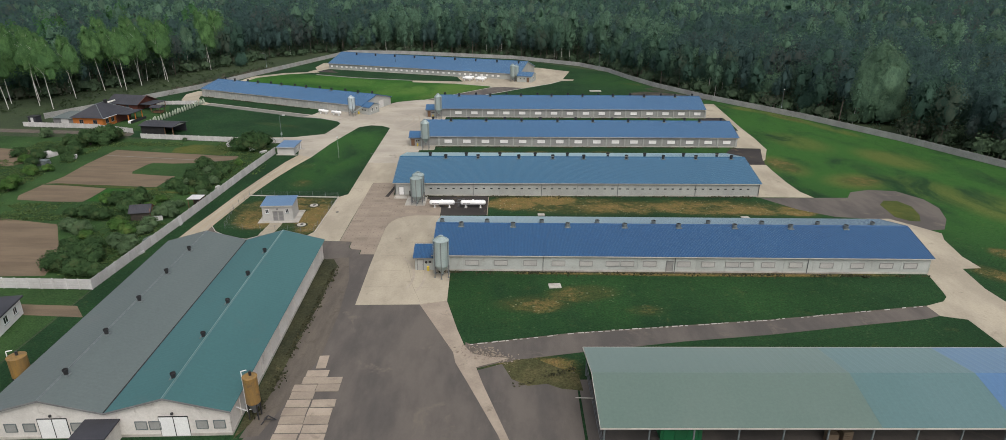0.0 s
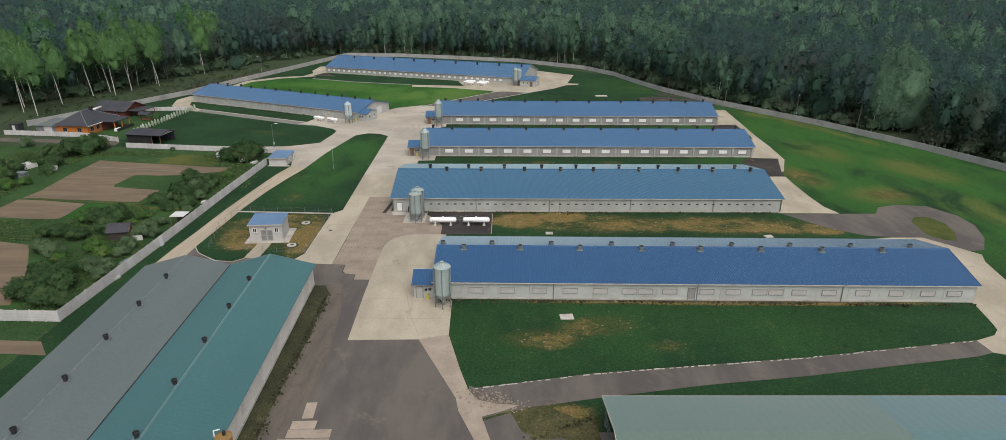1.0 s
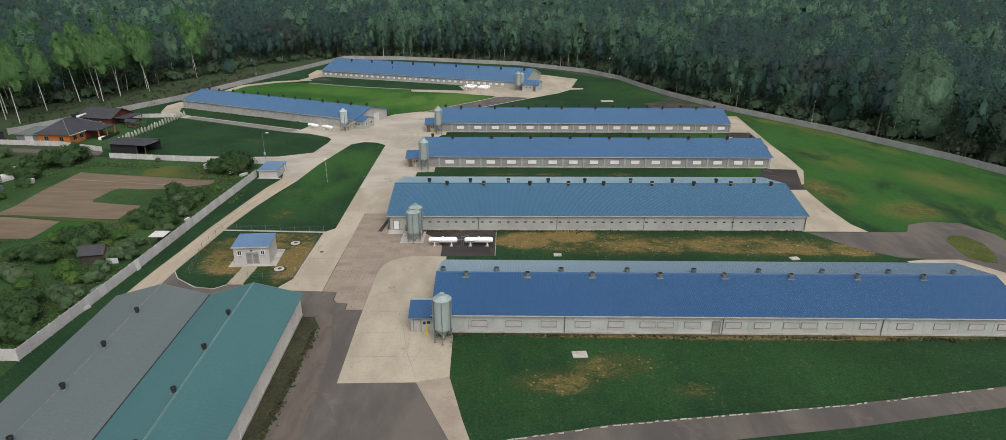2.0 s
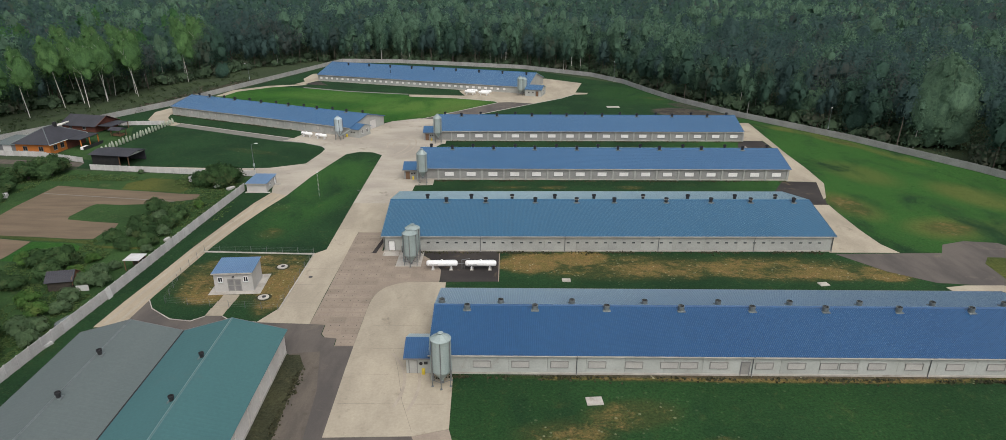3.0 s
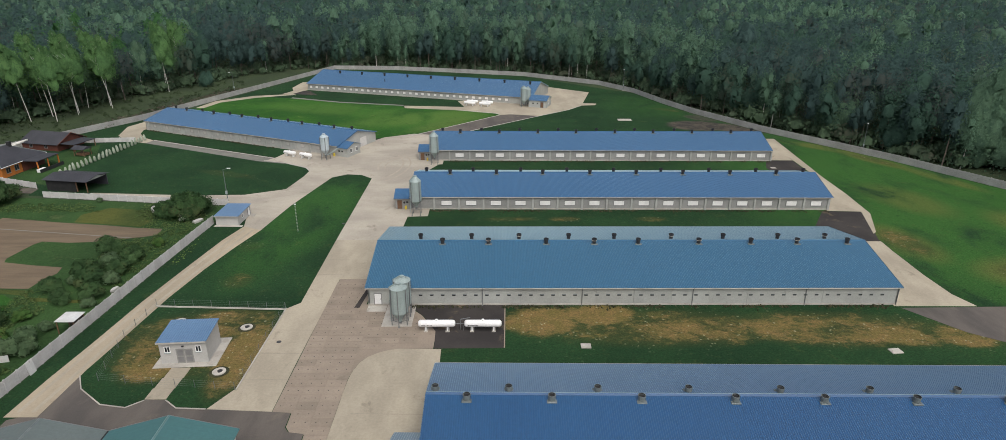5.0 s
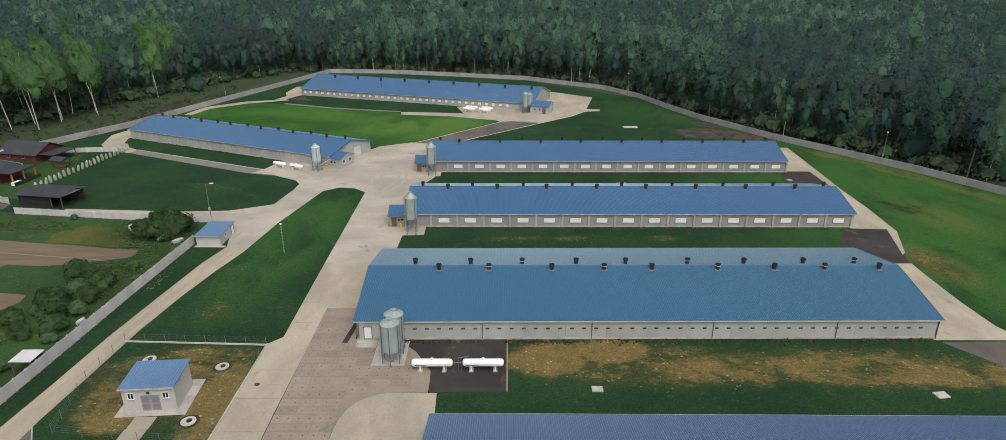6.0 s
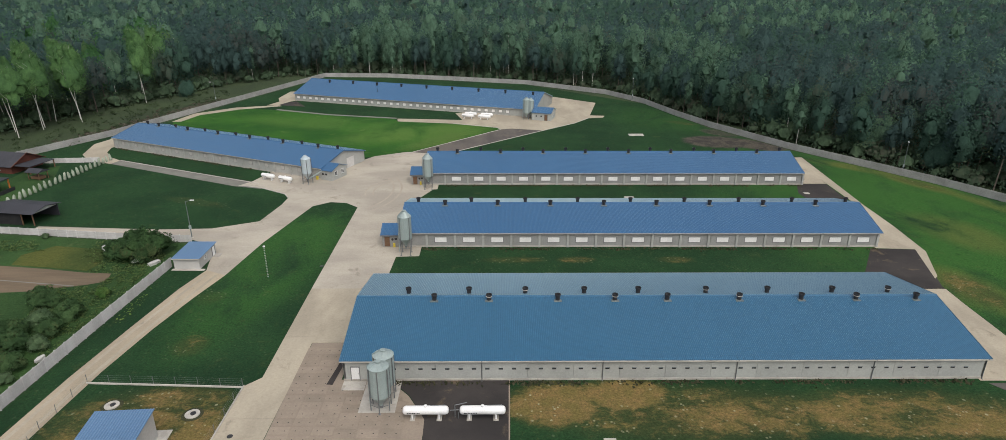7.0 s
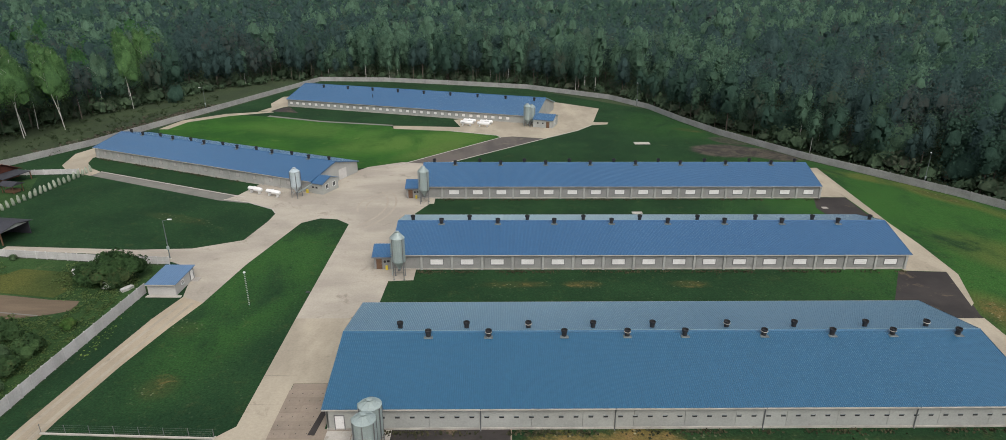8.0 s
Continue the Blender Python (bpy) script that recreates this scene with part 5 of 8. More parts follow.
def feed_silo(m, d, zc, zs, top, label, mat="steel", legs=6):
    """A feed silo: a hopper on legs, a corrugated drum and a cone with a lid."""
    s = thing("feed_silo", m, label, "silo", "feed silos")
    r = d / 2
    prof = [(r, zc)]
    for i in range(1, 5):
        z = zc + (zs - zc) * i / 5
        prof += [(r, z - 0.03), (r + 0.012, z - 0.02), (r + 0.012, z + 0.02), (r, z + 0.03)]
    prof.append((r, zs))
    part("drum", lathe(bmesh.new(), prof, 16), M[mat], s)
    part("roof_cone", lathe(bmesh.new(), [(r + 0.05, zs - 0.02), (r + 0.05, zs + 0.03), (0.28, top - 0.22), (0.28, top - 0.1)], 28), M[mat], s)
    part("lid", lathe(bmesh.new(), [(0.34, top - 0.12), (0.36, top - 0.04), (0.2, top), (0, top)], 16), M[mat], s)
    part("hopper", lathe(bmesh.new(), [(r, zc + 0.02), (0.22, zc - r * 1.15), (0.22, zc - r * 1.15 - 0.2), (0, zc - r * 1.15 - 0.2)], 28), M[mat], s)
    part("outlet", boxed(-0.22, -0.22, zc - r * 1.15 - 0.5, 0.22, 0.22, zc - r * 1.15 - 0.18), M["steel_dark"], s, "grey outlet box")
    for i in range(legs):
        a = 2 * math.pi * (i + 0.5) / legs
        x, y = (r + 0.05) * math.cos(a), (r + 0.05) * math.sin(a)
        bm = bmesh.new()
        box(bm, x - 0.055, y - 0.055, 0.0, x + 0.055, y + 0.055, zs - 0.05)
        box(bm, x - 0.16, y - 0.16, 0.0, x + 0.16, y + 0.16, 0.04)
        part("leg", bm, M["steel_dark"], s)
    bm = bmesh.new()
    for i in range(legs):
        a, b = 2 * math.pi * (i + 0.5) / legs, 2 * math.pi * (i + 1.5) / legs
        tube(bm, ((r + 0.05) * math.cos(a), (r + 0.05) * math.sin(a), zc * 0.45), ((r + 0.05) * math.cos(b), (r + 0.05) * math.sin(b), zc * 0.45), 0.03, None, 5)
    part("brace_ring", bm, M["steel_dark"], s)
    for i in range(8):
        a = 2 * math.pi * i / 8
        part("roof_rib", tubes([(((r + 0.03) * math.cos(a), (r + 0.03) * math.sin(a), zs + 0.05), (0.3 * math.cos(a), 0.3 * math.sin(a), top - 0.18))], 0.025, 5), M[mat], s)
    ladder(s, 0, r + 0.16, 0.5, zs)
    bm = bmesh.new()
    tube(bm, (-r - 0.12, 0.1, 0.4), (-r - 0.12, 0.1, zs + 0.05), 0.055, None, 8)
    tube(bm, (-r - 0.12, 0.1, zs + 0.05), (-0.25, 0.05, top - 0.02), 0.055, None, 8)
    part("fill_pipe", bm, M[mat], s, "galvanised fill pipe")
    return s


S1 = "galvanised feed silo on steel legs beside a poultry house"
feed_silo(pose(-9.75, 97.6, 0.06), 2.5, 2.1, 6.55, 7.4, S1)
feed_silo(pose(-17.95, 132.2, 0.05), 2.45, 2.0, 5.9, 6.65, S1)
feed_silo(pose(-17.75, 134.6, 0.05), 2.45, 2.0, 5.9, 6.65, S1)
feed_silo(pose(-20.7, 176.6, 0.06), 2.3, 3.2, 7.4, 8.6, S1, "steel", 4)
feed_silo(pose(-20.3, 213.9, 0.06), 2.3, 3.2, 7.4, 8.6, S1, "steel", 4)
s5 = feed_silo(pose(-50.0, 218.2, 0.06, 0, 0, -24), 2.2, 2.6, 6.1, 7.0, "pale galvanised feed silo with a slanting auger pipe", "pale_steel", 4)
part("auger_pipe", tubes([((0.2, 0.2, 1.0), (3.2, 1.6, 3.0))], 0.14, 10), M["steel"], s5, "slanting auger pipe")
feed_silo(pose(5.8, 286.9, 0.06), 2.2, 2.4, 6.7, 7.7, S1, "steel", 4)
feed_silo(pose(7.4, 289.2, 0.06), 2.2, 2.4, 6.0, 7.0, S1, "steel", 4)


def ochre_tank(m, d, z0, z1):
    s = thing("ochre_tank", m, "rust-streaked ochre silo standing against the barn", "silo", "ochre silos")
    r = d / 2
    part("drum", lathe(bmesh.new(), [(0, z0 - 0.02), (r * 0.5, z0 - 0.02), (r, z0 + 0.35), (r, z1), (r + 0.04, z1), (r + 0.04, z1 + 0.08), (r * 0.55, z1 + 0.22), (0, z1 + 0.25)], 24), M["rust_tank"], s, "", None, False)
    part("hopper", lathe(bmesh.new(), [(r * 0.9, z0 + 0.25), (0.2, z0 - 0.9), (0.2, z0 - 1.1), (0, z0 - 1.1)], 16), M["steel_dark"], s, "dark hopper")
    for i in range(4):
        a = math.pi / 4 + i * math.pi / 2
        x, y = r * 0.9 * math.cos(a), r * 0.9 * math.sin(a)
        part("leg", boxed(x - 0.06, y - 0.06, 0, x + 0.06, y + 0.06, z0 + 0.5), M["black"], s)
    bm = tubes([((-r - 0.08, 0, 0.8), (-r - 0.08, 0, z1 + 0.7)), ((-r - 0.08, 0, z1 + 0.7), (-r * 0.3, 0, z1 + 0.9))], 0.06, 8)
    part("fill_pipe", bm, M["white"], s, "white bent fill pipe")
    part("top_hatch", tubes([((0.1, 0, z1 + 0.2), (0.1, 0, z1 + 0.75))], 0.16, 10), M["black"], s)
    ladder(s, 0, r + 0.12, 0.6, z1)
    return s


t1 = ochre_tank(pose(-28.35, 61.2, 0.0), 1.6, 1.9, 5.6)
part("auger_pipe", tubes([((-0.2, 0.3, 1.0), (-0.9, -0.4, 1.3)), ((-0.9, -0.4, 1.3), (-1.5, -1.2, 2.4))], 0.07, 8), M["white"], t1, "white plastic auger pipe")
ochre_tank(pose(-58.6, 66.8, 0.0), 2.1, 1.6, 4.5)
solo("trailer_coupling", tubes([((-27.3, 59.8, 0.05), (-26.6, 60.4, 0.9)), ((-27.3, 60.8, 0.05), (-26.6, 60.4, 0.9)), ((-26.6, 60.4, 0.9), (-25.9, 60.6, 0.25)), ((-27.0, 60.3, 0.5), (-25.6, 60.2, 0.5))], 0.07), M["black"], "dark steel frame lying beside the barn", "frame")

# ---------------------------------------------------------------- open-sided shed
osd = thing("open_shed", pose(10.4, 54.5, 0), "open-sided shed with a patchwork sage, teal and blue roof", "shed")
OW, OE, ORD = 15.3, 4.0, 5.55
for xa, xb, mt, lb in ((0, 29.6, "sage_sheet", "sage green roof sheets"), (29.62, 44.1, "teal_sheet", "teal roof sheets"), (44.12, 64.0, "new_blue", "bright blue roof sheets")):
    link("roof_slope", sheet(xb - xa, 0.0, OE, OW / 2, ORD, xa, 1.0, 0.008), M[mt], osd, lb)
    link("roof_slope", sheet(xb - xa, OW, OE, OW / 2, ORD, xa, 1.0, 0.008), M[mt], osd, lb)
for y0 in (0.0, OW):
    bm = bmesh.new()
    profile_x(bm, [(y0, OE - 0.14), (OW / 2, ORD - 0.14), (OW / 2, ORD + 0.07), (y0, OE + 0.07)], -0.06, -0.01)
    part("verge_trim", bm, M["kerb"], osd, "pale verge trim")
for y0 in (-0.05, OW + 0.01):
    part("eave_trim", boxed(-0.06, y0, OE - 0.16, 64.0, y0 + 0.04, OE + 0.03), M["kerb"], osd, "pale eave trim")
for i in range(14):
    for y in (0.35, OW - 0.35):
        part("post", boxed(0.5 + 4.75 * i - 0.08, y - 0.08, 0.0, 0.5 + 4.75 * i + 0.08, y + 0.08, OE - 0.05), M["vent_grey"], osd)
    bm = bmesh.new()
    profile_x(bm, [(0.2, OE - 0.25), (OW / 2, ORD - 0.25), (OW - 0.2, OE - 0.25), (OW - 0.2, OE - 0.1), (OW / 2, ORD - 0.1), (0.2, OE - 0.1)], 0.5 + 4.75 * i - 0.06, 0.5 + 4.75 * i + 0.06)
    part("rafter", bm, M["steel_dark"], osd)
for z in (0.6, 1.2, 1.8):
    part("rail", tubes([((0.5, 0.4, z), (0.5, OW - 0.4, z))], 0.04, 6), M["steel_dark"], osd)
part("bracket", tubes([((0.5, 8.2, 1.6), (-1.6, 8.4, 1.5)), ((0.5, 8.5, 1.3), (-1.2, 8.6, 1.35))], 0.05, 6), M["kerb"], osd, "pale pipe bracket")
skip = thing("skip", pose(17.5, 57.0, 0.04), "green steel skip under the open shed roof", "skip")
bm = bmesh.new()
for a, b, c, d in ((0, 0, 4.6, 0.08), (0, 2.0, 4.6, 2.08), (0, 0.08, 0.08, 2.0), (4.52, 0.08, 4.6, 2.0)):
    box(bm, a, b, 0.3, c, d, 1.6)
box(bm, 0.08, 0.08, 0.3, 4.52, 2.0, 0.4)
part("tub", bm, M["green_paint"], skip)
for x in (0.3, 1.6, 2.9, 4.2):
    part("rib", boxed(x, -0.07, 0.3, x + 0.1, 0.0, 1.6), M["green_paint"], skip)
for y in (0.4, 1.5):
    part("skid", boxed(0.1, y, 0.0, 4.5, y + 0.15, 0.3), M["steel_dark"], skip)
for i, (x, y) in enumerate(((36.5, 57.2), (38.3, 57.6), (37.3, 58.9))):
    st = thing("brick_stack", pose(x, y, 0.04, 0, 0, 7 * i), "stack of pale pinkish blocks on a pallet", "block stack", "block stacks")
    part("pallet", boxed(-0.6, -0.5, 0, 0.6, 0.5, 0.14), M["wood"], st)
    for k in range(4):
        part("block_row", chamfered(-0.58, -0.48, 0.145 + 0.27 * k, 0.58, 0.48, 0.405 + 0.27 * k, 0.02), M["soil"], st)

# ---------------------------------------------------------------- hut with its fenced plot
hut = thing("pump_hut", pose(-47.9, 121.9, 0, 0, 0, 4.0), "small pale rendered hut with a blue mono-pitch roof", "hut")
part("wall", boxed(0, 0, 0, 6.0, 4.9, 3.2), M["hut_wall"], hut)
bm = bmesh.new()
profile_x(bm, [(0, 3.2), (4.9, 3.2), (4.9, 3.47), (0, 3.35)], 0, 6.0)
part("parapet", bm, M["hut_wall"], hut)
link("roof", sheet(6.4, -0.35, 3.42, 5.15, 3.70, -0.2, 0.3), M["pale_blue"], hut, "blue ribbed sheet roof")
part("fascia", boxed(-0.2, -0.38, 3.22, 6.2, -0.355, 3.46), M["plinth"], hut)
for x in (2.05, 3.15):
    d = part("door", boxed(x, -0.05, 0.1, x + 1.04, 0, 2.25), M["frame_grey"], hut, "grey steel double door leaf")
    part("panel", boxed(x + 0.15, -0.07, 0.3, x + 0.9, -0.051, 1.05), M["dark_frame"], d)
    part("panel", boxed(x + 0.15, -0.07, 1.25, x + 0.9, -0.051, 2.05), M["dark_frame"], d)
window(hut, 1.0, 0, 2.2, 0.6, 0.75)
window(hut, 4.95, 0, 2.2, 0.6, 0.75)
part("lamp", chamfered(2.9, -0.25, 2.6, 3.2, 0, 2.75, 0.03), M["black"], hut)
part("apron", chamfered(-0.9, -1.0, -0.1, 7.2, 6.0, 0.10, 0.03), M["plinth"], hut, "pale concrete apron round the hut")
for i in range(3):
    solo("paving_slab", chamfered(-46.5 + 0.12 * i, 114.4 + 2.2 * i, -0.05, -43.9 + 0.08 * i, 116.56 + 2.2 * i, 0.075, 0.02), M["concrete"], "pale concrete slab of the hut path", "paving slab", "", "hut path slabs")


def manhole(x, y):
    t = thing("manhole", pose(x, y, 0.0), "round concrete manhole with a black lid in the grass", "manhole", "manholes")
    part("ring", lathe(bmesh.new(), [(0.85, -0.1), (0.85, 0.16), (0.45, 0.2), (0.45, 0.1), (0, 0.1)], 22), M["kerb"], t)
    part("lid", lathe(bmesh.new(), [(0.33, 0.1), (0.33, 0.22), (0, 0.24)], 16, (0.1, 0.05)), M["black"], t)
    part("worn_ground", lathe(bmesh.new(), [(1.3, -0.1), (1.25, 0.045), (0.8, 0.05)], 22), M["verge"], t, "bare dull soil ring")


for p in ((-40.1, 131.1), (-39.7, 120.1), (-50.5, 132.8)):
    manhole(*p)
cover = solo("drain_cover", lathe(bmesh.new(), [(0.34, 0.0), (0.34, 0.085), (0, 0.09)], 16), M["black"], "black round drain cover in the road", "drain cover", "", "", pose(-34.2, 127.2, 0))
copy_thing(cover, pose(-35.0, 171.5, 0))

wf = thing("wire_fence", pose(0, 0, 0), "low grey wire fence round the hut plot", "fence")
corners = [(-56.2, 137.5), (-36.1, 136.5), (-36.2, 116.2), (-43.9, 116.9), (-46.9, 117.2), (-54.2, 118.2), (-56.4, 128.5), (-56.2, 137.5)]
for (xa, ya), (xb, yb) in zip(corners, corners[1:]):
    ln = math.hypot(xb - xa, yb - ya)
    n = max(1, round(ln / 3.0))
    for i in range(n):
        x, y = xa + (xb - xa) * i / n, ya + (yb - ya) * i / n
        part("post", tubes([((x, y, 0), (x, y, 1.25))], 0.035, 6), M["steel_dark"], wf)
    part("wires", tubes([((xa, ya, z), (xb, yb, z)) for z in (0.3, 0.6, 0.9, 1.2)], 0.007, 4), M["steel_dark"], wf)
part("base_board", strip_along([(-56.2, 137.3), (-36.1, 136.3)], 0.2, 0.0, 0.2), M["kerb"], wf, "pale concrete base board")
part("base_board", strip_along([(-36.05, 136.7), (-36.1, 116.2)], 0.16, 0.0, 0.14), M["plinth"], wf)

# ---------------------------------------------------------------- small blue-roofed shed
sh = thing("roadside_shed", pose(-60.35, 170.6, 0, 0, 0, -1.0), "small white shed with a blue sheet roof", "shed")
part("wall", boxed(0, 0, 0, 4.5, 6.6, 2.1), M["hut_wall"], sh)
link("roof", sheet(5.0, -0.35, 2.10, 6.9, 2.24, -0.25, 0.3), M["pale_blue"], sh, "blue ribbed sheet roof")
part("fascia", boxed(-0.25, -0.37, 1.92, 4.75, -0.355, 2.12), M["plinth"], sh)
door(sh, 4.5, 5.6, 1.0, 1.85, M["white"], "E", "white shed door")
window(sh, 4.5, 2.4, 1.3, 0.7, 0.6, "E")
part("step", chamfered(4.5, 4.9, 0.0, 5.7, 6.4, 0.16, 0.02), M["plinth"], sh)
part("apron", chamfered(-0.3, -0.7, -0.05, 5.4, 0.0, 0.08, 0.02), M["plinth"], sh)

# ---------------------------------------------------------------- gas tanks


def gas_tank(m, L=5.4, d=1.04):
    t = thing("gas_tank", m, "white horizontal gas tank on short legs", "gas tank", "gas tanks")
    r, zc = d / 2, 1.1
    prof = [(0, 0), (r * 0.55, 0.04), (r * 0.85, 0.16), (r, 0.36), (r, L - 0.36), (r * 0.85, L - 0.16), (r * 0.55, L - 0.04), (0, L)]
    part("vessel", lathe(bmesh.new(), prof, 24), M["white"], t, "", Matrix.Translation((-L / 2, 0, zc)) @ Matrix.Rotation(math.pi / 2, 4, "Y"), True)
    for x in (-L * 0.29, L * 0.29):
        part("saddle", chamfered(x - 0.09, -0.36, 0.0, x + 0.09, 0.36, zc - r * 0.72, 0.02), M["white"], t)
        part("foot", chamfered(x - 0.3, -0.62, 0.0, x + 0.3, 0.62, 0.06, 0.01), M["plinth"], t)
    bm = lathe(bmesh.new(), [(0.2, zc + r - 0.06), (0.2, zc + r + 0.14), (0, zc + r + 0.17)], 14)
    part("valve_dome", bm, M["white"], t)
    bm = bmesh.new()
    x = -L * 0.40
    for w in (0.22, 0.10, 0.14, 0.12, 0.20, 0.10, 0.14, 0.12):
        box(bm, x, -r - 0.014, zc - 0.14, x + w, -r * 0.955, zc - 0.02)
        x += w + 0.05
    part("lettering_bars", bm, M["black"], t, "dark illegible lettering bars")
    part("valve_pipe", tubes([((L * 0.1, 0.1, zc + r + 0.05), (L * 0.42, 0.1, zc + r + 0.12)), ((L * 0.42, 0.1, zc + r + 0.12), (L * 0.42, 0.1, zc + r - 0.1))], 0.035, 6), M["steel_dark"], t)
    return t


gas_tank(pose(-12.4, 130.3, 0.05))
gas_tank(pose(-5.75, 130.3, 0.05))
solo("gas_pipes", tubes([((-9.6, 130.3, 1.1), (-8.5, 130.4, 1.1)), ((-9.0, 130.4, 0.05), (-9.0, 130.4, 1.75)), ((-9.0, 130.4, 1.75), (-7.6, 130.9, 1.75)), ((-9.0, 130.9, 0.05), (-9.0, 130.9, 1.0)), ((-9.0, 130.9, 1.0), (-9.0, 130.4, 1.3)), ((-8.6, 130.2, 0.05), (-8.6, 130.2, 0.9))], 0.05, 7), M["steel_dark"], "grey gas pipes and valves between the tanks", "pipes")
for x, y in ((-60.4, 220.7), (-55.5, 218.5)):
    gas_tank(pose(x, y, 0.06, 0, 0, -24.3), 4.0, 1.0)
for x, y in ((-14.2, 288.4), (-8.6, 286.8), (-13.3, 291.2), (-7.7, 289.6)):
    gas_tank(pose(x, y, 0.06, 0, 0, -18), 4.4, 1.1)

# ---------------------------------------------------------------- lamps and poles


def street_lamp(x, y, h, arm, turn, dotted=False):
    t = thing("street_lamp", pose(x, y, 0, 0, 0, turn), "thin steel lamp post" if arm else "green post wound with a pale cable", "street lamp", "street lamps")
    bm = bmesh.new()
    tube(bm, (0, 0, 0), (0, 0, h), 0.06 if dotted else 0.10, 0.05, 10)
    part("post", bm, M["vent_grey"] if not dotted else M["green_paint"], t)
    if not dotted:
        part("base", lathe(bmesh.new(), [(0.28, 0), (0.28, 0.12), (0.12, 0.2)], 12), M["plinth"], t)
    if arm:
        part("arm", tubes([((0, 0, h - 0.05), (arm, 0, h + 0.25))], 0.045, 8), M["vent_grey"], t)
        part("lamp_head", chamfered(arm - 0.1, -0.16, h + 0.17, arm + 0.65, 0.16, h + 0.34, 0.04), M["white"], t, "pale lamp head")
        part("control_box", chamfered(-0.2, -0.2, 1.9, 0.2, 0.14, 2.6, 0.03), M["steel"], t)
    if dotted:
        for i in range(18):
            part("cable_clip", chamfered(-0.09, -0.09, 0.3 + i * 0.3, 0.09, 0.09, 0.38 + i * 0.3, 0.02), M["plinth"], t)
        part("camera_box", chamfered(-0.14, -0.14, h - 0.05, 0.18, 0.12, h + 0.18, 0.03), M["white"], t, "white camera housing")
    return t


street_lamp(-63.4, 184.5, 7.5, 1.0, 0)
street_lamp(-42.9, 167.0, 5.8, 0, 0, True)
street_lamp(48.3, 319.5, 8.3, 0.5, 90)
street_lamp(98.5, 224.6, 8.0, 0.5, 60)
street_lamp(-110.6, 314.0, 8.0, 0.8, 200)

# concrete covers in the grass
for x, y, w, d, a in ((8.9, 94.0, 2.0, 1.5, 4), (8.6, 126.0, 1.4, 1.1, 0), (50.9, 124.6, 1.6, 1.2, 8), (39.1, 265.3, 4.6, 2.4, 0), (26.0, 207.2, 2.2, 1.2, 0), (67.8, 210, 1.2, 1.0, 0)):
    solo("drain_slab", chamfered(-w / 2, -d / 2, -0.1, w / 2, d / 2, 0.16, 0.03), M["plinth"], "pale concrete drain cover in the grass", "drain cover", "", "concrete drain covers", pose(x, y, 0, 0, 0, a))

# tyre marks worn into the concrete
def wheel_arc(cx, cy, r, a0, a1, w, z):
    n = 14
    pts = [(cx + r * math.cos(radians(a0 + (a1 - a0) * i / n)), cy + r * math.sin(radians(a0 + (a1 - a0) * i / n))) for i in range(n + 1)]
    solo("pavement_tyre_mark", strip_along(pts, w, 0.0, z), M["tyre"], "dark tyre mark on the concrete", "tyre mark", "structure")


for r in (19.0, 20.9):
    wheel_arc(-47.5, 212.0, r, -38, 30, 0.45, 0.0665)
for r in (9.0, 10.8):
    wheel_arc(-24.0, 212.0, r, 120, 200, 0.4, 0.0672)
for r in (12.0, 13.9):
    wheel_arc(-26.5, 97.0, r, -20, 38, 0.4, 0.0698)
for o in (-0.85, 0.85):
    solo("road_wheel_track", strip_along([(-59.2 + o, 112), (-58.3 + o, 127), (-57.4 + o, 139), (-56.0 + o, 150.5), (-53.0 + o, 168)], 0.55, 0.0, 0.0595), M["concrete"], "pale wheel track in the gravel", "wheel track", "structure")
# ---------------------------------------------------------------- concrete fences


def fence_kit(p, h, mat, boards=4):
    """One post and one panel of stacked boards, to be shared along a run."""
    bm = bmesh.new()
    bh = (h - 0.08) / boards
    for k in range(boards):
        z0, z1 = 0.05 + k * bh, 0.05 + (k + 1) * bh
        profile_x(bm, [(-0.03, z0 + 0.02), (0.03, z0 + 0.02), (0.035, z1 - 0.02), (0.015, z1), (-0.015, z1), (-0.035, z1 - 0.02)], 0.07, p - 0.07)
    pm = mesh_of("fence_panel", bm)
    pm.materials.append(mat)
    bm = chamfered(-0.085, -0.085, -0.2, 0.085, 0.085, h + 0.06, 0.02)
    qm = mesh_of("fence_post", bm)
    qm.materials.append(mat)
    return pm, qm


def concrete_fence(name, pts, pitch, h, mat, label):
    f = thing(name, pose(0, 0, 0), label, "fence", "concrete fences")
    for (xa, ya), (xb, yb) in zip(pts, pts[1:]):
        ln = math.hypot(xb - xa, yb - ya)
        n = max(1, round(ln / pitch))
        p = ln / n
        pm, qm = fence_kit(p, h, mat)
        turn = Matrix.Rotation(math.atan2(yb - ya, xb - xa), 4, "Z")
        for i in range(n):
            at = Matrix.Translation((xa + (xb - xa) * i / n, ya + (yb - ya) * i / n, 0)) @ turn
            link("fence_panel", pm, None, f, "", at)
            link("fence_post", qm, None, f, "", at)
    return f


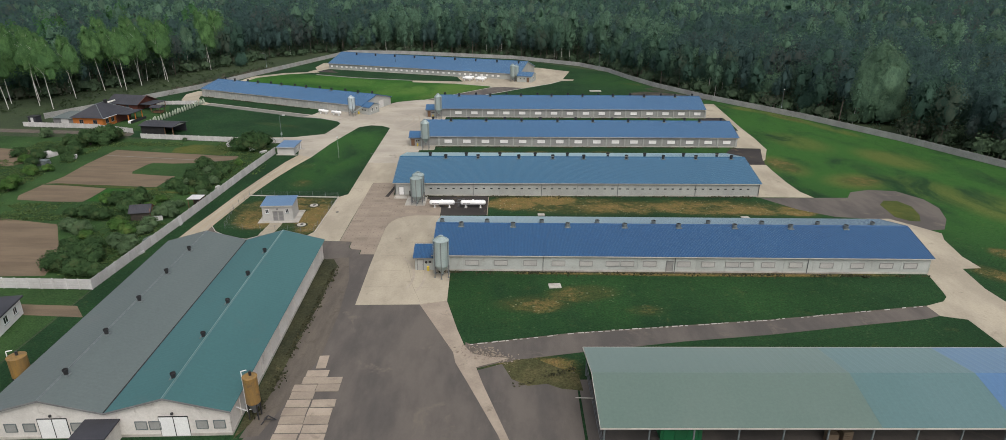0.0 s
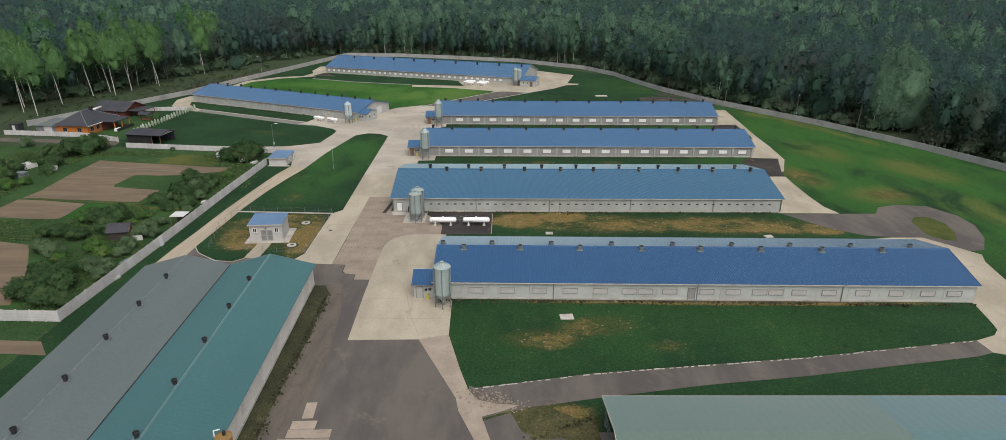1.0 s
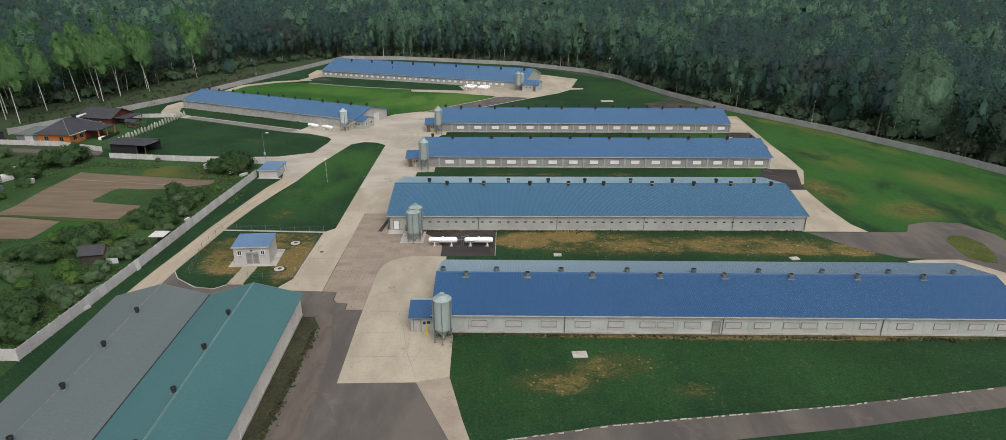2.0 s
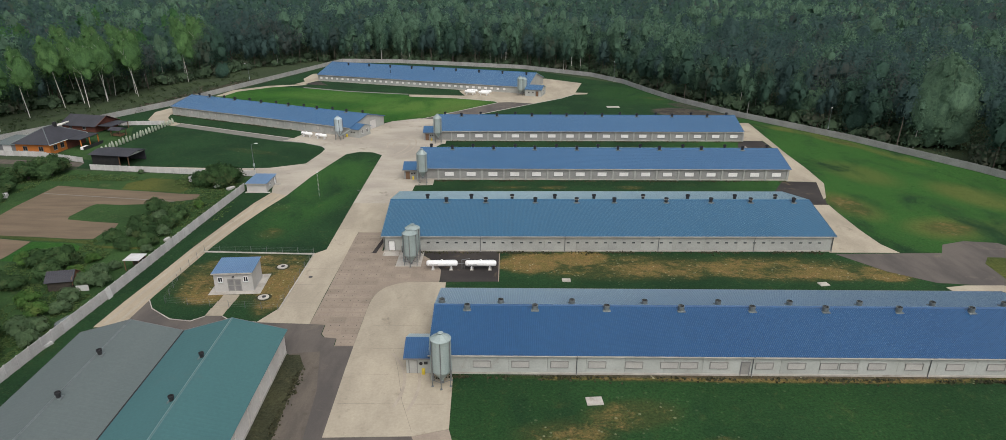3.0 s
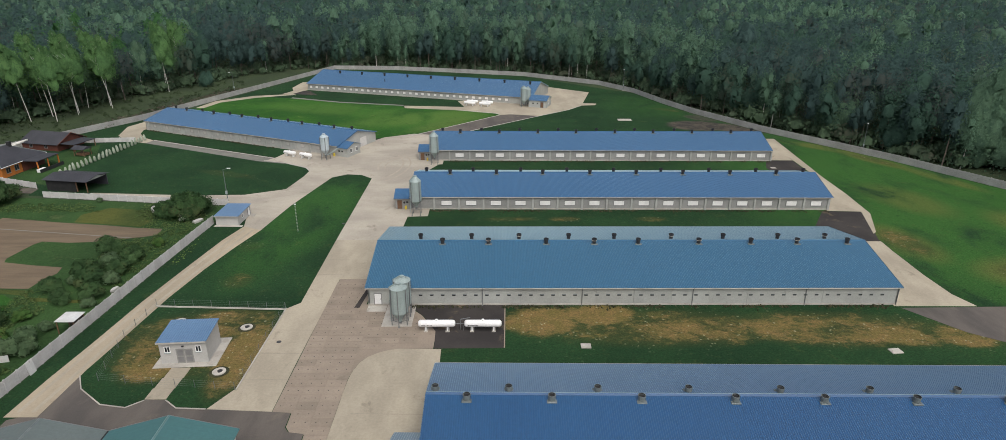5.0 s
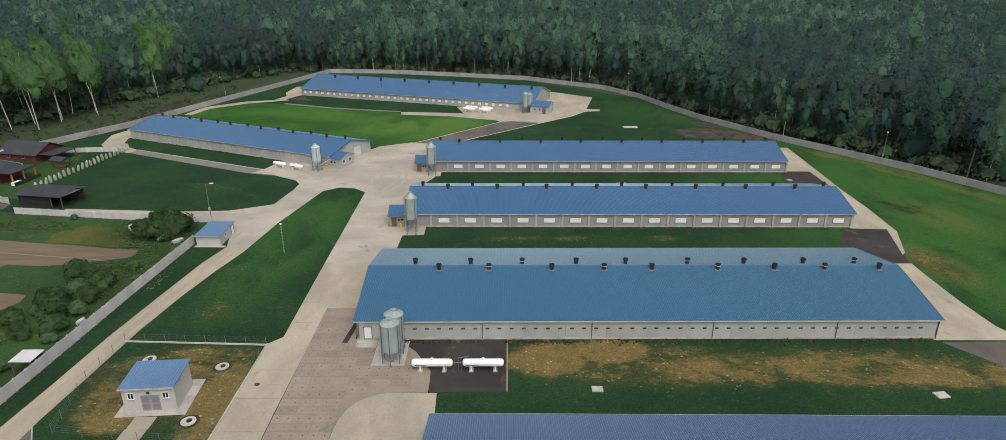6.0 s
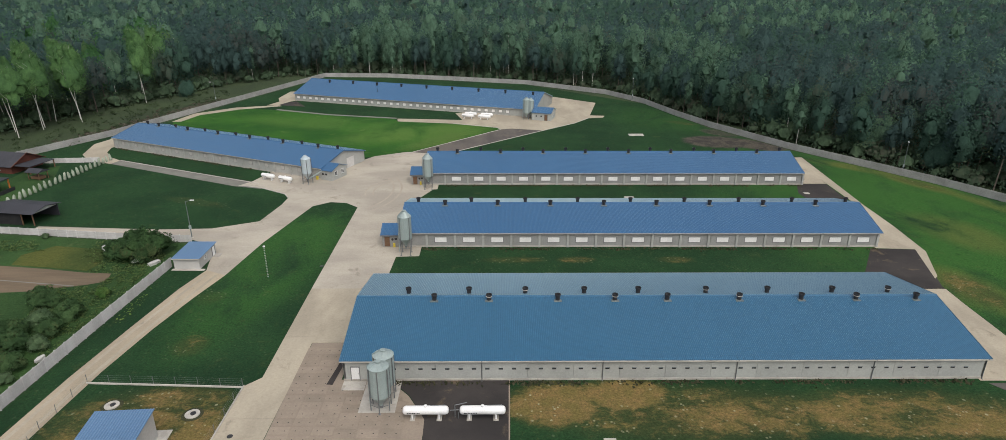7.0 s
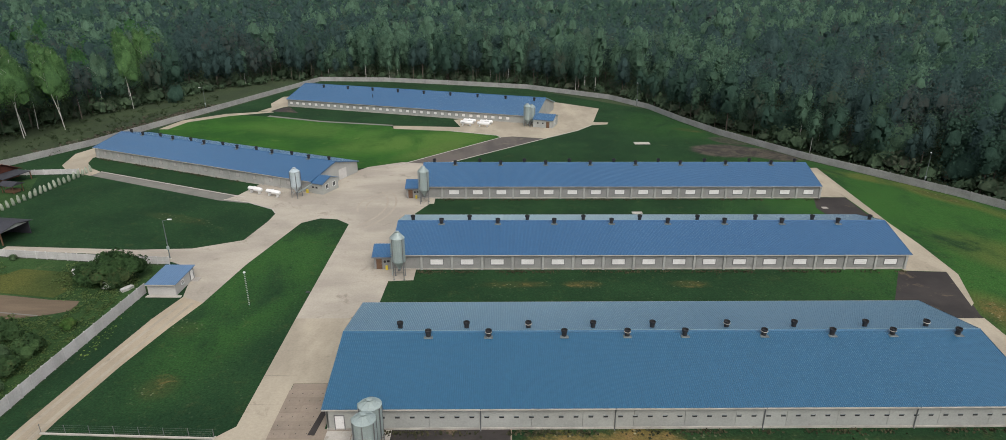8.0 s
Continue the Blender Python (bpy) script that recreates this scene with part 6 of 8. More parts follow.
concrete_fence("concrete_fence", [(-110.5, 93.9), (-65.3, 92.5), (-63.75, 120), (-62.45, 150), (-61.2, 171.5)], 2.065, 1.9, M["fence"], "pale precast concrete panel fence along the gardens")
concrete_fence("concrete_fence", [(-62.5, 182.3), (-73.5, 183.0), (-106, 187.4)], 2.065, 1.5, M["fence"], "pale precast concrete panel fence beside the lawn")
concrete_fence("concrete_fence", [(-111.5, 193.6), (-126, 199.0), (-150, 201.5)], 2.065, 1.5, M["fence"], "pale precast concrete panel fence before the house")
concrete_fence("concrete_fence", [(-110.5, 236.2), (-129.5, 234.6)], 2.065, 1.4, M["fence"], "pale precast concrete panel fence beside the lawn")
concrete_fence("perimeter_fence", [(-150, 212), (-137, 236), (-122.6, 264.7), (-110.3, 301.7), (-97, 340), (-84.7, 376.3), (-55, 374.8), (-26, 366.8), (8.4, 356.3), (40, 333), (51.6, 314.6), (58, 294), (65.4, 275), (79.7, 248.8), (102, 217.2), (119, 187.3), (131, 160.3), (168, 80)], 2.5, 1.95, M["perimeter"], "long grey precast concrete wall round the farm")
solo("leaning_board", chamfered(-0.6, -0.04, 0, 0.6, 0.04, 1.9, 0.02), M["tin"], "pale board leaning on the concrete fence", "board", "", "", pose(-63.5, 119.9, 0.02, -8, 0, 88))

# ---------------------------------------------------------------- row of wrapped shrubs
rng = np.random.default_rng(5)
bm = lathe(bmesh.new(), [(0.0, 0.0), (0.36, 0.02), (0.44, 0.4), (0.41, 1.0), (0.32, 1.45), (0.12, 1.68), (0, 1.7)], 10)
for v in bm.verts:
    v.co *= 1 + 0.10 * noise.noise(v.co * 3.0)
fleece = solo("wrapped_shrub", bm, M["fleece"], "young conifer wrapped in pale fleece", "shrub", "", "wrapped shrubs", pose(-112.0, 203.5, 0), True)
for i in range(1, 23):
    k = i / 22
    copy_thing(fleece, pose(-112.0 + 3.4 * k, 203.5 + 34.5 * k, 0, 4 * (i % 3 - 1), 6, 40 * i) @ Matrix.Diagonal((0.8, 0.8, 0.95 + 0.08 * (i % 4), 1)))

# ---------------------------------------------------------------- neighbouring houses


def hip_roof(parent, L, W, z, top, ov, mat):
    a, b = -ov, L + ov
    c, d = -ov, W + ov
    r = (d - c) / 2
    bm = bmesh.new()
    lo = [bm.verts.new(p) for p in ((a, c, z), (b, c, z), (b, d, z), (a, d, z))]
    hi = [bm.verts.new(p) for p in ((a + r, (c + d) / 2, top), (b - r, (c + d) / 2, top))]
    bm.faces.new((lo[0], lo[1], hi[1], hi[0]))
    bm.faces.new((lo[1], lo[2], hi[1]))
    bm.faces.new((lo[2], lo[3], hi[0], hi[1]))
    bm.faces.new((lo[3], lo[0], hi[0]))
    bm.faces.new(lo[::-1])
    part("roof", bm, mat, parent, "anthracite hip roof")
    bm = bmesh.new()
    for p, q in ((lo_p, hi_p) for lo_p, hi_p in (((a, c, z), (a + r, (c + d) / 2, top)), ((b, c, z), (b - r, (c + d) / 2, top)), ((b, d, z), (b - r, (c + d) / 2, top)), ((a, d, z), (a + r, (c + d) / 2, top)), ((a + r, (c + d) / 2, top), (b - r, (c + d) / 2, top)))):
        tube(bm, p, q, 0.12, None, 6)
    part("ridge_tiles", bm, M["vent_grey"], parent)
    part("gutter", boxed(a, c - 0.1, z - 0.16, b, c, z - 0.02), M["white"], parent)


ho = thing("family_house", pose(-124.4, 200.9, 0, 0, 0, 84.0), "orange rendered house with an anthracite hip roof", "house")
part("wall", boxed(0, 0, 0, 13.4, 10, 2.9), M["orange"], ho)
hip_roof(ho, 13.4, 10, 2.9, 6.2, 0.7, M["dark_roof"])
part("chimney", chamfered(8.4, 4.0, 4.8, 9.2, 4.8, 7.0, 0.02), M["black"], ho, "dark chimney")
for y in (2.6, 7.2):
    window(ho, 0, y, 1.6, 1.2, 1.1, "W", M["dark_frame"])
for x in (2.0, 4.6):
    window(ho, x, 0, 1.6, 1.2, 1.2, "S", M["dark_frame"])
ter = new("terrace")
ter.parent = ho
ter.matrix_basis = Matrix.Translation((6.0, -4.6, 0))
part("canopy", chamfered(0.0, 0, 2.7, 7.6, 4.5, 2.9, 0.03), M["dark_roof"], ter, "dark canopy")
for x in (0.3, 3.8, 7.3):
    part("post", boxed(x - 0.12, 0.2, 0, x + 0.12, 0.45, 2.7), M["orange"], ter)
part("back_wall", boxed(0.2, 4.4, 0, 7.4, 4.55, 2.7), M["brick_red"], ter)
part("railing", boxed(-1.0, -1.2, 0.1, 7.0, -1.1, 0.95), M["black"], ter, "black railing")
part("table", chamfered(-0.6, -0.9, 0.05, 1.6, 0.2, 0.85, 0.05), M["white"], ter, "white covered garden table")
gar = thing("garage", pose(-142.6, 205.0, 0, 0, 0, -6), "low grey garage beside the orange house", "garage")
part("wall", boxed(0, 0, 0, 8.0, 8.0, 2.0), M["dark_frame"], gar)
link("roof", sheet(8.6, -0.4, 2.0, 8.4, 2.5, -0.3, 0.4), M["grey_sheet"], gar, "grey sheet roof")
door(gar, 4.0, 0, 2.6, 1.9, M["grey_panel"])
tsd = thing("tool_hut", pose(-151.0, 205.6, 0, 0, 0, -4), "small black tool hut with a pale door", "hut")
part("wall", boxed(0, 0, 0, 2.6, 2.4, 2.1), M["dark_roof"], tsd)
part("roof", chamfered(-0.2, -0.2, 2.1, 2.8, 2.6, 2.25, 0.03), M["black"], tsd)
door(tsd, 1.3, 0, 0.9, 1.9, M["tin"])

hb = thing("gable_house", pose(-138.2, 228.4, 0, 0, 0, -13), "dark red wooden house with a dark gable roof", "house")
part("wall", boxed(0, 0, 0, 12, 9, 2.1), M["brick_red"], hb)
for x in (0, 11.8):
    bm = bmesh.new()
    profile_x(bm, [(0, 2.1), (9, 2.1), (4.5, 4.2)], x, x + 0.2)
    part("gable", bm, M["brick_red"], hb, "red-brown gable boards")
for ya, yb in ((-0.6, 4.5), (9.6, 4.5)):
    link("roof_slope", sheet(13.4, ya, 1.9, yb, 4.35, -0.7, 0.35), M["dark_roof"], hb, "dark sheet roof")
part("verge_trim", tubes([((12.75, -0.6, 1.95), (12.75, 4.5, 4.4)), ((12.75, 4.5, 4.4), (12.75, 9.6, 1.95))], 0.09, 6), M["brick_red"], hb)
part("lean_to_roof", chamfered(12.3, 0.4, 2.0, 17.2, 8.0, 2.15, 0.02), M["dark_roof"], hb, "dark porch roof")
for y in (0.6, 7.8):
    part("post", boxed(16.8, y - 0.1, 0, 17.0, y + 0.1, 2.0), M["wood"], hb)
for x in (3, 8):
    window(hb, x, 0, 1.25, 0.9, 0.8, "S", M["dark_frame"])
part("door", boxed(12.0, 3.6, 0.1, 12.05, 4.6, 1.95), M["wood"], hb)

logs = thing("log_pile", pose(-135.0, 219.5, 0, 0, 0, 15), "heap of pale birch trunks on straw behind the house", "log pile")
for i in range(5):
    part("log", tubes([((-2.2 + 0.5 * i, -0.6 + 0.35 * i, 2.75 + 0.14 * i), (0.4 + 0.9 * i, 0.2 + 0.3 * i, 3.0 + 0.35 * i))], 0.24, 8), M["birch_bark"], logs)
bm = boxed(-3.0, -1.8, 0, 3.2, 1.8, 2.6)
bmesh.ops.subdivide_edges(bm, edges=bm.edges[:], cuts=3, use_grid_fill=True)
for v in bm.verts:
    k = 1 - 0.35 * v.co.z / 2.6
    v.co = Vector((v.co.x * k, v.co.y * k, v.co.z)) + Vector((noise.noise(v.co), noise.noise(v.co * 1.3), 0)) * 0.4
part("straw_heap", bm, M["verge"], logs, "dull straw heap")

cp = thing("carport", pose(-108.2, 192.4, 0, 0, 0, -9.5), "black open-fronted wooden carport", "carport")
part("back_wall", boxed(0, 6.3, 0, 10.6, 6.45, 2.7), M["dark_roof"], cp)
part("front_boards", boxed(0, 0, 0.0, 7.6, 0.12, 2.5), M["void"], cp, "black board front")
part("side_wall", boxed(0, 0.12, 0, 0.12, 6.3, 2.6), M["dark_roof"], cp)
for x in (7.8, 10.4):
    part("post", boxed(x - 0.09, 0.0, 0, x + 0.09, 0.18, 2.6), M["wood"], cp)
for ya, yb in ((-0.6, 3.2), (7.0, 3.2)):
    link("roof_slope", sheet(11.6, ya, 2.7, yb, 3.4, -0.5, 0.4), M["dark_roof"], cp, "dark sheet roof")
bm = bmesh.new()
profile_x(bm, [(0.2, 2.5), (6.2, 2.5), (3.2, 3.25)], 10.5, 10.6)
part("gable", bm, M["pale_wall"], cp, "pale gable board")

gp = thing("garden_pavilion", pose(-117.5, 222, 0, 0, 0, -14), "small dark green garden pavilion", "pavilion")
for x, y in ((-1.6, -1.2), (1.6, -1.2), (1.6, 1.2), (-1.6, 1.2)):
    part("post", boxed(x - 0.07, y - 0.07, 0, x + 0.07, y + 0.07, 2.0), M["wood"], gp)
bm = bmesh.new()
profile_x(bm, [(-1.8, 2.0), (1.8, 2.0), (0, 2.7)], -2.1, 2.1)
part("roof", bm, M["dark_roof"], gp)
part("bench", chamfered(-1.4, -0.9, 0.1, 1.4, 0.9, 0.8, 0.04), M["wood"], gp)

cot = thing("white_cottage", pose(-69.9, 77.6, 0, 0, 0, 100), "low white building with a dark flat roof", "building")
part("wall", boxed(0, 0, 0, 7.5, 7, 2.6), M["white_panel"], cot)
part("roof", chamfered(-0.4, -0.4, 2.61, 7.9, 7.4, 2.85, 0.03), M["dark_roof"], cot)
window(cot, 3.0, 0, 1.5, 1.0, 1.0)
window(cot, 5.6, 0, 1.5, 0.8, 1.0)

# garden sheds and clutter
lt = thing("tool_shelter", pose(-66.2, 129.5, 0, 0, 0, 0), "garden shelter with a pale flat tin roof", "shelter")
part("roof", chamfered(-0.2, -0.2, 2.0, 2.6, 2.7, 2.08, 0.02), M["tin"], lt, "pale tin roof")
for x, y in ((0, 0), (2.4, 0), (0, 2.4), (2.4, 2.4)):
    part("post", boxed(x - 0.06, y - 0.06, 0, x + 0.06, y + 0.06, 2.0), M["wood"], lt)
part("back_boards", boxed(0.06, 2.36, 0, 2.34, 2.41, 2.0), M["bark"], lt)
sk = thing("garden_shack", pose(-74.4, 121.8, 0, 0, 0, 12), "old garden shack with a rusty sheet roof", "shack")
part("wall", boxed(0, 0, 0, 3.6, 3.0, 1.9), M["bark"], sk)
bm = bmesh.new()
profile_x(bm, [(0, 1.9), (3.0, 1.9), (1.5, 2.9)], 0, 3.6)
part("gable", bm, M["bark"], sk)
link("roof_slope", sheet(4.2, -0.4, 1.75, 1.5, 3.0, -0.3, 0.3), M["dark_roof"], sk)
link("roof_slope", sheet(4.2, 3.4, 1.75, 1.5, 3.0, -0.3, 0.3), M["rust"], sk, "rusty sheet roof")
bm = bmesh.new()
profile_x(bm, [(-0.2, 1.0), (3.2, 1.0), (3.2, 2.0), (1.5, 2.85), (-0.2, 2.0)], 3.62, 3.70)
part("gable_sheet", bm, M["rust"], sk, "rusty sheet on the gable")
part("screen", chamfered(4.2, -0.6, 0.0, 6.0, -0.5, 1.0, 0.01), M["tin"], sk, "pale board screen")
gt = thing("polytunnel", pose(-120.8, 167.5, 0, 0, 0, 70), "small whitish plastic polytunnel", "polytunnel")
bm = bmesh.new()
pts = [(1.2 * math.cos(a), 1.6 * math.sin(a)) for a in np.linspace(0, math.pi, 11)]
profile_x(bm, pts, -2.4, 2.4)
part("cover", bm, M["fence"], gt)
part("door", boxed(2.4, -0.4, 0, 2.44, 0.4, 1.35), M["wood"], gt)
for x, y, a, w, d, h, mt, lb in ((-113.5, 166.5, 20, 2.2, 1.4, 0.9, "fence", "pale tarpaulin-covered heap in the garden"), (-117.0, 160.5, 0, 2.4, 1.8, 1.3, "vent_grey", "grey covered garden box"), (-125.2, 177.2, 5, 1.8, 0.9, 0.6, "fence", "pale wooden garden table on grass"), (-65.3, 142.4, 80, 1.3, 0.6, 0.6, "fence", "pale rubble heap beside the fence"), (-75.8, 178.6, 5, 2.3, 1.3, 1.2, "fence", "pale plastic cold frame in the garden"), (-64.9, 172.6, 60, 1.9, 0.9, 0.5, "fence", "pale boards piled in the garden"), (-65.9, 112.2, 80, 2.6, 1.4, 0.6, "vent_grey", "grey scrap heap beside the fence"), (-64.9, 106.2, 70, 1.8, 1.0, 0.5, "tin", "pale scrap beside the fence")):
    bm = boxed(-w / 2, -d / 2, 0, w / 2, d / 2, h)
    bmesh.ops.subdivide_edges(bm, edges=bm.edges[:], cuts=3, use_grid_fill=True)
    for v in bm.verts:
        v.co += Vector((noise.noise(v.co * 1.7 + Vector((x, y, 0))), noise.noise(v.co * 1.7 + Vector((y, x, 3))), -0.6 * abs(v.co.x / w) * v.co.z)) * 0.22
    solo("garden_heap", bm, M[mt], lb, "garden clutter", "", "garden clutter", pose(x, y, 0.0, 0, 0, a))

# ---------------------------------------------------------------- slab paving
base = ground_piece("road_slabs", [(-30.25, 111.9), (-27.9, 111.75), (-27.8, 109.3), (-27.2, 108.4), (-25.4, 108.0), (-25.3, 106.0), (-22.65, 106.0), (-22.75, 116), (-22.7, 118.5), (-22.45, 120.4), (-21.95, 122.1), (-21.0, 123.55), (-19.9, 124.45), (-18.6, 125.1), (-17.2, 125.45), (-12.5, 125.45), (-12.5, 130), (-15, 134.5), (-18, 137.9), (-24.0, 137.9), (-24.1, 146.6), (-30.05, 146.6)], 0.040, M["slab"], "road of weathered concrete slabs with drain holes", "road")


def slab_mesh(w, d):
    bm = chamfered(0.02, 0.02, -0.1, w - 0.02, d - 0.02, 0.072, 0.012)
    me = mesh_of("concrete_slab", bm)
    me.materials.append(M["slab"])
    return me


SLAB = slab_mesh(2.5, 1.5)
bm = bmesh.new()
for x in (0.62, 1.88):
    bmesh.ops.create_circle(bm, cap_ends=True, radius=0.075, segments=8, matrix=Matrix.Translation((x, 0.75, 0.0765)))
HOLES = mesh_of("drain_hole", bm)
HOLES.materials.append(M["void"])
for c in range(3):
    for r in range(37):
        x, y = -30.2 + 2.5 * c, 106.3 + 1.5 * r
        if y < (111.9, 109.2, 106.0)[c]:
            continue
        if (y > 136 and c == 2) or y > 145.2:
            continue
        s = link("concrete_slab", SLAB, None, base, "", pose(x, y, 0.001 * ((r * 7 + c * 3) % 5)))
        link("drain_hole", HOLES, None, s)
for c in range(3):
    for r in range(9):
        x, y = -22.6 + 2.6 * c, 123.8 + 1.5 * r
        if (c == 0 and r == 0) or (c == 1 and (r < 2 or r > 5)) or (c == 2 and (r < 2 or r > 5)):
            continue
        s = link("concrete_slab", SLAB, None, base, "", pose(x, y, 0.001 * ((r * 5 + c) % 5)))
        link("drain_hole", HOLES, None, s)
part("silo_pad", chamfered(-20.6, 131.2, 0.0, -16.2, 137.6, 0.11, 0.02), M["plinth"], base, "pale concrete silo pad")
part("door_pad", chamfered(-23.6, 135.6, 0.0, -20.7, 137.5, 0.10, 0.02), M["plinth"], base, "pale concrete door pad")

old = ground_piece("pavement_old", [(-25.4, 46), (-18.9, 46), (-19.0, 64.5), (-21.6, 69), (-22.6, 74), (-24.4, 74), (-25.2, 66)], 0.047, M["asphalt"], "broken row of old concrete slabs along the barn", "pavement")
OLD = [mesh_of("old_slab", chamfered(0.03, 0.03, -0.1, w, d, 0.085, 0.02)) for w, d in ((2.86, 1.46), (2.84, 1.40), (1.30, 2.94))]
for me in OLD:
    me.materials.append(M["old_slab"])
for r in range(17):
    y = 46.2 + 1.52 * r
    for c in range(2):
        if (c == 1 and (y > 67.5 or r in (12,))) or (c == 0 and y > 70.2):
            continue
        x = -25.1 + 2.95 * c + 0.08 * math.sin(r * 1.7 + c) - 0.03 * (y - 46) + (0.9 if c == 0 and y > 66 else 0)
        link("old_slab", OLD[(r + c) % 2], None, old, "", pose(x, y, 0.004 * ((r + c) % 3), 0, 0, 1.75 + 1.2 * math.sin(r * 2.3 + c * 1.1)))
link("old_slab", OLD[2], None, old, "", pose(-24.0, 70.8, 0, 0, 0, 4))
# ---------------------------------------------------------------- plants


def leaf_quads(cs, ns, size, g, thin=0.75):
    """Small flat clumps of leaves at cs, facing along ns."""
    n = len(cs)
    ns = ns / (np.linalg.norm(ns, axis=1, keepdims=True) + 1e-9)
    t = np.cross(ns, g.normal(size=(n, 3)))
    t /= np.linalg.norm(t, axis=1, keepdims=True) + 1e-9
    b = np.cross(ns, t)
    s = (size * g.uniform(0.6, 1.35, n))[:, None]
    t, b = t * s, b * s * thin
    v = np.stack([cs - t * 0.5 - b * 0.35, cs + t * 0.1 - b * 0.6, cs + t * 0.55 + b * 0.1, cs - t * 0.1 + b * 0.55], 1).reshape(-1, 3)
    return v, np.arange(4 * n).reshape(-1, 4)


def crown_cloud(g, n, rx, rz, cz, size, lumps=9, flat=0.0, lump=0.42, up=0.45):
    """Leaf clumps over a heap of rounded lumps: an uneven crown with gaps."""
    d = g.normal(size=(lumps, 3))
    d /= np.linalg.norm(d, axis=1, keepdims=True)
    d[:, 2] = np.where(d[:, 2] < -0.35, -d[:, 2], d[:, 2])
    lc = d * g.uniform(0.35, 0.75, (lumps, 1)) * np.array([rx, rx, rz])
    lr = g.uniform(0.75, 1.25, lumps) * lump
    k = g.integers(0, lumps, n)
    e = g.normal(size=(n, 3))
    e /= np.linalg.norm(e, axis=1, keepdims=True)
    rad = g.uniform(0.7, 1.05, (n, 1))
    cs = lc[k] + e * rad * lr[k][:, None] * np.array([rx, rx, rz * 0.9])
    ns = e + g.normal(size=(n, 3)) * 0.2 + np.array([0, 0, up])
    cs[:, 2] += cz
    return leaf_quads(cs, ns, size, g)


def ball(sub):
    b = bmesh.new()
    bmesh.ops.create_icosphere(b, subdivisions=sub, radius=1.0)
    v = np.array([p.co[:] for p in b.verts])
    f = np.array([[p.index for p in q.verts] for q in b.faces])
    b.free()
    return v, f


BALLS = {1: ball(1), 2: ball(2), 3: ball(3)}


def soft_crown(g, n, rx, rz, cz, size, bumps=9, swell=0.28, sub=2, fill=0.84, hang=0.0, low=-0.75, jitter=0.38, plume=0.0, ragged=0.0):
    """One crown: a knobbly closed body, and leaf clumps that fray its outline. Returns both."""
    bd = g.normal(size=(bumps, 3))
    bd /= np.linalg.norm(bd, axis=1, keepdims=True)
    amp = g.uniform(0.5, 1.0, bumps) * swell

    def reach(d):
        return 0.86 + (amp[None] * np.clip((d @ bd.T - 0.62) / 0.38, 0, 1) ** 1.2).max(1)

    bv, bf = BALLS[sub]
    axes = np.array([rx, rx, rz])
    body = bv * (reach(bv) * fill * (1 + ragged * g.uniform(-0.6, 0.6, len(bv))))[:, None] * axes
    d = g.normal(size=(3 * n, 3))
    d /= np.linalg.norm(d, axis=1, keepdims=True)
    d = d[d[:, 2] > low][:n]
    cs = d * (reach(d) * g.uniform(0.84 - 0.3 * ragged, 1.05 + 0.4 * ragged, len(d)))[:, None] * axes
    for p in (body, cs):
        p[:, :2] *= (1 - plume * np.clip(p[:, 2] / rz, -0.2, 1))[:, None]
        p[:, 2] += cz
    ns = d / axes * rx + g.normal(size=d.shape) * jitter
    if hang:
        ns[:, 2] *= 1 - hang
    return (body, bf), leaf_quads(cs, ns, size, g)


def tufted_crown(g, tufts, n, rx, rz, cz, size, low=-0.75, fill=0.66):
    """A crown heaped up from several tufts, wider in its upper half. Returns its bodies and its leaf clumps."""
    bodies, leaves = [], []
    for i in range(tufts):
        k = (i + g.uniform(0.2, 0.8)) / tufts
        z = 2 * k - 1
        ring = math.sqrt(max(0.0, 1 - (0.85 * z) ** 2)) * (0.72 + 0.28 * k)
        a = 2.4 * i + g.uniform(-0.6, 0.6)
        r = rx * g.uniform(0.56, 0.76)
        body, leaf = soft_crown(g, n, r, min(r * g.uniform(1.4, 2.1), rz), cz + rz * 0.62 * z, size, 6, 0.45, 1, fill, 0.0, low, 0.28, 0.42, 0.4)
        off = np.array([math.cos(a), math.sin(a), 0]) * rx * 0.44 * ring * (1 if tufts > 1 else 0)
        v, f = body
        keep = v[f].mean(1)[:, 2] > cz + rz * 0.62 * z - 0.5 * r if low > -0.5 else np.ones(len(f), bool)
        bodies.append((v + off, f[keep]))
        leaves.append((leaf[0] + off, leaf[1]))
    return joined(bodies), joined(leaves)


def outward(v, centre, axes, g, lift=0.5, jitter=0.15):
    """Soft shading directions for leaves: away from the crown's middle and a little upwards."""
    n = (v - centre) / axes
    n /= np.linalg.norm(n, axis=1, keepdims=True) + 1e-6
    return n + np.array([0, 0, lift]) + g.normal(size=n.shape) * jitter


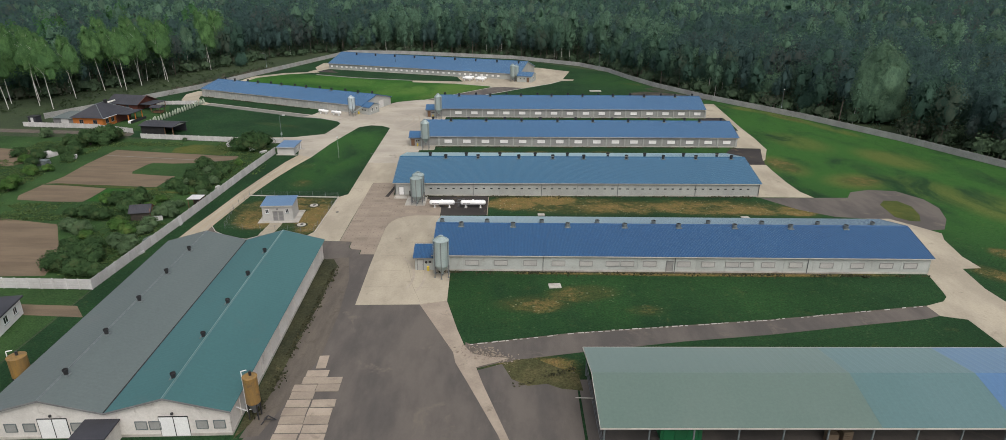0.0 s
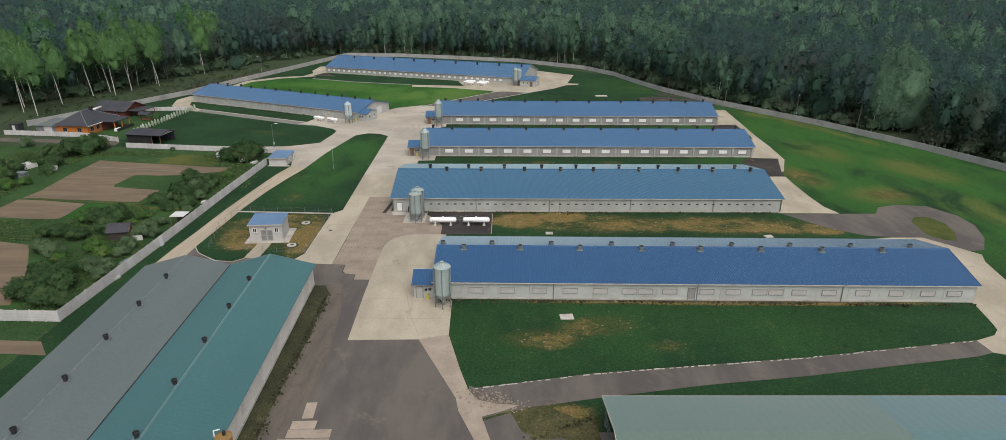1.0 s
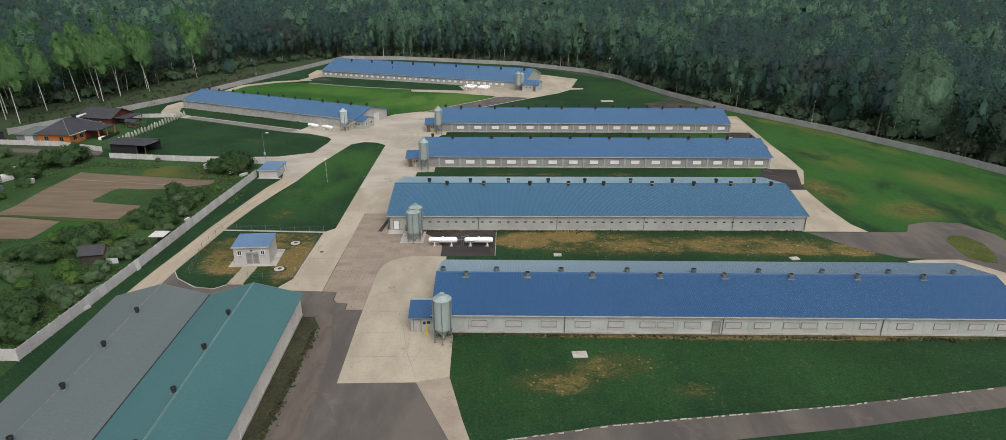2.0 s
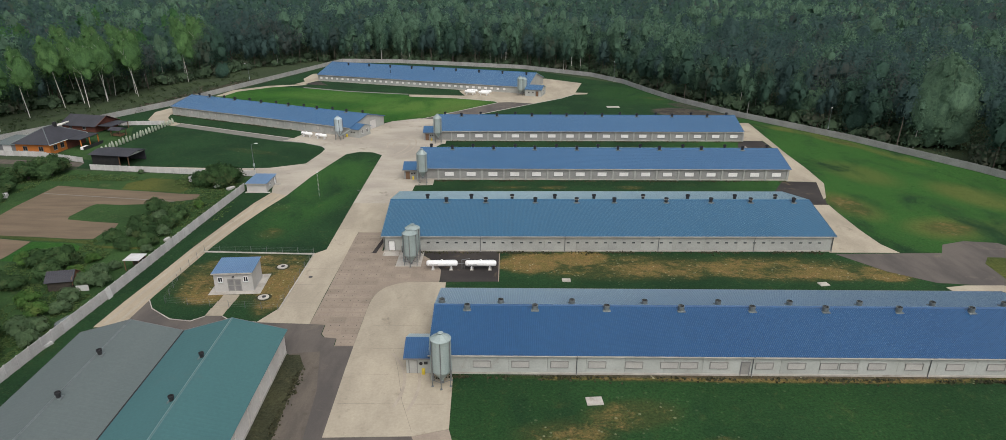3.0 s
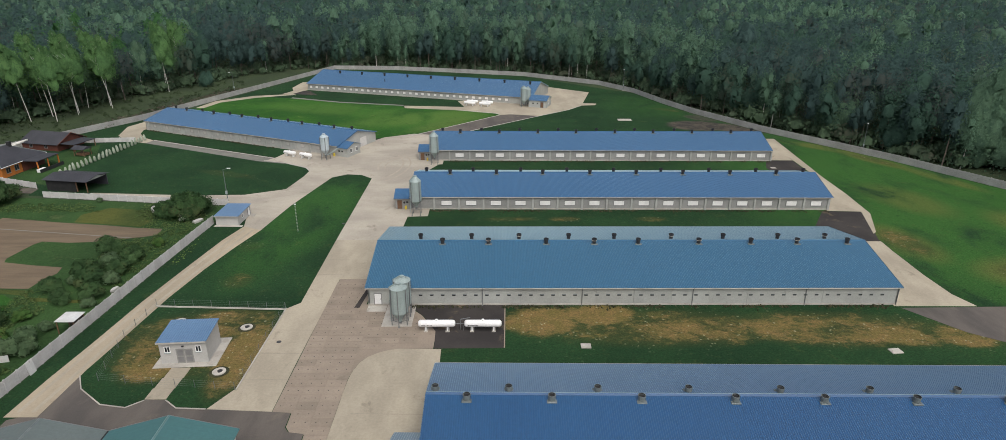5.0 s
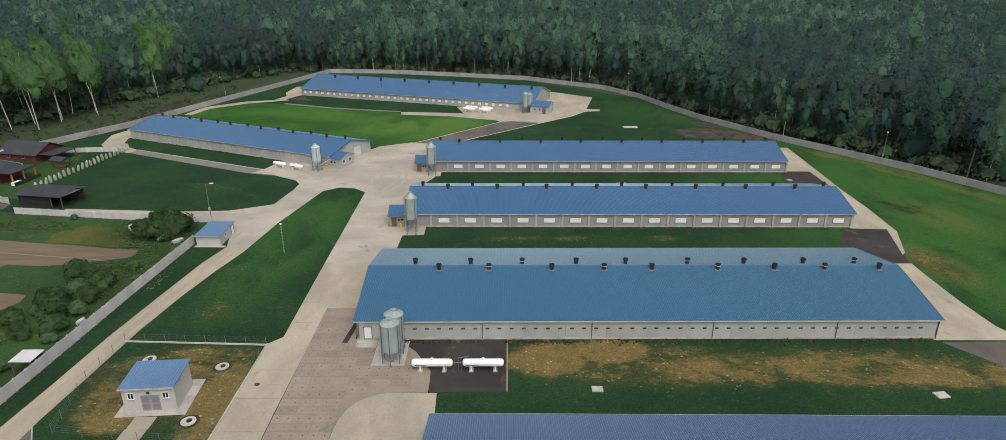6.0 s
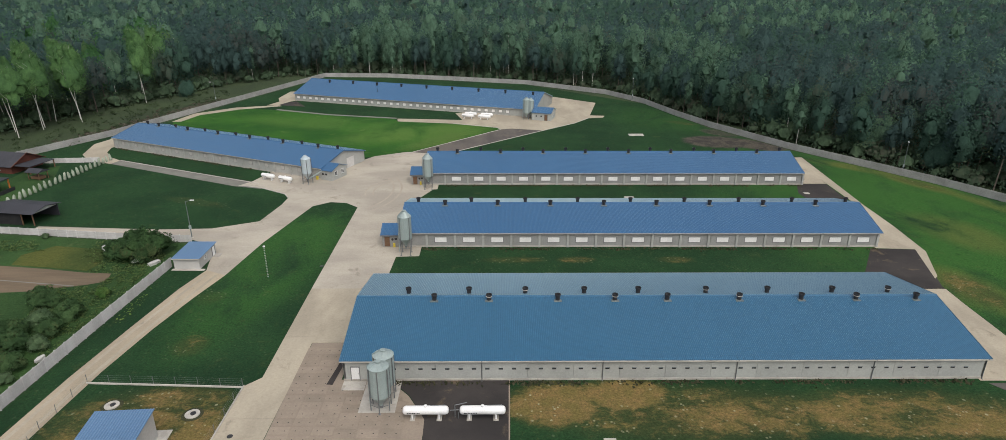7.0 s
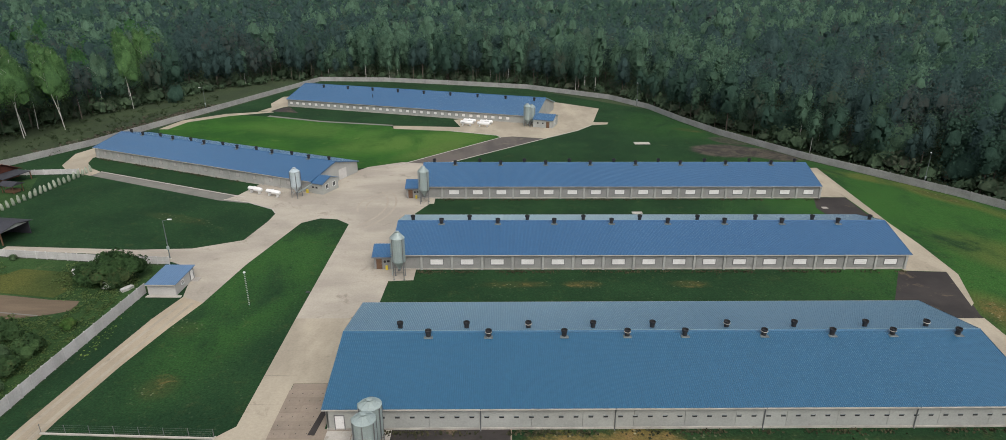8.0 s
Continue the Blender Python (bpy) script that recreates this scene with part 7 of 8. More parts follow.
def tri_mesh(name, parts, tones=None, normals=None):
    """Triangles and quads in one smooth mesh: parts is a list of (verts, faces), tones and normals go with the vertices."""
    vs, loops, starts, o, n = [], [], [], 0, 0
    for i, (v, f) in enumerate(parts):
        if normals is not None:
            c = np.cross(v[f[:, 1]] - v[f[:, 0]], v[f[:, 2]] - v[f[:, 0]])
            f = np.where(((c * normals[i][f[:, 0]]).sum(1) < 0)[:, None], f[:, ::-1], f)
        vs.append(v)
        loops.append((f + o).ravel())
        starts.append(n + np.arange(len(f)) * f.shape[1])
        o += len(v)
        n += f.size
    me = bpy.data.meshes.new(name)
    v, l, s = np.concatenate(vs), np.concatenate(loops), np.concatenate(starts)
    me.vertices.add(len(v))
    me.vertices.foreach_set("co", v.astype(np.float32).ravel())
    me.loops.add(len(l))
    me.loops.foreach_set("vertex_index", l.astype(np.int32))
    me.polygons.add(len(s))
    me.polygons.foreach_set("loop_start", s.astype(np.int32))
    me.update(calc_edges=True)
    me.shade_smooth()
    if tones is not None:
        me.attributes.new("tree_tone", "FLOAT", "POINT").data.foreach_set("value", np.concatenate(tones).astype(np.float32))
    if normals is not None:
        ns = np.concatenate(normals)
        ns = ns / (np.linalg.norm(ns, axis=1, keepdims=True) + 1e-6)
        me.attributes.new("custom_normal", "FLOAT_VECTOR", "POINT").data.foreach_set("vector", ns.astype(np.float32).ravel())
    return me


def tube_arrays(p, r, sides=5):
    """A tapering tube through points p with radii r, as arrays."""
    p, r = np.asarray(p, float), np.asarray(r, float)
    a = np.arange(sides) * 2 * math.pi / sides
    ring = np.stack([np.cos(a), np.sin(a), 0 * a], 1)
    v = (p[:, None, :] + ring[None] * r[:, None, None]).reshape(-1, 3)
    f = []
    for i in range(len(p) - 1):
        for j in range(sides):
            k = (j + 1) % sides
            f.append((i * sides + j, i * sides + k, (i + 1) * sides + k, (i + 1) * sides + j))
    return v, np.array(f)


def joined(pieces):
    vs, fs, o = [], [], 0
    for v, f in pieces:
        vs.append(v)
        fs.append(f + o)
        o += len(v)
    return np.concatenate(vs), np.concatenate(fs)


def birch(name, g, h, lean, rx, mat, label, group, n=1500, low=0.38, bark="birch_bark", category="tree", size=0.55, tufts=13):
    t = thing(name, pose(0, 0, 0), label, category, group)
    zs = np.linspace(0, 1, 8)
    bend = lean * zs ** 1.4 * h
    px = bend + 0.25 * np.sin(zs * 5 + g.uniform(0, 6))
    py = 0.3 * np.sin(zs * 4 + g.uniform(0, 6))
    path = np.stack([px, py, zs * h * 0.96], 1)
    pieces = [tube_arrays(path, 0.09 * (1 - zs) ** 0.7 * h / 22 + 0.03, 7)]
    for i in range(9):
        k = g.uniform(low, 0.85)
        p0 = np.array([np.interp(k, zs, px), np.interp(k, zs, py), k * h * 0.96])
        a = g.uniform(0, 6.28)
        q = p0 + np.array([math.cos(a), math.sin(a), 1.1]) * g.uniform(1.2, 2.4) * rx / 3
        pieces.append(tube_arrays([p0, (p0 + q) / 2 + [0, 0, 0.2], q], [0.07, 0.05, 0.03], 4))
    v, f = joined(pieces)
    link("trunk", raw_mesh("trunk", v, f), M[bark], t, "white birch trunk with limbs" if bark == "birch_bark" else "brown trunk with limbs", None, True)
    parts, tones, normals = [], [], []
    middle, reach = np.array([np.interp(0.6, zs, px), 0.42 * rx, h * (0.3 + 0.4 * low)]), np.array([rx, rx, h * 0.6 * (1 - low)])
    for i in range(tufts):
        k = (i + 0.5) / tufts
        z = h * (low + (0.94 - low) * k)
        r = rx * (0.50 + 0.34 * math.sin(math.pi * min(1, 0.25 + 0.85 * k)) - 0.22 * k ** 3) * g.uniform(0.85, 1.15)
        a = 2.4 * i + g.uniform(-0.5, 0.5)
        off = np.array([math.cos(a) * rx * 0.48, math.sin(a) * rx * 0.48 + 0.42 * rx, 0]) * (1 - 0.6 * k ** 2) + [np.interp(z / h, zs, px), np.interp(z / h, zs, py), 0]
        body, leaves = soft_crown(g, n // tufts, r, r * g.uniform(1.15, 1.6), z, size, 6, 0.3, 2, 0.70 if k > 0.3 else 0.5, 0.2, -0.75, 0.3, 0.35, 0.4)
        for v, f in (body, leaves):
            v = v + off
            v[:, 2] = np.maximum(v[:, 2], 0.1)
            parts.append((v, f))
            tones.append(np.full(len(v), g.uniform(0, 1)))
            normals.append(outward(v, middle, reach, g, 0.3) + 0.8 * outward(v, off + [0, 0, z - 0.5 * r], np.array([r, r, 1.4 * r]), g, 0.2))
    link("crown", tri_mesh("crown", parts, tones, normals), M[mat], t, "loose crown of small leaves")
    return t


def shrub(name, g, r, h, mat, label, group, n=700, size=0.4, extra=None):
    t = thing(name, pose(0, 0, 0), label, "bush", group)
    pieces = []
    for i in range(6):
        a = g.uniform(0, 6.28)
        q = np.array([math.cos(a) * r * 0.5, math.sin(a) * r * 0.5, h * 0.7])
        pieces.append(tube_arrays([[0, 0, 0], q * [0.4, 0.4, 0.6], q], [0.09, 0.06, 0.03], 4))
    v, f = joined(pieces)
    link("woody_base", raw_mesh("woody_base", v, f), M["bark"], t)
    parts, tones, normals = [], [], []
    for i in range(7):
        k = i / 6
        a = 2.4 * i
        rr = r * g.uniform(0.42, 0.62) * (1 - 0.25 * k)
        body, leaves = soft_crown(g, n // 7, rr, min(rr * g.uniform(0.85, 1.15), h * 0.45), h * (0.30 + 0.38 * k), size, 6, 0.35, 2, 0.72)
        for v, f in (body, leaves):
            v = v + np.array([math.cos(a), math.sin(a), 0]) * r * 0.5 * (1 - 0.55 * k)
            v[:, 2] = np.maximum(v[:, 2], 0.05)
            parts.append((v, f))
            tones.append(np.full(len(v), g.uniform(0, 1)))
            normals.append(outward(v, np.array([0, 0, 0.1 * h]), np.array([r, r, 0.8 * h]), g, 0.3, 0.4))
    link("foliage", tri_mesh("foliage", parts, tones, normals), M[mat], t)
    if extra:
        v, f = crown_cloud(g, n // 3, r * 1.02, h * 0.52, h * 0.55, size * 0.7, 10)
        v[:, 2] = np.maximum(v[:, 2], 0.1)
        link("blossom", raw_mesh("blossom", v, f), M[extra], t, "white blossom")
    return t


g = np.random.default_rng(11)

# birches at the forest's edge
kinds = [
    birch("birch_tree", g, 24, -0.13, 3.9, "grove", "tall leaning birch with white trunk and fresh leaves", "edge birches", 4200, 0.46, size=0.33),
    birch("birch_tree", g, 22, 0.05, 3.6, "grove", "tall slim birch with white trunk and fresh leaves", "edge birches", 3900, 0.48, size=0.33),
    birch("birch_tree", g, 26, -0.08, 4.2, "grove", "tall birch with white trunk and bright leaves", "edge birches", 4400, 0.48, size=0.33),
    birch("birch_tree", g, 20, 0.08, 3.6, "grove_pale", "slim birch with white trunk and pale leaves", "edge birches", 3700, 0.44, size=0.33),
]
spots = [(-143.4, 283.5), (-148.9, 272.3), (-156, 269.5), (-166, 266.5), (-160, 245.5), (-157, 226.8), (-138.2, 315.8), (-140.5, 318.5), (-151, 276), (-146.5, 288),
         (-158.5, 262), (-168, 255), (-170, 240), (-165, 232), (-172, 226), (-153, 285), (-162, 275), (-178, 236), (-176, 250), (-142, 352), (-139.5, 336), (-184, 228), (-190, 240), (-171, 262), (-180, 262), (-188, 252), (-156, 298), (-147, 312), (-196, 232), (-150, 262), (-146, 330)]
for i, (x, y) in enumerate(spots):
    m = pose(x, y, 0, 0, 0, g.uniform(-40, 40)) @ Matrix.Scale(g.uniform(0.92, 1.14), 4)
    if i < 4:
        kinds[i].matrix_basis = m
    else:
        copy_thing(kinds[i % 4], m)

# lone trees beyond the wall
big = birch("weeping_birch", g, 24, -0.04, 9.5, "grove_pale", "broad drooping pale birch standing behind the perimeter wall", "lone trees", 9000, 0.16, "bark", "tree", 0.55, 26)
big.matrix_basis = pose(124.5, 209, 0)
copy_thing(big, pose(102.5, 246, 0, 0, 0, 100) @ Matrix.Scale(0.72, 4))
rnd = birch("round_tree", g, 9, 0.0, 5.0, "wood_broad", "round green tree behind the perimeter wall", "lone trees", 1500, 0.3, "bark", "tree", 0.6, 8)
rnd.matrix_basis = pose(33.0, 372, 0) @ Matrix.Scale(1.25, 4)
for x, y, s in ((76, 292, 0.9), (84, 272, 1.0), (142, 192, 1.1), (112, 226, 0.8), (70, 312, 0.8), (-128, 330, 0.5), (152, 170, 1.2)):
    copy_thing(rnd, pose(x, y, 0, 0, 0, x * 7) @ Matrix.Scale(s, 4))
edge = birch("oak_tree", g, 17, 0.0, 5.2, "wood_broad", "full green broadleaf tree at the forest edge", "edge trees", 2200, 0.25, "bark", "tree", 0.75)
edge.matrix_basis = pose(-136, 398, 0)
lush = birch("spring_tree", g, 20, 0.02, 5.6, "wood_spring", "bright green broadleaf tree at the forest edge", "edge trees", 2200, 0.25, "bark", "tree", 0.75)
lush.matrix_basis = pose(-165, 330, 0)
for x, y, s in ((-178, 300, 1.15), (-190, 272, 1.1), (-150, 352, 1.0), (-200, 310, 1.2), (-210, 280, 1.2), (-92, 404, 0.9), (-185, 262, 1.0)):
    copy_thing(lush, pose(x, y, 0, 0, 0, x * 3) @ Matrix.Scale(s, 4))
for x, y, s in ((-118, 408, 0.95), (-70, 402, 0.9), (-128, 372, 0.7), (-148, 375, 1.0)):
    copy_thing(edge, pose(x, y, 0, 0, 0, x * 5) @ Matrix.Scale(s, 4))

# garden bushes
b1 = shrub("garden_bush", g, 3.0, 4.6, "shrub_dark", "dense dark green garden bush", "garden bushes", 2100, 0.3)
b2 = shrub("garden_bush", g, 2.5, 3.8, "shrub_fresh", "fresh green garden bush", "garden bushes", 1800, 0.26)
b3 = shrub("fruit_tree", g, 2.6, 4.0, "shrub_pale", "feathery pale green fruit tree", "garden fruit trees", 1800, 0.24)
b4 = shrub("blossom_shrub", g, 2.0, 2.8, "shrub_dark", "dark shrub covered in white blossom", "garden bushes", 1200, 0.22, "blossom")
b5 = shrub("garden_bush", g, 3.0, 4.6, "shrub_deep", "tall dark garden bush beside the roadside shed", "garden bushes", 2100, 0.28)
dense_places = [(-74.6, 157.5, 0.9), (-73, 147.5, 1.0), (-70.4, 144.2, 1.1), (-68.2, 149, 0.9), (-67.4, 140.2, 0.8), (-68.2, 154, 0.9), 
                (-75.6, 142.6, 0.8), (-118.6, 175.6, 1.2), (-115.7, 178.8, 1.5), (-114.6, 169.4, 1.0), (-112.9, 186.6, 1.3), (-112.4, 182.4, 1.6), (-112.8, 164, 0.8), (-120.6, 170.4, 1.0), (-120.9, 164.3, 0.9), (-118.6, 158.4, 0.8), (-81.6, 131.4, 1.1), (-77.4, 131.0, 1.15), (-77.2, 126.6, 1.0), (-84.8, 124.2, 0.9), (-81.0, 122.8, 0.9), (-87.4, 123.2, 0.7),
                (-75.4, 99.8, 1.1), (-74.4, 103.4, 1.1), (-70.8, 102.8, 1.0), (-71.2, 98.0, 1.0), (-68.2, 97.4, 0.8), (-77.6, 106.6, 0.8), (-73.6, 107.4, 0.9), (-128, 168, 0.9), (-116.2, 171.6, 0.9), (-71.6, 138.6, 0.7)]
fresh_places = [(-84.5, 131.5, 0.9), (-72.8, 126.4, 0.9), (-74.8, 117.6, 1.0), (-78.2, 113.0, 0.8), (-71.2, 114.2, 0.9), (-114.6, 152.0, 1.0), (-112.4, 155.0, 0.8), (-111.6, 139.8, 1.0), (-112.8, 143.6, 1.0), (-122.5, 162, 1.0), (-74.0, 133.4, 0.7), (-67.0, 160.5, 0.6), (-76.4, 159.8, 0.7)]
fruit_places = [(-83.4, 116.6, 0.9), (-80.2, 115.2, 1.0), (-70.6, 109.4, 1.0), (-68.6, 110.2, 0.9), (-67.4, 106.6, 0.8), (-69.2, 127.2, 0.9), (-68.6, 130.4, 0.6), (-69.4, 123.6, 0.9), (-67.2, 124.4, 0.7), (-69.2, 119.0, 0.9), (-68.6, 115.6, 0.8), (-70.6, 151, 1.0), (-67.4, 145.2, 0.8), (-73.0, 145.0, 0.7), (-134, 188, 1.0), (-91.6, 184.4, 0.4), (-66.6, 137.4, 0.6)]
deep_places = [(-70.3, 178.3, 1.25), (-66.4, 176.4, 1.0), (-68.6, 174.2, 1.0), (-72.6, 176.2, 0.9)]
blossom_places = [(-67.6, 172.6, 0.7), (-69.6, 175.4, 0.5)]
placed = (dense_places, fresh_places, fruit_places, blossom_places, deep_places)
for k, proto in enumerate((b1, b2, b3, b4, b5)):
    for i, (x, y, s) in enumerate(placed[k]):
        m = pose(x, y, 0, 0, 0, 57 * i + 20 * k) @ Matrix.Diagonal((s, s, s * (0.85 + 0.3 * ((i * 37) % 10) / 10), 1))
        if i == 0:
            proto.matrix_basis = m
        else:
            copy_thing(proto, m)

# ---------------------------------------------------------------- the forest
EDGE_X = np.array([-420, -196, -172, -160, -150, -142, -130, -104, -62, 10, 40, 52, 58, 65, 80, 102, 119, 131, 168, 420], float)
EDGE_Y = np.array([236, 236, 246, 262, 294, 310, 340, 374, 384, 363, 344, 327, 309, 289, 259, 228, 199, 173, 93, 0], float)


def scatter(step, x0, x1, y0, y1, g):
    xs, ys = np.meshgrid(np.arange(x0, x1, step), np.arange(y0, y1, step))
    p = np.stack([xs.ravel(), ys.ravel()], 1) + g.uniform(-0.48, 0.48, (xs.size, 2)) * step
    e = np.interp(p[:, 0], EDGE_X, EDGE_Y)
    near = p[:, 1] - e
    view = np.abs(p[:, 0] + 2) < (p[:, 1] + 12) * 0.80 + 20
    clear = np.hypot(p[:, 0] - 122.5, p[:, 1] - 203) > 7.5
    keep = (near > 0) & view & clear
    return p[keep], near[keep]


def grow(protos, pts, hs, g, wide=None, pick=None, turn=None):
    """One big mesh of trees: each point takes a prototype, turned and scaled."""
    pick = g.integers(0, len(protos), len(pts)) if pick is None else pick
    turn = g.uniform(0, 2 * math.pi, len(pts)) if turn is None else turn
    wide = hs * g.uniform(0.85, 1.2, len(pts)) if wide is None else wide
    vs, fs, o = [], [], 0
    for k, (v, f) in enumerate(protos):
        i = np.nonzero(pick == k)[0]
        if not len(i):
            continue
        c, s = np.cos(turn[i])[:, None], np.sin(turn[i])[:, None]
        w = wide[i][:, None]
        x = (v[None, :, 0] * c - v[None, :, 1] * s) * w + pts[i][:, None, 0]
        y = (v[None, :, 0] * s + v[None, :, 1] * c) * w + pts[i][:, None, 1]
        z = v[None, :, 2] * hs[i][:, None]
        vs.append(np.stack([x, y, z + 0 * x], 2).reshape(-1, 3))
        fs.append((f[None] + (np.arange(len(i)) * len(v))[:, None, None]).reshape(-1, f.shape[1]) + o)
        o += len(i) * len(v)
    return np.concatenate(vs), np.concatenate(fs)


pts, near = scatter(5.1, -620, 620, 60, 720, g)
dist = np.hypot(pts[:, 0] + 3, pts[:, 1] - 40)
u = g.uniform(0, 1, len(pts))
patch = np.array([noise.noise(Vector((x * 0.012, y * 0.012, 2.0))) for x, y in pts])
kind = np.where(u < 0.05 + 0.20 * (patch > 0.2), 2, np.where(u < 0.28 + 0.25 * (patch > 0.0), 1, 0))
left = (pts[:, 0] < -105) & (pts[:, 1] < 430)
kind = np.where(left & (u > 0.64) & (u < 0.76) & (patch > 0.0), 3, kind)
kind = np.where((pts[:, 0] > -70) & (pts[:, 0] < 85) & (near < 75) & (u > 0.66), 2, kind)
front = near < 22
kind = np.where(front & (u < 0.35) & (kind == 0), 1, kind)
hs = (19.5 + 5.5 * np.array([noise.noise(Vector((x * 0.03, y * 0.03, 7.0))) for x, y in pts]) + g.normal(0, 1.2, len(pts))) / 20.0
hs = np.where(near < 8, hs * g.uniform(0.6, 1.0, len(pts)), hs)
hs = np.where(kind >= 2, hs * g.uniform(0.85, 1.3, len(pts)), hs)
FOREST = (
    # kind, name, material, label, crown half-width, half-height, middle, leaf clump
    (0, "forest_pines", "wood_pine", "dense dark pine forest", 3.0, 4.4, 15.0, 0.8),
    (1, "forest_broadleaf", "wood_broad", "mid-green broadleaf trees mixed into the forest", 3.4, 5.2, 14.2, 0.85),
    (2, "forest_birches", "wood_birch", "pale green young birches in the forest", 2.6, 5.4, 14.6, 0.75),
    (3, "forest_spring_trees", "wood_spring", "bright fresh green broadleaf trees in the forest", 3.7, 5.6, 13.8, 0.8),
)
inner, edge_row = near >= 20, near < 20
ZONES = (
    # name, trees, tufts, leaf clumps a tuft, clump size, crown's width and half-height, how far down it is leaved
    ("_edge", edge_row, 6, 165, 0.60, 1.25, 1.50, -0.8, " at its edge"),
    ("", inner & (dist < 320), 4, 78, 0.76, 1.35, 1.15, -0.3, ""),
    ("_middle", inner & (dist >= 320) & (dist < 470), 2, 26, 1.1, 1.4, 1.0, -0.2, " further back"),
    ("_far", inner & (dist >= 470) & (u < 0.78), 2, 9, 1.45, 1.5, 0.95, -0.2, " in the distance"),
)
tone = np.clip(0.5 + 0.30 * g.normal(size=len(pts)) + 0.25 * patch, 0, 1)
for k, nm, mt, lb, rx, rz, cz, sz in FOREST:
    for zone, area, tufts, n, sc, wide, tall, low, where in ZONES:
        sel = area & (kind == k)
        q, h = pts[sel], hs[sel]
        if not len(q):
            continue
        both = [tufted_crown(g, tufts, n, rx * wide, rz * tall, cz - rz * (tall - 1) * 0.9, sz * sc, low, 0.50 if tufts > 3 else 0.70) for _ in range(9)]
        w = h * g.uniform(0.85, 1.2, len(q))
        pick, turn = g.integers(0, 9, len(q)), g.uniform(0, 6.28, len(q))
        parts, tones, normals = [], [], []
        foot = np.concatenate([q, ((cz - rz * (tall - 1) * 0.9 - 0.35 * rz) * h)[:, None]], 1)
        size = np.stack([rx * wide * w, rx * wide * w, rz * tall * h], 1)
        for protos in ([b for b, _ in both], [l for _, l in both]):
            parts.append(grow(protos, q, h, g, w, pick, turn))
            mid, axes = (np.concatenate([np.repeat(a[pick == j], len(protos[j][0]), 0) for j in range(9)]) for a in (foot, size))
            normals.append(outward(parts[-1][0], mid, axes, g))
            tones.append(np.concatenate([np.repeat(tone[sel][pick == j], len(protos[j][0])) for j in range(9)]))
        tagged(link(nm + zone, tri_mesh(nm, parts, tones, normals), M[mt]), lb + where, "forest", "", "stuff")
stem = tube_arrays([[0, 0, 0], [0.15, 0.1, 7], [0, 0, 14.5]], [0.17, 0.13, 0.06], 4)
sel = (near < 22) & (kind != 2) & (u < 0.75)
v, f = grow([stem], pts[sel], hs[sel], g)
tagged(link("forest_trunks", raw_mesh("forest_trunks", v, f), M["pine_bark"]), "brown trunks standing at the forest edge", "forest", "", "stuff")
sel = (near < 14) & (kind == 2) & (g.uniform(0, 1, len(pts)) < 0.5)
v, f = grow([stem], pts[sel], hs[sel], g)
tagged(link("forest_birch_trunks", raw_mesh("forest_birch_trunks", v, f), M["birch_bark"]), "white birch trunks at the forest edge", "forest", "", "stuff")

# low growth along the forest's edge
up, un = scatter(3.8, -420, 420, 60, 560, g)
sel = un < 34
both = [soft_crown(g, 70, 2.3, 1.9, 1.5, 0.62, 7, 0.45, 1, 0.62) for _ in range(6)]
q, h = up[sel], np.where(un[sel] > 10, g.uniform(0.8, 1.9, sel.sum()), np.where((up[sel][:, 0] > 45) | (up[sel][:, 0] < -125), g.uniform(0.8, 1.8, sel.sum()), g.uniform(0.4, 1.2, sel.sum())))
pick, turn, shade = g.integers(0, 6, len(q)), g.uniform(0, 6.28, len(q)), g.uniform(0, 1, len(q))
parts, tones, normals = [], [], []
for protos in ([b for b, _ in both], [l for _, l in both]):
    v, f = grow(protos, q, h, g, h, pick, turn)
    v[:, 2] = np.maximum(v[:, 2], 0.02)
    parts.append((v, f))
    tones.append(np.concatenate([np.repeat(shade[pick == j], len(protos[j][0])) for j in range(6)]))
    mid = np.concatenate([np.repeat(np.stack([q[pick == j][:, 0], q[pick == j][:, 1], 0 * h[pick == j]], 1), len(protos[j][0]), 0) for j in range(6)])
    normals.append(outward(v, mid, np.array([2.5, 2.5, 3.0]), g, 0.6))
tagged(link("undergrowth", tri_mesh("undergrowth", parts, tones, normals), M["thicket"]), "low dark undergrowth along the forest edge", "undergrowth", "", "stuff")

# brushwood and scrub between the wall and the birches
k = g.uniform(0, 1, 1100) ** 0.8
off = 1.8 + np.abs(g.normal(0, 2.6, len(k)))
bx = np.concatenate([-127 + 22 * k - 0.95 * off, g.uniform(-200, -112, 900)])
by = np.concatenate([252 + 66 * k + 0.3 * off, g.uniform(215, 340, 900)])
by_wall = np.arange(len(bx)) < len(k)
wall_y = np.interp(bx, [-240, -150, -128, -122, -112, -106], [206, 206, 262, 276, 318, 335])
keep = by_wall | (by > wall_y + 3)
low = [crown_cloud(g, 16, 0.9, 0.5, 0.4, 0.34, 5) for _ in range(6)]
for nm, mt, part_of, lb in (("brushwood", "brush", by_wall & (np.arange(len(bx)) % 3 > 0), "greyish brushwood and dry scrub outside the wall"), ("scrub", "broad", ~by_wall | (np.arange(len(bx)) % 3 == 0), "low green scrub outside the wall")):
    m = keep & part_of
    v, f = grow(low, np.stack([bx[m], by[m]], 1), g.uniform(0.5, 1.6, m.sum()), g)
    v[:, 2] = np.maximum(v[:, 2], 0.03)
    tagged(link(nm, raw_mesh(nm, v, f), M[mt]), lb, "scrub", "", "stuff")

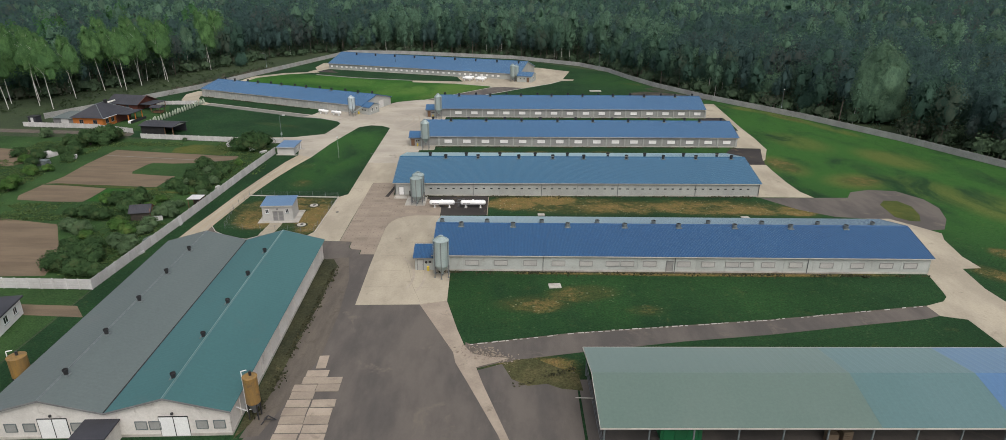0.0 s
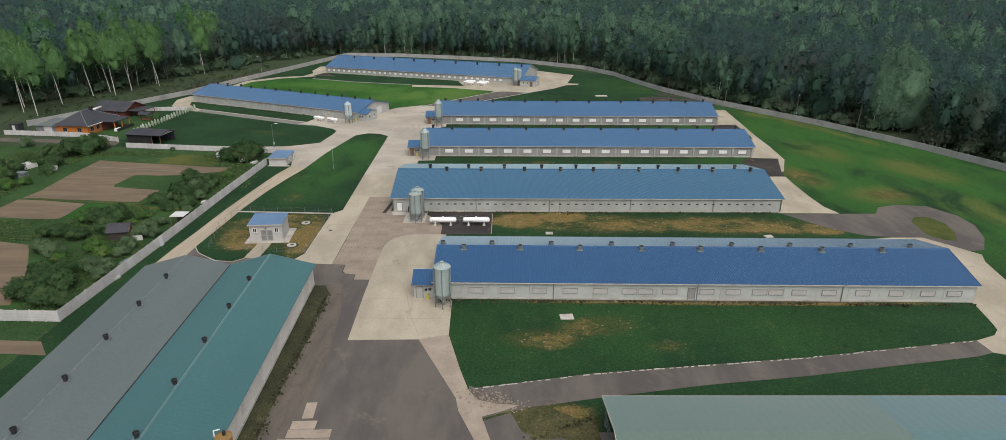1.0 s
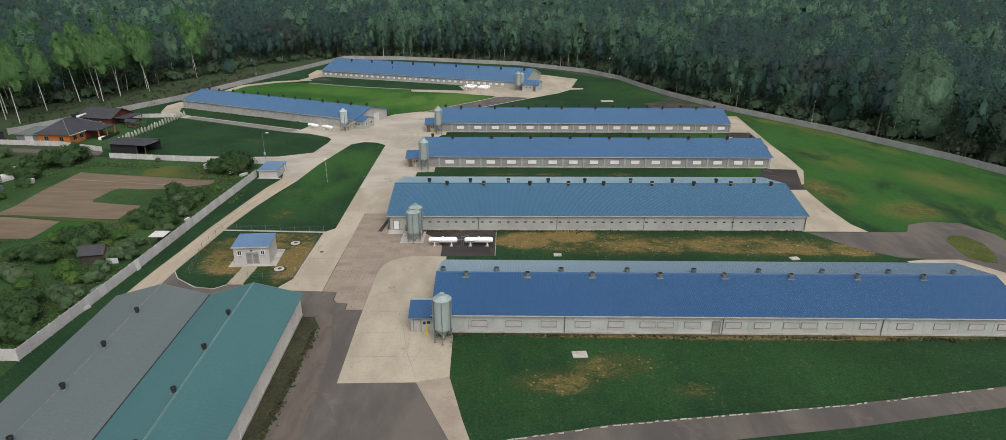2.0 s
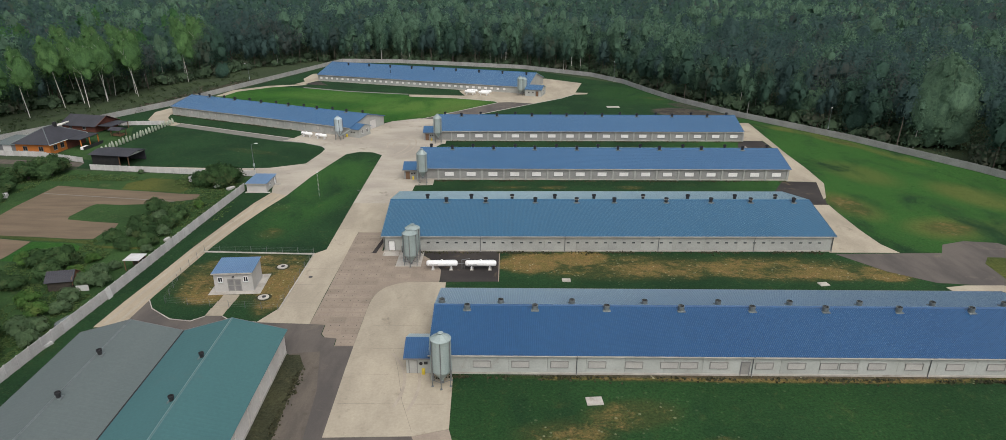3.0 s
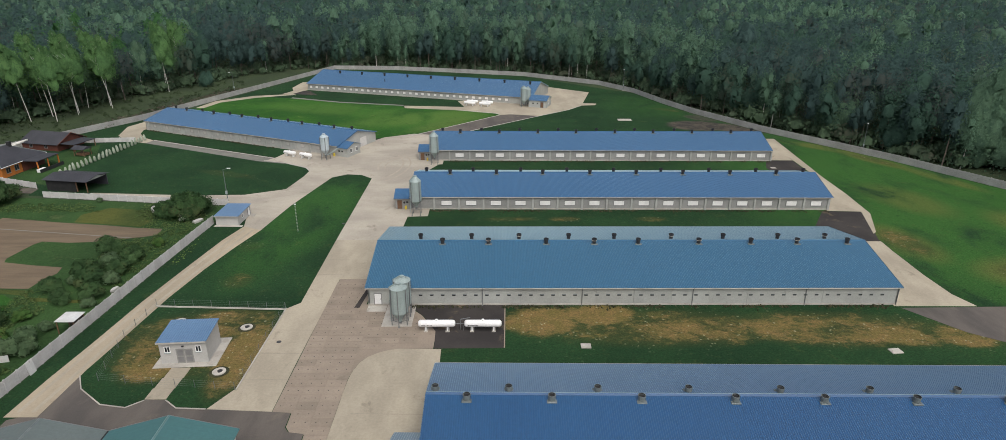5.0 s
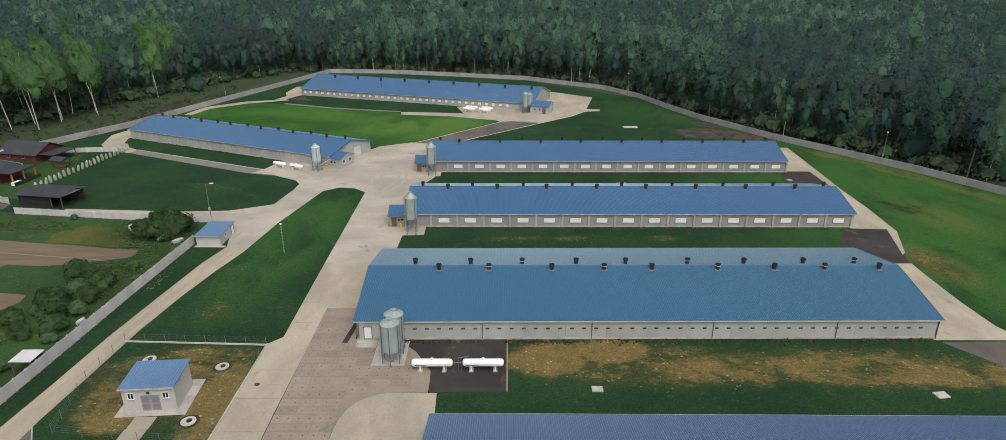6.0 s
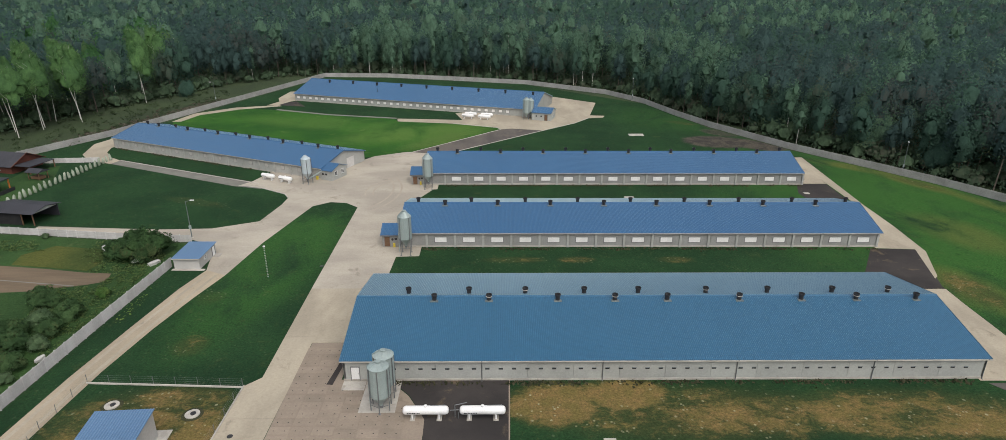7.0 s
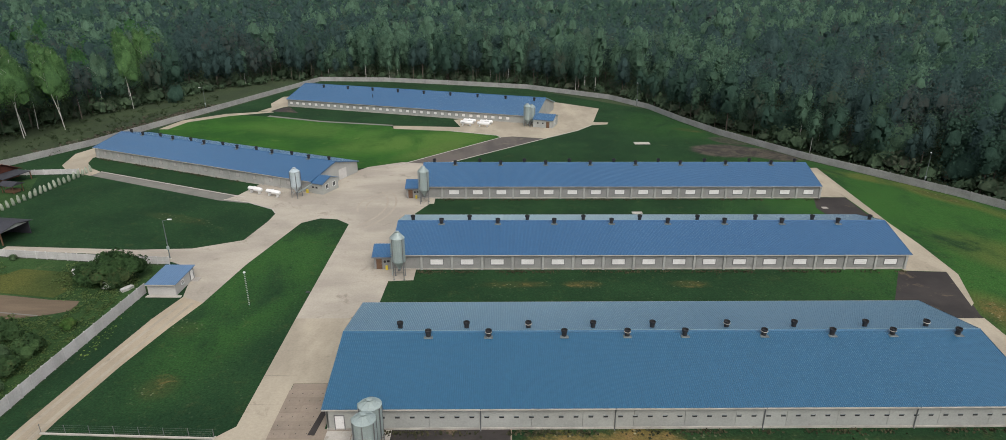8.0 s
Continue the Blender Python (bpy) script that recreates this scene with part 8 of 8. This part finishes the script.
# weeds at the foot of the walls and rough grass in the gardens
cs = []
for x0, y0, ang, ln in ((-11, 99.3, -1.0, 83.5), (-17, 137.35, 0, 75), (-18, 179.1, -0.3, 85), (-17, 216.2, -0.3, 86), (-113, 250.1, -24.3, 50), (-28.9, 60, 89.6, 42), (-28.4, 66, 90.2, 34), (9.9, 70.5, 205, 9)):
    n = int(ln * 14)
    d = g.uniform(0, ln, n)
    off = np.abs(g.normal(0, 0.45, n)) + 0.05
    keep = np.sin(d * 0.9) + np.sin(d * 0.37 + 1) + g.normal(0, 0.7, n) > -0.1
    d, off = d[keep], off[keep]
    a = radians(ang)
    cs.append(np.stack([x0 + d * math.cos(a) + off * math.sin(a), y0 + d * math.sin(a) - off * math.cos(a), g.uniform(0.05, 0.22, len(d))], 1))
cs = np.concatenate(cs)
v, f = leaf_quads(cs, g.normal(size=cs.shape) * 0.6 + [0, -0.5, 0.8], 0.34, g)
tagged(link("wall_weeds", raw_mesh("wall_weeds", v, f), M["weed"]), "dark ragged weeds along the house walls", "weeds", "", "stuff")

p = np.stack([g.uniform(-132, -64.5, 9000), g.uniform(95, 183, 9000)], 1)
soil = ((p[:, 0] < -80) & (p[:, 1] > 132) & (p[:, 1] < 178) & (p[:, 0] > -111)) | ((p[:, 0] < -70) & (p[:, 1] > 164) & (p[:, 1] < 169.5)) | ((p[:, 0] < -78) & (p[:, 1] < 122))
fence_x = np.interp(p[:, 1], [92, 120, 150, 171, 183], [-65.3, -63.75, -62.45, -61.2, -61])
rough = np.array([noise.noise(Vector((x * 0.08, y * 0.08, 1.0))) for x, y in p])
p = p[~soil & (p[:, 0] < fence_x - 0.8) & (rough > -0.15)]
tuft = [crown_cloud(g, 12, 0.8, 0.28, 0.22, 0.26, 5) for _ in range(6)]
v, f = grow(tuft, p, g.uniform(0.35, 0.8, len(p)), g, g.uniform(0.6, 1.5, len(p)))
v[:, 2] = np.maximum(v[:, 2], 0.03)
tagged(link("rough_grass", raw_mesh("rough_grass", v, f), M["tuft"]), "clumps of rough grass and weeds in the gardens", "grass", "", "stuff")

# yellow-green clumps in the grass inside the fence
n = 55
k = g.uniform(0, 1, n)
cs = np.stack([-60.2 - 0.6 * k + g.normal(0, 0.5, n), 151 + 13 * g.beta(2, 2, n), g.uniform(0.05, 0.18, n)], 1)
v, f = leaf_quads(cs, g.normal(size=cs.shape) * 0.3 + [0, 0, 1.0], 0.3, g)
tagged(link("dandelion_clumps", raw_mesh("dandelion_clumps", v, f), M["dandelion"]), "yellow-green clumps in the grass beside the fence", "weeds", "", "stuff")
